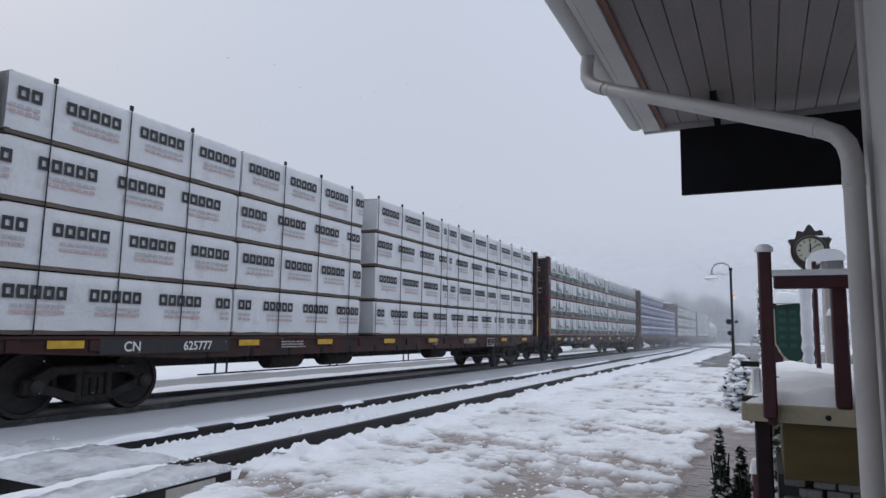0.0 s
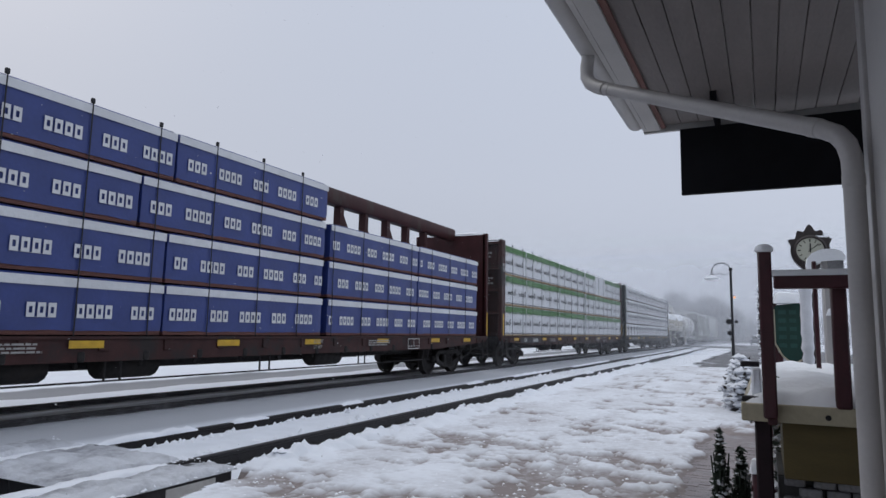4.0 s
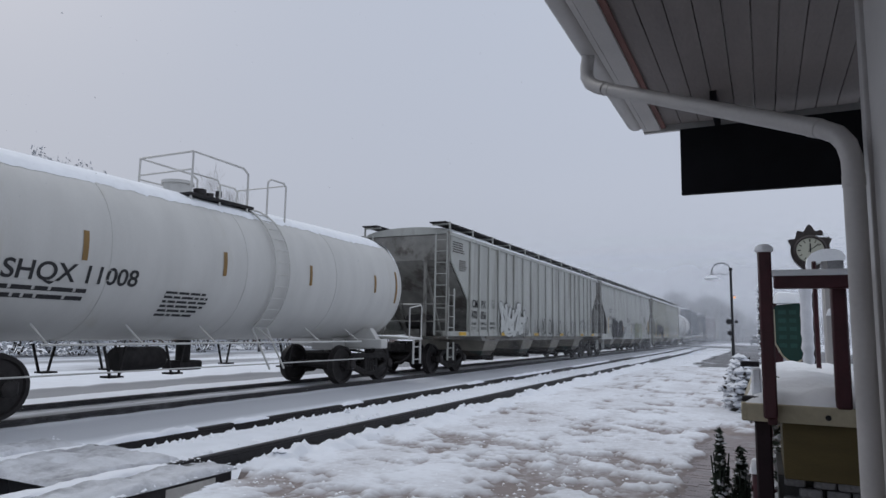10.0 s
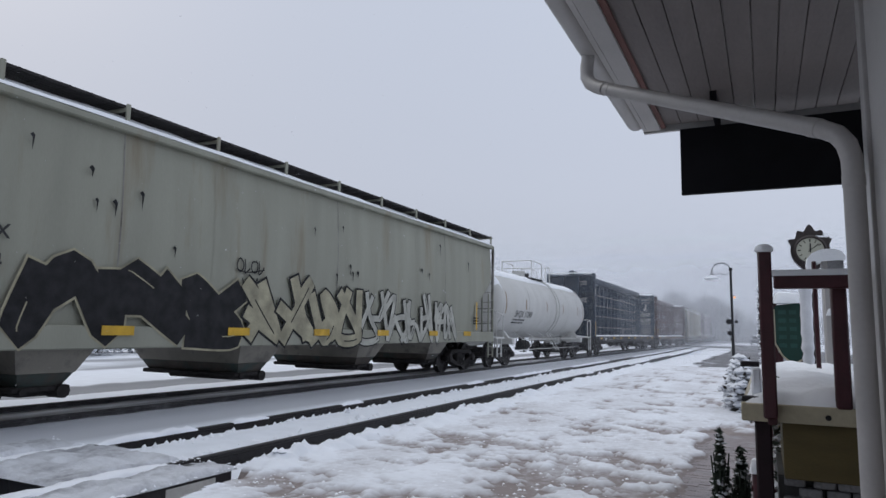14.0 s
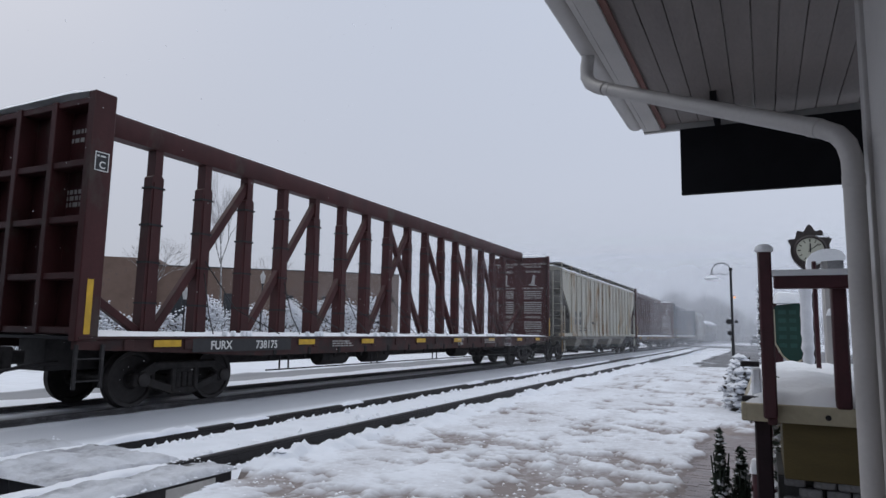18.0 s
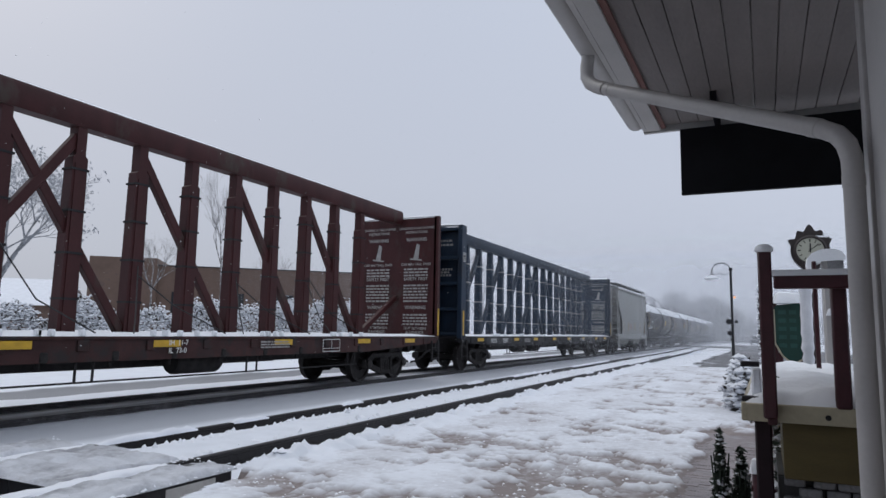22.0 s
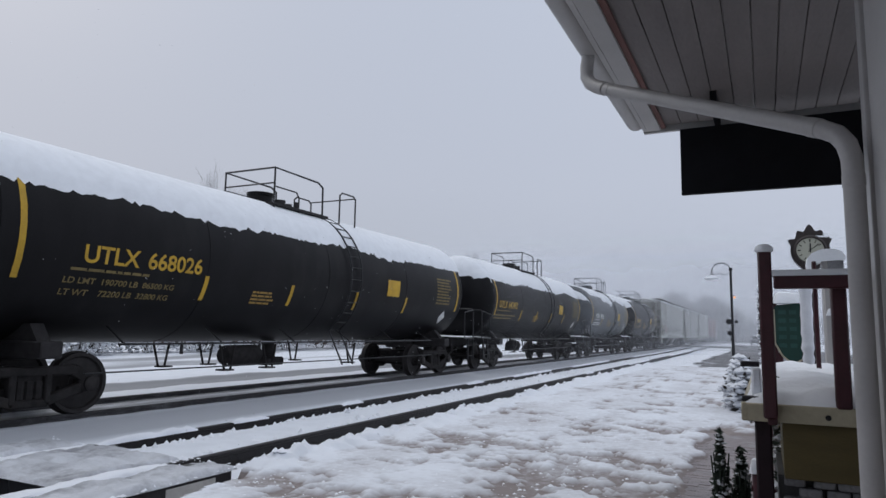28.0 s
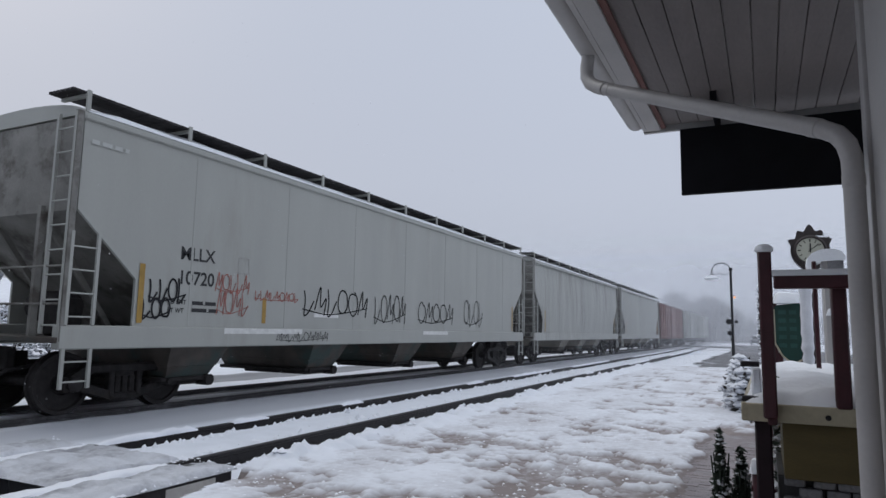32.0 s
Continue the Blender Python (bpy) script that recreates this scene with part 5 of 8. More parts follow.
def ends(car, L, reach):
    """Couplers and brake hoses at both ends; reach: how far the knuckle stands out."""
    for y, a in ((0, 0), (L, 180)):
        c = part("coupler", COUPLER, None, car, "cast steel coupler")
        c.location, c.rotation_euler = (0, y - (reach if a == 0 else -reach) + .3 * (1 if a == 0 else -1), 0), (0, 0, radians(a))
        h = part("air_hose", HOSE, None, car, "black rubber air hose")
        h.location, h.rotation_euler = (0, y - (reach - .5 if a == 0 else -reach + .5), 0), (0, 0, radians(a))


def ladder(parent, x, y0, y1, z0, z1, n, mat, axis="y", name="ladder"):
    """Two stiles and n rungs, in a plane across x (axis y) or across y (axis x)."""
    g = Geo()
    put = (lambda a, z: (x, a, z)) if axis == "y" else (lambda a, z: (a, x, z))
    for a in (y0, y1):
        g.beam(put(a, z0), put(a, z1), .045, .05)
    for i in range(n):
        z = z0 + (z1 - z0) * (i + .35) / n
        g.rod(put(y0, z), put(y1, z), .014, 6)
    return part(name, g, mat, parent, "steel ladder")


def wheel_ring(parent, x, y, z, r_, mat):
    """A handbrake wheel facing along y."""
    g = Geo()
    ring_pts = [(x + r_ * math.cos(a), y, z + r_ * math.sin(a)) for a in [2 * math.pi * i / 20 for i in range(21)]]
    g.tube(ring_pts, .016, 6)
    for i in range(5):
        a = 2 * math.pi * i / 5
        g.rod((x, y + .04, z), (x + r_ * math.cos(a), y, z + r_ * math.sin(a)), .010, 5)
    g.rod((x, y - .02, z), (x, y + .25, z), .03, 8)
    return part("handbrake_wheel", g, mat, parent, "handbrake wheel")


def snow_strip(parent, x0, x1, y0, y1, z, thick, step=.45, seed=0, name="snow_cover"):
    """A soft layer of lying snow with an uneven top and ragged sides."""
    g = Geo()
    n = max(2, int((y1 - y0) / step))
    m = 5
    for j in range(n + 1):
        y = y0 + (y1 - y0) * j / n
        for i in range(m + 1):
            t = i / m
            e = 0 if i in (0, m) else 1
            k = noise.noise(Vector((seed + t * 2, y * 1.3, z)))
            jig = .03 * noise.noise(Vector((seed, y * 3, i * 5.0))) if e == 0 else 0
            endy = .3 if j in (0, n) else 1
            g.v.append((x0 + (x1 - x0) * t + jig * min(1, (x1 - x0) * 4), y, z + (thick * (.75 + .45 * k) * endy if e else .0)))
    for j in range(n):
        for i in range(m):
            a = j * (m + 1) + i
            g.f.append((a, a + 1, a + m + 2, a + m + 1))
    return part(name, g, M["snow_car"], parent, "fresh lying snow", 60)


# --- centre-beam lumber flats ---
CB_L, CB_T, CB_R = 23.0, .37, .16          # length, depth of the leading and of the trailing bulkhead


def centerbeam(u0, paint, sill, label, loaded, marks, number, seed):
    """An empty or loaded centre-beam flat: underframe, deck, two bulkheads, posts, braces and a top chord."""
    car = thing("centerbeam_flatcar", label, "railway wagon", "freight train cars")
    moving.append((car, u0, 0, 0))
    rr = random.Random(seed)
    L = CB_L
    bogie(car, 2.4), bogie(car, L - 2.4), ends(car, L, .9)
    for s in (1, -1):
        g = Geo()
        x1, x0 = s * 1.42, s * 1.30
        xa, xb = min(x0, x1), max(x0, x1)
        g.prism([(0.05, 1.17), (0.05, .98), (1.2, .93), (3.9, .80), (L - 3.9, .80), (L - 1.2, .93), (L - .05, .98), (L - .05, 1.17)], "x", xa, xb)
        g.box(min(s * 1.30, s * 1.45), max(s * 1.30, s * 1.45), .05, L - .05, 1.12, 1.17, .01)
        for i in range(19):
            y = .9 + i * (L - 1.8) / 18
            g.box(min(s * 1.41, s * 1.45), max(s * 1.41, s * 1.45), y - .09, y + .09, .95, 1.12, .01)
        part("side_sill", g, sill, car, "riveted steel side sill")
    g = Geo()
    g.box(-1.31, 1.31, .05, L - .05, 1.12, 1.165)
    part("deck", g, M["sill_dark"], car, "steel deck")
    g = Geo()
    g.box(-.35, .35, .3, L - .3, .62, 1.12, .02)
    for i in range(8):
        y = 4.4 + i * (L - 8.8) / 7
        g.box(-1.3, 1.3, y - .06, y + .06, .85, 1.12)
    part("centre_sill", g, M["steel_dark"], car)
    for y in (6.3, 8.2, 13.5):
        g = Geo()
        g.lathe([(.02, 0), (.19, 0), (.22, .05), (.22, 1.0), (.19, 1.05), (.02, 1.05)], 14, pose(.95, y, .72, -90, 0, 0))
        part("brake_reservoir", g, M["truck"], car, "brake air reservoir")
    g = Geo()
    for s in (1.30, -1.30):
        g.rod((s, 4.2, .50), (s, L - 4.2, .50), .016, 6)
        for y in (4.6, 8.1, 11.5, 15.0, 18.4):
            g.rod((s, y, .5), (s, y, .82), .02, 6)
            g.rod((s, y + .28, .5), (s, y + .28, .82), .02, 6)
    part("step_rail", g, M["steel_dark"], car, "thin rod and stirrups under the sill")
    # bulkheads
    for y0, out, deep in ((0, -1, CB_T), (L - CB_R, 1, CB_R)):
        g = Geo()
        yi = y0 + deep if out < 0 else y0                     # inner face
        yo = y0 if out < 0 else y0 + deep
        g.box(-1.36, 1.36, min(yi, yi + out * .05), max(yi, yi + out * .05), 1.17, 4.79)
        b = part("bulkhead", g, paint, car, "tall steel bulkhead")
        for s in (-1, 1):
            g = Geo()
            g.box(min(s * 1.28, s * 1.44), max(s * 1.28, s * 1.44), min(yi, yo), max(yi, yo), 1.10, 4.83, .015)
            part("corner_post", g, paint, b)
        for k, z in enumerate((1.25, 2.05, 2.9, 3.75, 4.71)):
            g = Geo()
            ya, yb = yi + out * .05, yo - out * .05
            g.box(-1.28, 1.28, min(ya, yb), max(ya, yb), z - .05, z + .05, .01)
            part("stiffener", g, paint, b)
        g = Geo()
        for xx in (-.45, .45):
            g.box(xx - .06, xx + .06, min(yi + out * .05, yo - out * .02), max(yi + out * .05, yo - out * .02), 1.2, 4.77, .01)
        part("upright", g, paint, b)
        snow_strip(b, -1.42, 1.42, min(yi, yo), max(yi, yo), 4.815, .11, .05, seed)
        if out < 0:
            g = Geo()
            flat(g, .07, .30, 3.62, 3.90, 1.446)
            ph = part("plate_mark", g, M["black_mark"], b, "small stencilled plate mark")
            g = Geo()
            for q in ((.07, .30, 3.89, 3.905), (.07, .30, 3.615, 3.63), (.07, .085, 3.62, 3.9), (.285, .30, 3.62, 3.9)):
                flat(g, *q, 1.449)
            part("plate_border", g, M["white_mark"], b)
            write("C", 1.450, .14, 3.66, .15, M["white_mark"], b)
            bars(b, 1.450, .10, 3.83, .17, .03, 1, M["white_mark"])
            g = Geo()
            for z, w in ((4.32, .55), (4.18, .5), (3.35, .6), (3.25, .5), (3.15, .55)):
                p = .35
                while p < .35 + w:
                    q = p + rr.uniform(.05, .12)
                    g.add([(p, yi - .055, z), (q, yi - .055, z), (q, yi - .055, z + .07), (p, yi - .055, z + .07)], [(0, 1, 2, 3)])
                    p = q + .03
            part("end_stencil", g, M["grey_mark"], b, "faded stencil on the bulkhead's outer face")
        if out > 0 and not loaded:
            for xm, w in ((.68, .9), (-.68, .9)):
                ly = yi - .004
                lines = [("LOADING & UNLOADING", .105, 4.45), ("INSTRUCTIONS", .11, 4.32), ("WARNING", .15, 4.08), ("CAR MAY FALL OVER", .11, 3.32), ("SAFETY FIRST", .14, 2.86), ("WARNING", .15, 1.98), ("73'-0\" BETWEEN", .11, 1.36), ("BULKHEADS", .11, 1.24)]
                for txt, size, z in lines:
                    cu_me = text_mesh(txt, size, M["grey_mark"])
                    wy = max(v.co.y for v in cu_me.vertices)
                    for v in cu_me.vertices:
                        v.co = (xm - wy / 2 + v.co.y, ly, v.co.z + z)
                    part("lettering", cu_me, None, b, "faded white stencil lettering")
                g = Geo()
                for z, n in ((3.18, 3), (2.68, 5), (2.20, 1), (1.78, 4)):
                    for i in range(n):
                        p = xm - .42
                        while p < xm + .42:
                            q = min(xm + .42, p + rr.uniform(.06, .2))
                            g.add([(p, ly, z - i * .095), (q, ly, z - i * .095), (q, ly, z - i * .095 + .05), (p, ly, z - i * .095 + .05)], [(0, 1, 2, 3)])
                            p = q + .03
                g.add([(xm - .10, ly, 3.52), (xm + .08, ly, 3.50), (xm + .12, ly, 3.95), (xm + .02, ly, 4.0)], [(0, 1, 2, 3)])
                g.add([(xm - .2, ly, 3.50), (xm + .2, ly, 3.46), (xm + .2, ly, 3.50), (xm - .2, ly, 3.55)], [(0, 1, 2, 3)])
                part("warning_text", g, M["grey_mark"], b, "faded white warning text and pictogram")
    # centre beam
    g = Geo()
    prof = [(-.17, 4.68), (-.13, 4.62), (.13, 4.62), (.17, 4.68), (.17, 4.97), (.12, 5.04), (-.12, 5.04), (-.17, 4.97)]
    g.prism(prof, "y", CB_T - .03, L - CB_R + .03)
    part("top_chord", g, paint, car, "heavy steel top chord")
    if not loaded:
        snow_strip(car, -.12, .12, .5, L - .5, 5.035, .05, .4, seed + 3)
    n_post = 16
    py = [CB_T + 1.95 + i * (L - 2 * CB_T - 3.9) / (n_post - 1) for i in range(n_post)]
    gp = Geo()
    gp.prism([(-.16, 1.16), (.16, 1.16), (.135, 3.5), (.13, 4.10), (.085, 4.14), (.085, 4.62), (-.085, 4.62), (-.085, 4.14), (-.13, 4.10), (-.135, 3.5)], "x", -.11, .11)
    gp.box(.10, .125, -.09, .09, 1.2, 4.0)
    gp.box(-.125, -.10, -.09, .09, 1.2, 4.0)
    post = gp.mesh("beam_post", paint)
    for y in py:
        part("beam_post", post, None, car).location = (0, y, 0)
    gs = Geo()
    gs.box(-.135, .135, -.155, .155, -.018, .018)
    band = gs.mesh("post_band", M["sill_dark"] if paint is not M["cb_blue"] else M["grey_mark"])
    if not loaded:
        for y in py:
            for z in (1.75, 2.5, 3.2, 3.9):
                part("post_band", band, None, car).location = (0, y, z)
    for i in range(0, n_post // 2 - 1, 2):
        for a, b_ in ((py[i], py[i + 2]), (py[n_post - 1 - i], py[n_post - 3 - i])):
            g = Geo()
            tilt = .006 if b_ > a else -.006
            g.beam((tilt, a + (.15 if b_ > a else -.15), 1.2), (tilt, b_, 4.5), .14, .16)
            part("diagonal_brace", g, paint, car)
    for y0_, y1_ in ((CB_T, py[0]), (L - CB_R, py[-1])):
        g = Geo()
        g.beam((0, y0_, 2.35), (0, y1_ + (-.1 if y1_ > y0_ else .1), 1.2), .13, .14)
        part("end_brace", g, paint, car)
    if not loaded:
        snow_strip(car, .2, 1.43, CB_T, L - CB_R, 1.17, .07, .5, seed + 1)
        snow_strip(car, -1.43, -.2, CB_T, L - CB_R, 1.17, .07, .5, seed + 2)
        for i, y in enumerate(py[1:-1:2]):
            g = Geo()
            q = rr.uniform(.5, 1.1)
            g.tube([(.16, y, 2.2 + rr.uniform(-.3, .5)), (.7, y + q * .4, 1.7), (1.40, y + q, 1.22)], .012, 5)
            g.tube([(.16, y, 2.4), (.8, y - q * .5, 1.6), (1.40, y - q, 1.22)], .012, 5)
            part("tie_down_cable", g, M["cable"], car, "slack tie-down cables")
            g = Geo()
            for k in range(5):
                yy = y + rr.uniform(-.7, .7)
                g.box(1.36, 1.46, yy, yy + .07, 1.17, 1.27, .015)
            part("winch", g, M["snow_car"], car, "snow-capped strap winches")
    wg = Geo()
    wg.box(1.30, 1.44, -.06, .06, .80, .95, .02)
    wg.rod((1.30, 0, .80), (1.30, 0, .70), .03, 6)
    winch = wg.mesh("strap_winch", M["truck"])
    for i in range(14):
        part("strap_winch", winch, None, car).location = (0, 4.3 + i * (L - 8.6) / 13, 0)
    # markings on the sill
    g = Geo()
    flat(g, 0, .55, 1.0, 1.11, 1.455)
    strip = g.mesh("reflector", M["yellow"], 0)
    for y in (1.35, 5.0, 7.4, 10.2, 12.7, 15.6, 18.6, 20.9):
        part("reflector", strip, None, car, "yellow reflective strip").location = (0, y, 0)
    g = Geo()
    flat(g, 2.15, 4.75, .90, 1.13, 1.454)
    part("number_panel", g, M["black_mark"], car)
    write(marks, 1.46, 2.55, .945, .21, M["white_mark"], car, "white stencilled car mark")
    write(number, 1.46, 3.7, .945, .21, M["white_mark"], car)
    bars(car, 1.458, 15.2, 1.05, 1.1, .035, 3, M["grey_mark"])
    bars(car, 1.458, 6.2, 1.05, .9, .035, 3, M["grey_mark"])
    if not loaded:
        write("IH  11-7", 1.46, 13.0, 1.03, .12, M["white_mark"], car)
        write("IL  73-0", 1.46, 13.0, .90, .12, M["white_mark"], car)
    else:
        write("LD LMT", 1.46, 13.0, 1.03, .10, M["grey_mark"], car)
        write("LT WT", 1.46, 13.0, .91, .10, M["grey_mark"], car)
    g = Geo()
    for q in ((17.2, 17.85, .83, .845), (17.2, 17.85, 1.095, 1.11), (17.2, 17.215, .83, 1.11), (17.835, 17.85, .83, 1.11), (17.52, 17.535, .90, 1.11), (17.2, 17.85, .90, .91)):
        flat(g, *q, 1.458)
    part("lube_plate", g, M["white_mark"], car, "white outlined stencil box")
    for y in (.12, L - .135):
        g = Geo()
        flat(g, y, y + .10, 1.2, 2.0, 1.446)
        part("end_reflector", g, M["yellow"], car, "upright yellow stripe on the corner post")
    for y in (.02, L - .5):
        ladder(car, 1.46, y, y + .42, .42, 1.05, 2, M["steel_dark"], name="sill_step")
    wheel_ring(car, -.6, -.06, 1.6, .27, M["steel_dark"])
    return car


# --- wrapped lumber bundles ---
def bundle(length, height, wrap, base_mat, style, seed, first, comb):
    """One wrapped bundle, its lower near corner at the origin; the near face looks along +x. first: where its print begins; comb: its tie-down straps."""
    b = thing("lumber_bundle", "", "lumber bundle", "lumber load")
    rr = random.Random(seed)
    W = 1.18
    g = Geo()
    n = max(8, int(length / .14)) if style else 6
    top, bot = height - .012, .075
    face = 7 if style else 2
    m = 0
    for j in range(n + 1):
        y = .01 + (length - .02) * j / n
        tuck = .02 if j in (0, n) else 0
        sag = .016 * noise.noise(Vector((seed + 5, y * 2.3, 1)))
        col = [(-W, y, bot), (-W, y, top), (-.03, y, top + .006 - tuck)]
        for i in range(face + 1):
            t = 1 - i / face
            z = bot + sag + (top - .035 - bot - sag) * t
            crease = .010 * noise.noise(Vector((seed * 1.7, y * 1.5 + t, z * 2.2))) + .007 * noise.noise(Vector((seed, y * 4.6 + 2 * z, z * 3.1)))
            col.append((crease - tuck * (.4 if 0 < i < face else 1), y, z))
        m = len(col)
        g.v += col
    for j in range(n):
        for i in range(m):
            g.f.append((j * m + i, j * m + (i + 1) % m, (j + 1) * m + (i + 1) % m, (j + 1) * m + i))
    g.f += [tuple(range(m)), tuple(range(n * m, n * m + m))]
    part("wrap", g, wrap, b, "", 60)
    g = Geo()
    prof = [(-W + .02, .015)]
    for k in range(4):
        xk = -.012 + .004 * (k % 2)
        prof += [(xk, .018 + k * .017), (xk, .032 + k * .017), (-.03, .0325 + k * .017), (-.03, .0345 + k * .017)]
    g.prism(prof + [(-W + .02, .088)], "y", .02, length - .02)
    # on the dark-print loads this edge's colour stands for the shadow gap
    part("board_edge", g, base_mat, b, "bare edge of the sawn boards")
    X = .022

    def inside(words):
        return [w for w in words if w[0] > .02 and w[1] < length - .02]

    if style == "dark_blocks":
        z = bot + (height - bot) * .52
        y = first % 1.235 - 1.235
        while y < length:
            words = inside([(y + k * .182, y + k * .182 + .152) for k in range(5)])
            if words:
                part("printed_mark", block_row(words, z, .185, X, .004, (), True), M["dark_print"], b, "charcoal printed brand blocks", 0)
            for r_ in range(2):
                line = inside([(y + .12 + w * .11, y + .12 + w * .11 + .085) for w in range(7)])
                if line:
                    part("printed_line", block_row(line, z - .115 - r_ * .085, .045, X, .006), M["red_print" if r_ else "grey_print"], b, "", 0)
            y += 1.235
    elif style == "green_trees":
        # a dark green strip, rolling paler hills over it, a red strip along the foot
        g = Geo()
        flat(g, .012, length - .012, .03, .125, X - .004)
        part("printed_strip", g, M["wrap_red"], b, "dark red printed strip")
        bars(b, X, .05, .06, length - .15, .05, 1, M["wrap_pink"], "printed_line", None, .02, 2)
        g = Geo()
        flat(g, .012, length - .012, .128, .255, X - .004)
        part("printed_band", g, M["wrap_dark_green"], b, "dark green printed band")
        k = max(6, int(length / .12))
        hill = [(X - .002, .012 + (length - .024) * q / k, .345 + .022 * math.sin((.012 + (length - .024) * q / k - first) * 5.09 + .6)) for q in range(k + 1)]
        g = Geo().add([(X - .002, length - .012, .2), (X - .002, .012, .2)] + hill, [tuple(range(k + 3))])
        part("printed_band", g, M["wrap_green"], b, "green printed band of low hills")
        y = first % 1.235 - 1.235
        while y < length:
            if .2 < y + .02 and y + .2 < length:
                pts = [(X + .001, y - .028, .36), (X + .001, y + .028, .36)]
                right, left = [], []
                for k in range(5):
                    w0, w1, z0 = .19 - k * .034, .10 - k * .02, .38 + k * .09
                    right += [(X + .001, y + w0, z0), (X + .001, y + w1, z0 + .06)]
                    left += [(X + .001, y - w0, z0), (X + .001, y - w1, z0 + .06)]
                g = Geo().add(pts + right + [(X + .001, y, .86)] + left[::-1], [tuple(range(len(pts) + 21))])
                part("printed_tree", g, M["wrap_dark_green"], b, "", 0)
            cy, cz = y + .33, .375
            if cy > .45 and cy + .45 < length:
                for r_, dx, mt in ((1.0, .004, "wrap_white"), (.90, .007, "wrap_green")):
                    hx, hz = .40 * r_, .185 * r_
                    g = Geo().add([(X + dx, cy - hx, cz + .05), (X + dx, cy - hx * .95, cz - .07), (X + dx, cy, cz - hz), (X + dx, cy + hx * .95, cz - .07), (X + dx, cy + hx, cz + .05), (X + dx, cy, cz + hz)], [tuple(range(6))])
                    part("printed_badge", g, M[mt], b, "", 0)
                part("printed_mark", block_row([(cy - .31 + k * .105, cy - .235 + k * .105) for k in range(6)], cz - .055, .115, X + .011, .003, (), True), M["wrap_white"], b, "white printed brand blocks", 0)
            y += 1.235
    elif style == "blue_stripe":
        g = Geo()
        flat(g, .01, length - .01, height - .17, height - .04, X)
        y, z = first % 1.62 - 1.62, bot + .18
        while y < length:
            for start, count in ((0, 3), (.72, 4)):
                words = inside([(y + start + k * .15, y + start + k * .15 + .115) for k in range(count)])
                if words:
                    part("printed_mark", block_row(words, z, .20, X, .004, (), True), M["wrap_white"], b, "white printed brand blocks", 0)
            y += 1.62
        part("printed_band", g, M["wrap_white"], b, "white stripe along the top edge")
    elif style == "ragged_green":
        # one ragged sheet of green hangs from the top edge
        k = int(length / .05)
        fringe = [(X, .012 + (length - .024) * q / k, height - (.22 if q % 2 else .27 + rr.uniform(0, .10))) for q in range(k + 1)]
        g = Geo().add([(X, length - .012, height - .03), (X, .012, height - .03)] + fringe, [tuple(range(k + 3))])
        part("printed_band", g, M["wrap_leaf"], b, "ragged green printed band")
        y = first % 1.22 - 1.22
        while y < length:
            z = bot + .36
            words = inside([(y + q * .082, y + q * .082 + .068) for q in range(8)])
            if words:
                part("printed_mark", block_row(words, z, .095, X, .004, (0, 4, 5), True), M["dark_print"], b, "dark printed brand blocks", 0)
            if .02 < y + .68 and y + .86 < length:
                for q in range(2):
                    g = Geo().add([(X, y + .70, z - .06 + q * .12), (X, y + .84, z + .04 + q * .12), (X, y + .84, z + .13 + q * .12), (X, y + .72, z + .03 + q * .12)], [(0, 1, 2, 3)])
                    part("printed_emblem", g, M["dark_print"], b, "dark printed slanting stroke", 0)
            y += 1.22
        g = Geo()
        flat(g, .012, length - .012, bot + .02, bot + .045, X)
        part("printed_line", g, M["dark_print"], b)
        g = Geo()
        flat(g, .06, .36, height - .42, height - .29, X + .004)
        part("paper_label", g, M["white_mark"], b, "white paper label")
    for y in comb:
        g = Geo()
        g.box(.020, .030, y - .008, y + .008, -.005, height)
        part("strap", g, M["cable"], b, "dark tie-down strap")
    return b


def load(u0, style, tiers, height, lengths, starts, wrap, base_mat, label, seed, missing=None, strap_at=1.17, prints=(.72, .08, 1.03, .12), plain=()):
    """Bundles on both sides of the centre beam, tier on tier. starts: each tier's rows of bundles along the car; a negative length is a gap."""
    far = {}
    for tier in range(tiers):
        for side in (1, -1):
            y = starts[tier]
            for k, ln in enumerate(lengths[tier]):
                if ln < 0:
                    y -= ln
                    continue
                if missing and missing(tier, y):
                    y += ln + .02
                    continue
                z = 1.175 + tier * height
                if side > 0:
                    comb = [q - y for q in (strap_at + 1.235 * i for i in range(19)) if y + .03 < q < y + ln - .03]
                    b = bundle(ln, height, wrap, base_mat, "plain" if (tier, k) in plain else style, seed + 10 * tier + k, prints[tier] - y, comb)
                elif round(ln, 2) in far:
                    b = copy_thing(far[round(ln, 2)], Matrix.Identity(4))
                else:
                    b = far[round(ln, 2)] = bundle(ln, height, wrap, base_mat, "", seed, 0, ())
                b["label"] = label
                moving.append((b, u0, (1.40 + .012 * ((k * 7 + tier * 3) % 3 - 1)) * side, z, y if side > 0 else y + ln, 0 if side > 0 else 180))
                if tier == tiers - 1:
                    snow_strip(b, -1.15, -.04, .04, ln - .04, height - .008, .045, .35, k)
                    if side > 0:
                        for q in comb:
                            part("strap_hook", Geo().box(-.01, .03, q - .03, q + .03, height - .01, height + .07, .008), M["cable"], b, "dark strap hook at the top edge")
                y += ln + .02


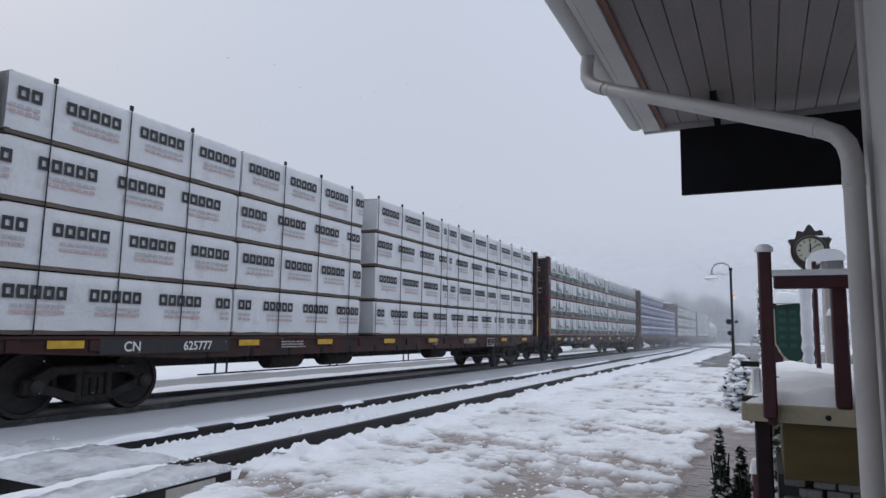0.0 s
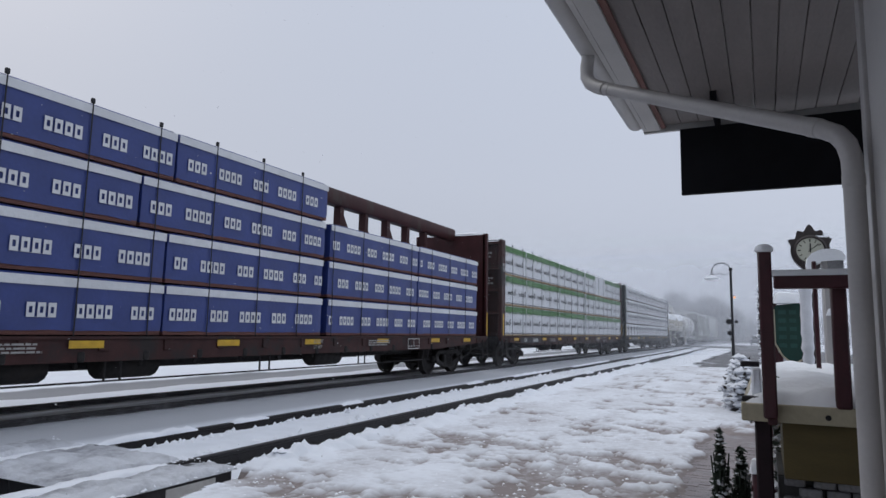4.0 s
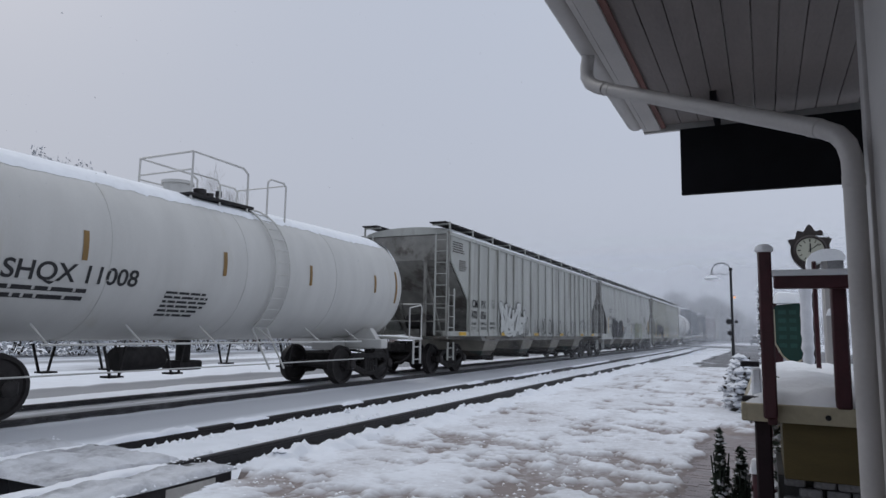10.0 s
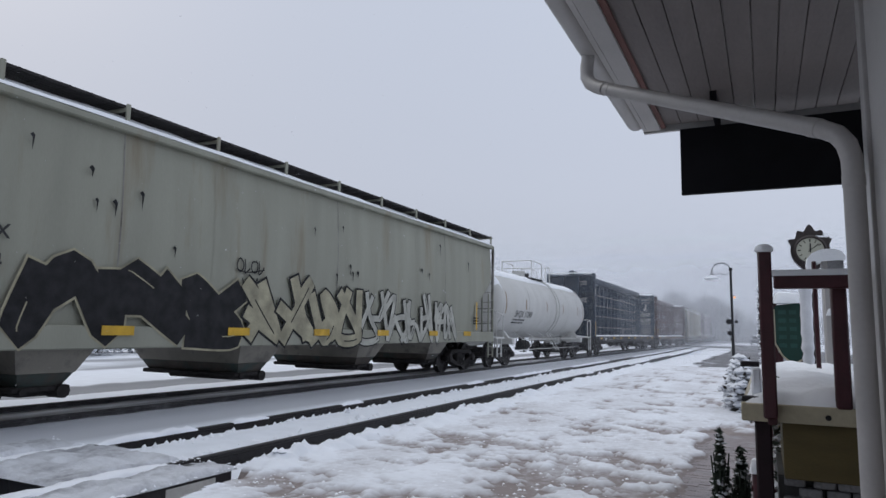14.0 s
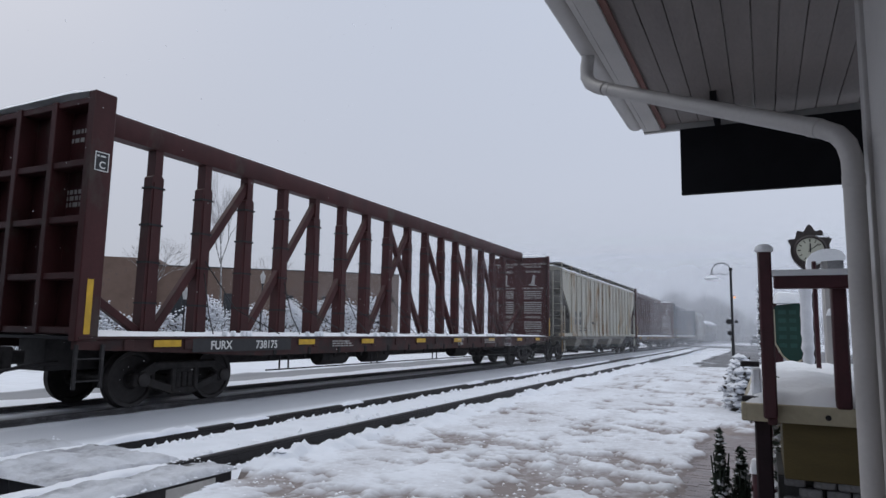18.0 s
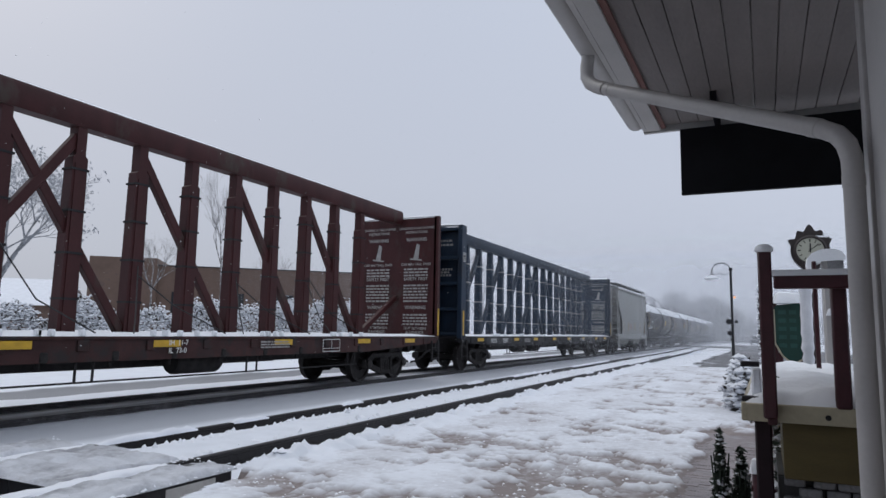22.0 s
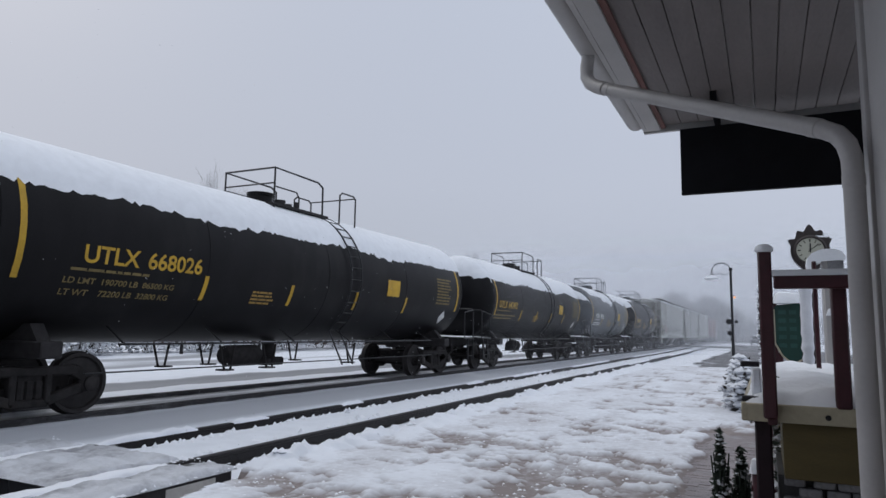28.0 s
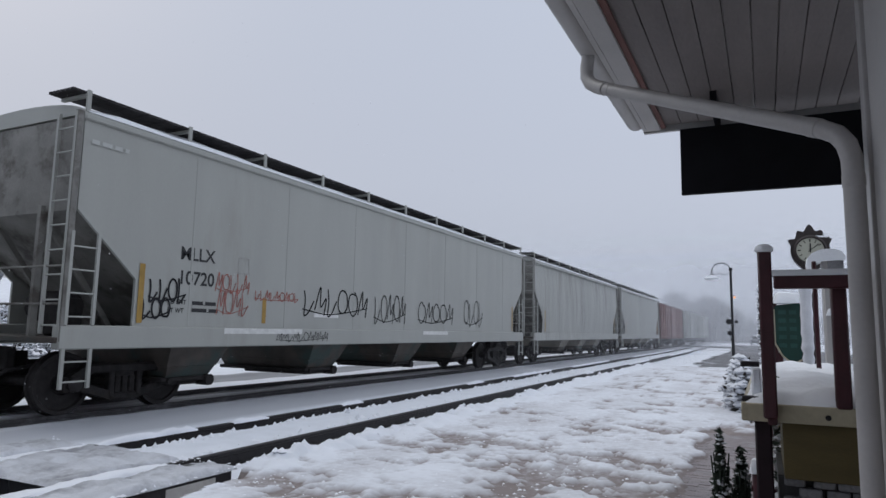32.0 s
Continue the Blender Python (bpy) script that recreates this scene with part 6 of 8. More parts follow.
# --- covered hoppers ---
def hopper(u0, L, paint, label, bays=3, tri=(.13, 2.97, 1.25, 1.98), eave=4.37, half=1.58, seed=0, sill_mat=None, bulge=.0, rail_mat=None, stripe="amber", rib_at=(), bay_at=(), bay_size=(.66, .44), bay_mat=None):
    car = thing("covered_hopper_car", label, "railway wagon", "freight train cars")
    moving.append((car, u0, 0, 0))
    rr = random.Random(seed)
    rail_mat = rail_mat or paint
    bogie(car, 1.5), bogie(car, L - 1.5), ends(car, L, .55)
    ty, tz, sy, sz = tri
    ins = ty + .03
    g = Geo()
    slope_end = sy + 1.5
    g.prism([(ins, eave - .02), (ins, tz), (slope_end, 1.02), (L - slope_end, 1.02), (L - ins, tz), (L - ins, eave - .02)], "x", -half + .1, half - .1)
    part("hopper_body", g, M["end_grime_shade"], car, "sloping hopper body")
    outline = [(ty, eave), (ty, tz), (sy, sz), (sy, 1.30), (L - sy, 1.30), (L - sy, sz), (L - ty, tz), (L - ty, eave)]
    for s in (1, -1):
        g = Geo()
        if bulge:
            # curved side sheets in strips
            rows = 10
            zs = [1.30 + (eave - 1.30) * i / rows for i in range(rows + 1)]

            def ends_at(z):
                if z >= tz:
                    return ty
                if z <= sz:
                    return sy
                return sy + (ty - sy) * ((z - sz) / (tz - sz)) ** 1.25
            for z in zs:
                t = (z - 1.30) / (eave - 1.30)
                x = s * (half - .10 + bulge * math.sin(math.pi * min(1, .15 + t * .8)))
                e0 = ends_at(z)
                for q in range(9):
                    g.v.append((x, e0 + (L - 2 * e0) * q / 8, z))
            for i in range(rows):
                for q in range(8):
                    a = i * 9 + q
                    g.f.append((a, a + 1, a + 10, a + 9))
        else:
            g.prism(outline, "x", min(s * (half - .05), s * half), max(s * (half - .05), s * half))
        sheet = part("side_sheet", g, paint, car, "painted steel side sheet", 60)
        for y in rib_at:
            gr = Geo()
            gr.box(min(s * half, s * (half + .07)), max(s * half, s * (half + .07)), y - .045, y + .045, 1.19, eave - .03, .02)
            part("side_rib", gr, paint, sheet)
        if bulge:
            for k in range(9):
                y = sy + .5 + k * (L - 2 * sy - 1.0) / 8
                gr = Geo()
                for z in zs:
                    x = s * (half - .096 + bulge * math.sin(math.pi * min(1, .15 + (z - 1.30) / (eave - 1.30) * .8)))
                    gr.v += [(x, y - .012, z), (x, y + .012, z)]
                gr.f = [(2 * i, 2 * i + 1, 2 * i + 3, 2 * i + 2) for i in range(rows)]
                part("weld_seam", gr, M["end_grime_shade"] if k % 3 == 1 and bulge < .15 else paint, sheet)
        if not rib_at and not bulge:
            for k in range(7):
                y = 2.2 + k * (L - 4.4) / 6
                gr = Geo()
                gr.box(min(s * half, s * (half + .006)), max(s * half, s * (half + .006)), y - .02, y + .02, 1.32, eave - .05)
                part("weld_seam", gr, paint, sheet)
        g = Geo()
        x1 = s * (half + .03)
        g.box(min(s * (half - .14), x1), max(s * (half - .14), x1), -.05, L + .05, 1.17 if rib_at else .99, 1.33, .02)
        part("side_sill", g, sill_mat or paint, car, "deep side sill")
        g = Geo()
        g.box(min(s * (half - .1), s * (half + .05)), max(s * (half - .1), s * (half + .05)), 0.05, L - .05, eave - .10, eave + .02, .025)
        part("eave_rail", g, paint, car, "top side rail")
    roof = Geo()
    arc = [(half * math.cos(a), eave + .26 * math.sin(a)) for a in [math.pi * i / 14 for i in range(15)]]
    roof.prism(arc, "y", ty, L - ty)
    part("roof", roof, paint, car, "rounded roof")
    sn = snow_strip(car, .3, half - .03, .3, L - .3, eave + .10, .10, .5, seed)
    for v in sn.data.vertices:
        v.co.z = v.co.z - (eave + .10) + eave + .26 * math.sqrt(max(0, 1 - (v.co.x / half) ** 2)) - .01
    snow_strip(car, half - .05, half + .04, .1, L - .1, eave + .02, .075, .5, seed + 4)
    g = Geo()
    for i in range(max(3, bays + 1)):
        y = 1.5 + i * (L - 3.0) / bays
        g.box(-.36, .36, y - .5, y + .5, eave + .25, eave + .36, .03)
    part("roof_hatch", g, paint, car, "roof hatch covers")
    for s in (1, -1):
        g = Geo()
        xa, xb = sorted((s * (half - .62), s * (half - .04)))
        nb = 7
        for k in range(nb):
            w = (xb - xa) / nb
            g.box(xa + k * w, xa + k * w + w * .72, -.1, L + .1, eave + .305, eave + .345)
        for i in range(int(L / .35)):
            g.box(xa, xb, .1 + i * .35, .13 + i * .35, eave + .30, eave + .34)
        walkway = part("running_board", g, M["steel_dark"], car, "dark grating roof walkway")
        for k in range(int(L / 1.75) + 1):
            y = .12 + k * (L - .3) / int(L / 1.75)
            gs = Geo()
            gs.box(s * (half - .02) - .02, s * (half - .02) + .02, y - .035, y + .035, eave - .02, eave + .36, .008)
            gs.box(xa, xb, y - .03, y + .03, eave + .26, eave + .305)
            part("bracket", gs, rail_mat, walkway)
    # end framing
    for y0, o in ((0, 1), (L, -1)):
        yy = lambda d: y0 + o * d
        fr = part("end_platform", Geo().box(-half, half, min(yy(-.08), yy(1.15)), max(yy(-.08), yy(1.15)), 1.08, 1.16, .01), M["dark_hop"], car, "end platform")
        for s in (1, -1):
            g = Geo()
            xk = s * (half - .01)
            g.beam((xk, yy(0), 1.1), (xk, yy(0), eave + .02), .075, .09)
            g.beam((s * .75, yy(.1), 1.1), (s * .75, yy(.1), tz + .1), .08, .1)
            g.beam((s * .62, yy(.2), tz), (s * .62, yy(1.55), 1.15), .07, .09)
            part("end_post", g, M["end_grime_shade"], fr)
            ladder(fr, s * (half + .015), yy(.03), yy(.44), .45, 1.0, 2, rail_mat)
            ladder(fr, s * (half + .015), yy(.03), yy(.44), 1.33, 2.65, 4, rail_mat)
            ladder(fr, yy(-.03), s * (half - .42), s * (half - .02), 1.2, eave, 9, rail_mat, "x")
        g = Geo()
        for z in (1.62, 2.15):
            g.rod((-half, yy(-.03), z), (half, yy(-.03), z), .018, 6)
        part("end_handrail", g, M["end_grime_shade"], fr)
        g = Geo()
        g.lathe([(.02, 0), (.2, 0), (.24, .06), (.24, .8), (.2, .86), (.02, .86)], 14, pose(-.2, yy(.75), 1.62, 0, 90, 0))
        g.box(.35, .75, min(yy(.5), yy(.9)), max(yy(.5), yy(.9)), 1.16, 1.75, .04)
        part("brake_gear", g, M["truck"], fr, "brake cylinder and valve")
        if o > 0:
            wheel_ring(fr, -.85, yy(-.02), 1.95, .27, M["steel_dark"])
        g = Geo()
        xr = half + .034
        flat(g, min(yy(sy + .05), yy(sy + .15)), max(yy(sy + .05), yy(sy + .15)), 1.38, 2.30, xr - .02 + bulge * .55)
        part("reflector", g, M[stripe], fr, "upright amber reflective stripe")
    # discharge bays: a painted upper funnel, a darker lower one, the gate below
    for yc in bay_at or [L / 2 + (k - (bays - 1) / 2) * 3.55 for k in range(bays)]:
        (a, c), zt_ = bay_size, 1.30 if bays == 2 else 1.18 if rib_at else 1.02
        m = c + (a - c) * .42
        rings = [[(-w_, yc - h_, z_), (w_, yc - h_, z_), (w_, yc + h_, z_), (-w_, yc + h_, z_)] for w_, h_, z_ in ((half - .06, a, zt_), (half - .26, m, .66), (half - .27, m - .02, .655), (half - .38, c, .47))]
        quad = [(0, 4, 5, 1), (1, 5, 6, 2), (2, 6, 7, 3), (3, 7, 4, 0)]
        bay = part("discharge_bay", Geo().add(rings[0] + rings[1], [(0, 1, 2, 3)] + quad), bay_mat or (paint if bays == 2 else M["bay_paint"]), car, "tapered discharge bay")
        part("lower_funnel", Geo().add(rings[2] + rings[3], [(7, 6, 5, 4), (0, 1, 2, 3)] + quad), M["dark_hop"], bay, "dark lower funnel")
        g = Geo()
        g.box(-1.25, 1.25, yc - c - .12, yc + c + .12, .40, .48, .02)
        g.box(-.7, 1.1, yc - c * .8, yc + c * .8, .33, .42, .03)
        g.rod((1.30, yc + c * .95, .40), (1.0, yc + c * .95, .40), .10, 10)
        g.rod((1.30, yc - c * .95, .42), (1.0, yc - c * .95, .42), .05, 8)
        part("outlet_gate", g, M["truck"], bay, "outlet gate")
    return car


# --- tank cars ---
def tank_car(u0, Ls, R_, zc, paint, label, snow, cage, seed=0, belly=None, rail=None, stripes="yellow", off=1.05, jacket=None, crown=1.0, stripe_at=(.245, .41, .58, .75)):
    """u0 is the near end of the frame; the shell's straight part runs from off to off + Ls. snow: arcs (near edge in degrees, start, end)."""
    L = Ls + 2 * off
    car = thing("tank_car", label, "railway wagon", "freight train cars")
    moving.append((car, u0 - off, 0, 0))
    rail = rail or M["black_metal"]
    bogie(car, off + .85), bogie(car, L - off - .85), ends(car, L, .6)
    g = Geo()
    head = [(R_ * math.sin(a), -R_ * .42 * math.cos(a)) for a in [math.pi / 2 * i / 8 for i in range(9)]]
    prof = [(max(p[0], .001), off + p[1]) for p in head]
    prof += [(R_, off + Ls * k / 6) for k in range(1, 6)]
    prof += [(max(p[0], .001), L - off - p[1]) for p in head[::-1]]
    g.lathe(prof, 56, pose(0, 0, zc, -90, 0, 0))
    shell = part("shell", g, paint, car, "riveted and welded tank shell", 50)
    for y in [off + Ls * k / (8 if belly else 4) for k in range(9 if belly else 5)]:
        gr = Geo()
        gr.lathe([(R_ - .01, -.03), (R_ + .006, -.03), (R_ + .006, .03), (R_ - .01, .03)], 56, pose(0, y, zc, -90, 0, 0), caps=False)
        part("girth_seam", gr, M["rust_seam"] if belly else paint, shell)

    def arc_sheet(name, a0, a1, y0, y1, dr, mat, par, ragged=0.0, thick=0.0, nseg=14, lab=""):
        """Part of a cylinder between two angles (degrees up from the near side), with ragged near and far edges."""
        ga = Geo()
        ny = max(2, int((y1 - y0) / (.07 if ragged else .8)))
        for j in range(ny + 1):
            y = y0 + (y1 - y0) * j / ny
            w0 = ragged * (noise.noise(Vector((seed, y * .5, 0))) * 5 + noise.noise(Vector((seed, y * 4.0, 3))) * 3 + noise.noise(Vector((seed, y * 13.0, 7))) * 2.5)
            w1 = ragged * noise.noise(Vector((seed + 9, y * .9, 0))) * 9
            for i in range(nseg + 1):
                t = i / nseg
                a = radians(a0 + w0 + (a1 + w1 - a0 - w0) * t)
                lip = 0 if (thick and i in (0, nseg)) else 1
                endf = .2 if (thick and j in (0, ny)) else 1
                rad = R_ + dr + thick * lip * endf * (.7 + .5 * math.sin(math.pi * t) + .25 * noise.noise(Vector((t * 3, y * 1.1, seed))))
                ga.v.append((rad * math.cos(a), y, zc + rad * math.sin(a)))
        for j in range(ny):
            for i in range(nseg):
                q = j * (nseg + 1) + i
                ga.f.append((q, q + 1, q + nseg + 2, q + nseg + 1))
        return part(name, ga, mat, par, lab, 70)

    if belly:
        arc_sheet("belly_coat", -150, -30, off - .05, L - off + .05, .010, belly, shell, nseg=20, lab="black lower belly")
    if jacket:
        for y0, y1, a0, a1 in jacket:
            arc_sheet("stain_patch", a0, a1, y0, y1, .004, M["tank_cream"], shell, nseg=8, lab="patch of older cream paint")
    for a0, a1, y0, y1, *rag in snow:
        arc_sheet("snow_cover", a0, a1, y0, y1, .004, M["snow_car"], car, rag[0] if rag else 1.0, .06, 16, "fresh snow lying on the tank")
        # snow on the near head
    for y, s in ((off, -1), (L - off, 1)):
        if not snow or (s < 0 and snow[0][2] > off + 1.3):
            continue
        # snow plastered on the upper part of the head, thinning out to a ragged edge
        gh = Geo()
        nu, nv = 40, 16
        for u in range(nu + 1):
            x = R_ * .93 * (2 * u / nu - 1)
            rim = math.sqrt(R_ * R_ - x * x) * (crown + (.06 * noise.noise(Vector((x * 2.5, seed, 9))) if crown < 1 else 0))
            low_ = R_ * (.40 + .16 * noise.noise(Vector((x * 1.1, seed, s))) + .07 * noise.noise(Vector((x * 5, seed, s))) + .03 * noise.noise(Vector((x * 17, seed, s)))) + .10 * abs(x)
            low_ = min(low_, rim - .02)
            for v in range(nv + 1):
                z = low_ + (rim - low_) * v / nv
                q = min(1, (x * x + z * z) / (R_ * R_))
                thick = .045 * min(1, 3 * v / nv) * min(1, 6 * min(u, nu - u) / nu) * (1 + .5 * noise.noise(Vector((x * 3, z * 3, seed))))
                gh.v.append((x * (1 + thick * .4 * q), y + s * (R_ * .42 * math.sqrt(1 - q) + thick * (1 - .6 * q) + .006), zc + z * (1 + thick * .6 * q)))
        for u in range(nu):
            for v in range(nv):
                q = u * (nv + 1) + v
                gh.f.append((q, q + 1, q + nv + 2, q + nv + 1))
        part("head_snow", gh, M["snow_car"], car, "snow plastered on the tank head", 70)
    # upright reflective stripes
    for k, t in enumerate((.015, *stripe_at, .979)):
        y = off + Ls * t
        big = k in (0, 5)
        me_ = Geo()
        z0, z1 = ((-.62, .86) if R_ > 1.4 else (-.42, .42)) if big else ((-.76, -.34) if R_ > 1.4 else (-.2, .24))
        for q in range(6):
            za, zb = z0 + (z1 - z0) * q / 6, z0 + (z1 - z0) * (q + 1) / 6
            me_.add([((R_ + .008) * math.cos(math.asin(zz / R_)), yy, zc + zz) for yy, zz in ((y, za), (y + .09, za), (y + .09, zb), (y, zb))], [(0, 1, 2, 3)])
        part("reflector", me_, M[stripes], shell, "upright reflective stripe")
    # frame
    g = Geo()
    for y, ya, yb in ((off + .85, -.1, 2.6), (L - off - .85, L - 2.6, L + .1)):
        g = Geo()
        g.box(-.33, .33, ya, yb, .80, 1.12, .02)
        g.box(-1.45, 1.45, y - .16, y + .16, .86, 1.1, .02)
        g.prism([(-1.25, 1.1), (1.25, 1.1), (1.05, zc - R_ * .8), (-1.05, zc - R_ * .8)], "y", y - .1, y + .1)
        part("stub_sill", g, M["steel_dark"] if paint is not M["tank_white"] or belly else paint, car, "stub sill and saddle")
    for y0, o in ((0, 1), (L, -1)):
        yy = lambda d: y0 + o * d
        fr = part("end_platform", Geo().box(-1.5, 1.5, min(yy(-.1), yy(.75)), max(yy(-.1), yy(.75)), 1.08, 1.14, .01), rail, car, "end platform with handrail")
        snow_strip(fr, -1.45, 1.45, min(yy(-.08), yy(.6)), max(yy(-.08), yy(.6)), 1.14, .06, .15, seed)
        for s in (1, -1):
            part("handrail", Geo().tube([(s * 1.48, yy(-.05), 1.1), (s * 1.48, yy(-.05), 2.0), (s * 1.42, yy(-.02), 2.08), (s * .9, yy(0), 2.08)], .022, 7), rail, fr, "bent pipe handrail")
            part("handrail", Geo().tube([(s * 1.48, yy(.65), 1.1), (s * 1.48, yy(.65), 1.95), (s * 1.48, yy(0), 2.05)], .02, 7), rail, fr, "bent pipe handrail")
        ladder(fr, 1.49, yy(.02), yy(.42), .42, 1.1, 2, rail)
        if o > 0:
            wheel_ring(fr, -.8, yy(.08), 1.75, .27, M["steel_dark"])
    g = Geo()
    for x in (1.42, -1.42):
        g.rod((x, off + 1.9, 1.05), (x, L - off - 1.9, 1.05), .02, 6)
        for k in range(6):
            y = off + 2.0 + k * (Ls - 4.0) / 5
            g.rod((x, y, 1.05), (x * .7, y, zc - R_ * .82), .016, 6)
    g.rod((1.25, off + 1.5, .62), (1.25, L - off - 1.5, .62), .014, 6)
    part("side_rail", g, rail, car, "thin safety rail along the frame")
    g = Geo()
    g.rod((0, L / 2 - .2, zc - R_ - .02), (0, L / 2 - .2, .55), .14, 12)
    g.box(-.25, .25, L / 2 - .5, L / 2 + .1, .50, .68, .04)
    part("bottom_outlet", g, M["truck"], car, "bottom outlet valve")
    for y in (L / 2 - 2.6, L / 2 - 1.4, L / 2 + 1.6):
        g = Geo()
        for s in (1, -1):
            g.beam((s * .9, y, 1.0), (s * .9, y + .15, .50), .035, .035)
            g.beam((s * .9, y + .4, 1.0), (s * .9, y + .3, .50), .035, .035)
        g.box(.72, .95, y + .1, y + .36, .5, .53)
        g.box(-.95, -.72, y + .1, y + .36, .5, .53)
        part("underframe_step", g, M["truck"], car, "hanging step bracket")
    part("brake_reservoir", Geo().lathe([(.02, 0), (.17, 0), (.2, .05), (.2, .9), (.17, .95), (.02, .95)], 12, pose(.6, L / 2 - 2.2, .78, -90, 0, 0)), M["truck"], car, "brake air reservoir")
    # dome platform with its cage
    k = L / 16.3
    yc = L * .435
    zt = zc + R_
    pl = part("dome_platform", Geo().box(-.75, .78, yc - .1 * k, yc + 1.9 * k, zt - .08, zt - .02, .01), M["steel_dark"], car, "grating platform round the dome")
    g = Geo()
    g.lathe([(.02, 0), (.27, 0), (.27, .24), (.31, .24), (.31, .30), (.02, .33)], 18, pose(0, yc + .35 * k, zt + .0))
    part("manway", g, paint, pl, "round manway cover")
    for dy, rad, hh in ((.9, .10, .24), (1.2, .07, .2), (1.5, .05, .3)):
        part("valve", Geo().lathe([(rad, -.08), (rad, hh * .6), (rad * 1.3, hh * .6), (rad * 1.3, hh), (.01, hh)], 10, pose(.1, yc + dy * k, zt)), M["steel_dark"], pl)
    snow_strip(pl, -.7, .76, yc + .25 * k, yc + 1.85 * k, zt - .02, .05, .2, seed)
    if cage:
        h = .76
        for x in (-.7, .74):
            dz = math.sqrt(R_ * R_ - x * x) - R_
            g = Geo()
            g.tube([(x, yc - .05 * k, zt + dz), (x, yc - .05 * k, zt + h), (x, yc + 1.5 * k, zt + h * .97), (x, yc + 1.68 * k, zt + h * .85), (x, yc + 1.7 * k, zt + dz)], .024, 7)
            g.tube([(x, yc, zt + h * .45), (x, yc + .7 * k, zt + h * .45), (x, yc + .8 * k, zt + h * .3), (x, yc + .8 * k, zt + dz)], .018, 7)
            part("handrail", g, rail, pl, "bent pipe handrail")
            g = Geo()
            g.tube([(x, yc + 2.4 * k, zt + dz), (x, yc + 2.4 * k, zt + h * .8), (x, yc + 2.5 * k, zt + h * .9), (x, yc + 3.0 * k, zt + h * .9), (x, yc + 3.1 * k, zt + h * .8), (x, yc + 3.1 * k, zt + dz)], .022, 7)
            part("ladder_hoop", g, rail, pl)
        g = Geo()
        g.rod((-.7, yc - .05 * k, zt + h), (.74, yc - .05 * k, zt + h), .022, 7)
        g.rod((-.7, yc - .05 * k, zt + h * .55), (.74, yc - .05 * k, zt + h * .55), .018, 7)
        part("cross_rail", g, rail, pl)
        part("cross_rail", Geo().rod((-.7, yc + 3.1 * k, zt + h * .85), (.74, yc + 3.1 * k, zt + h * .85), .018, 7), rail, pl)
    yc = yc + 1.35 * k - .68
    g = Geo()
    ang = [radians(-52 + 140 * i / 14) for i in range(15)]
    for y in (yc + 1.15, yc + 1.58):
        g.tube([((R_ + .07) * math.cos(a), y, zc + (R_ + .07) * math.sin(a)) for a in ang], .02, 6)
    for i in range(15):
        a = ang[i]
        p = ((R_ + .07) * math.cos(a), 0, zc + (R_ + .07) * math.sin(a))
        g.rod((p[0], yc + 1.15, p[2]), (p[0], yc + 1.58, p[2]), .014, 5)
    for y in (yc + 1.15, yc + 1.58):
        g.rod(((R_ + .07) * math.cos(ang[0]), y, zc + (R_ + .07) * math.sin(ang[0])), (1.4, y, .52), .02, 6)
    part("side_ladder", g, rail, car, "curved ladder up the tank side")
    return car


def ribbon(g, pts, w, x, extend=0):
    """A painted stroke through points (y, z) on the side plane x, a hair thicker towards its end."""
    if extend:
        (a, b), (c, d) = (pts[0], pts[1]), (pts[-2], pts[-1])
        k, q = math.hypot(b[0] - a[0], b[1] - a[1]) or 1, math.hypot(d[0] - c[0], d[1] - c[1]) or 1
        pts = [(a[0] - (b[0] - a[0]) / k * extend, a[1] - (b[1] - a[1]) / k * extend)] + list(pts) + [(d[0] + (d[0] - c[0]) / q * extend, d[1] + (d[1] - c[1]) / q * extend)]
    n = len(pts)
    for i, (y, z) in enumerate(pts):
        a, b = pts[max(i - 1, 0)], pts[min(i + 1, n - 1)]
        dy, dz = b[0] - a[0], b[1] - a[1]
        k = math.hypot(dy, dz) or 1
        oy, oz = -dz / k * w / 2, dy / k * w / 2
        g.v += [(x + .0001 * i, y + oy, z + oz), (x + .0001 * i, y - oy, z - oz)]
    m = len(g.v) - 2 * n
    g.f += [(m + 2 * i, m + 2 * i + 1, m + 2 * i + 3, m + 2 * i + 2) for i in range(n - 1)]


def spline(pts, per=6, closed=False):
    """Points along a smooth curve through pts."""
    out, n = [], len(pts)
    rng = range(n if closed else n - 1)
    for i in rng:
        p = [pts[(i + k) % n] if closed else pts[max(0, min(n - 1, i + k))] for k in (-1, 0, 1, 2)]
        for s in range(per):
            t = s / per
            out.append(tuple(.5 * (2 * p[1][d] + (p[2][d] - p[0][d]) * t + (2 * p[0][d] - 5 * p[1][d] + 4 * p[2][d] - p[3][d]) * t * t + (3 * p[1][d] - p[0][d] - 3 * p[2][d] + p[3][d]) * t ** 3) for d in (0, 1)))
    out.append(out[0] if closed else tuple(pts[-1]))
    return out


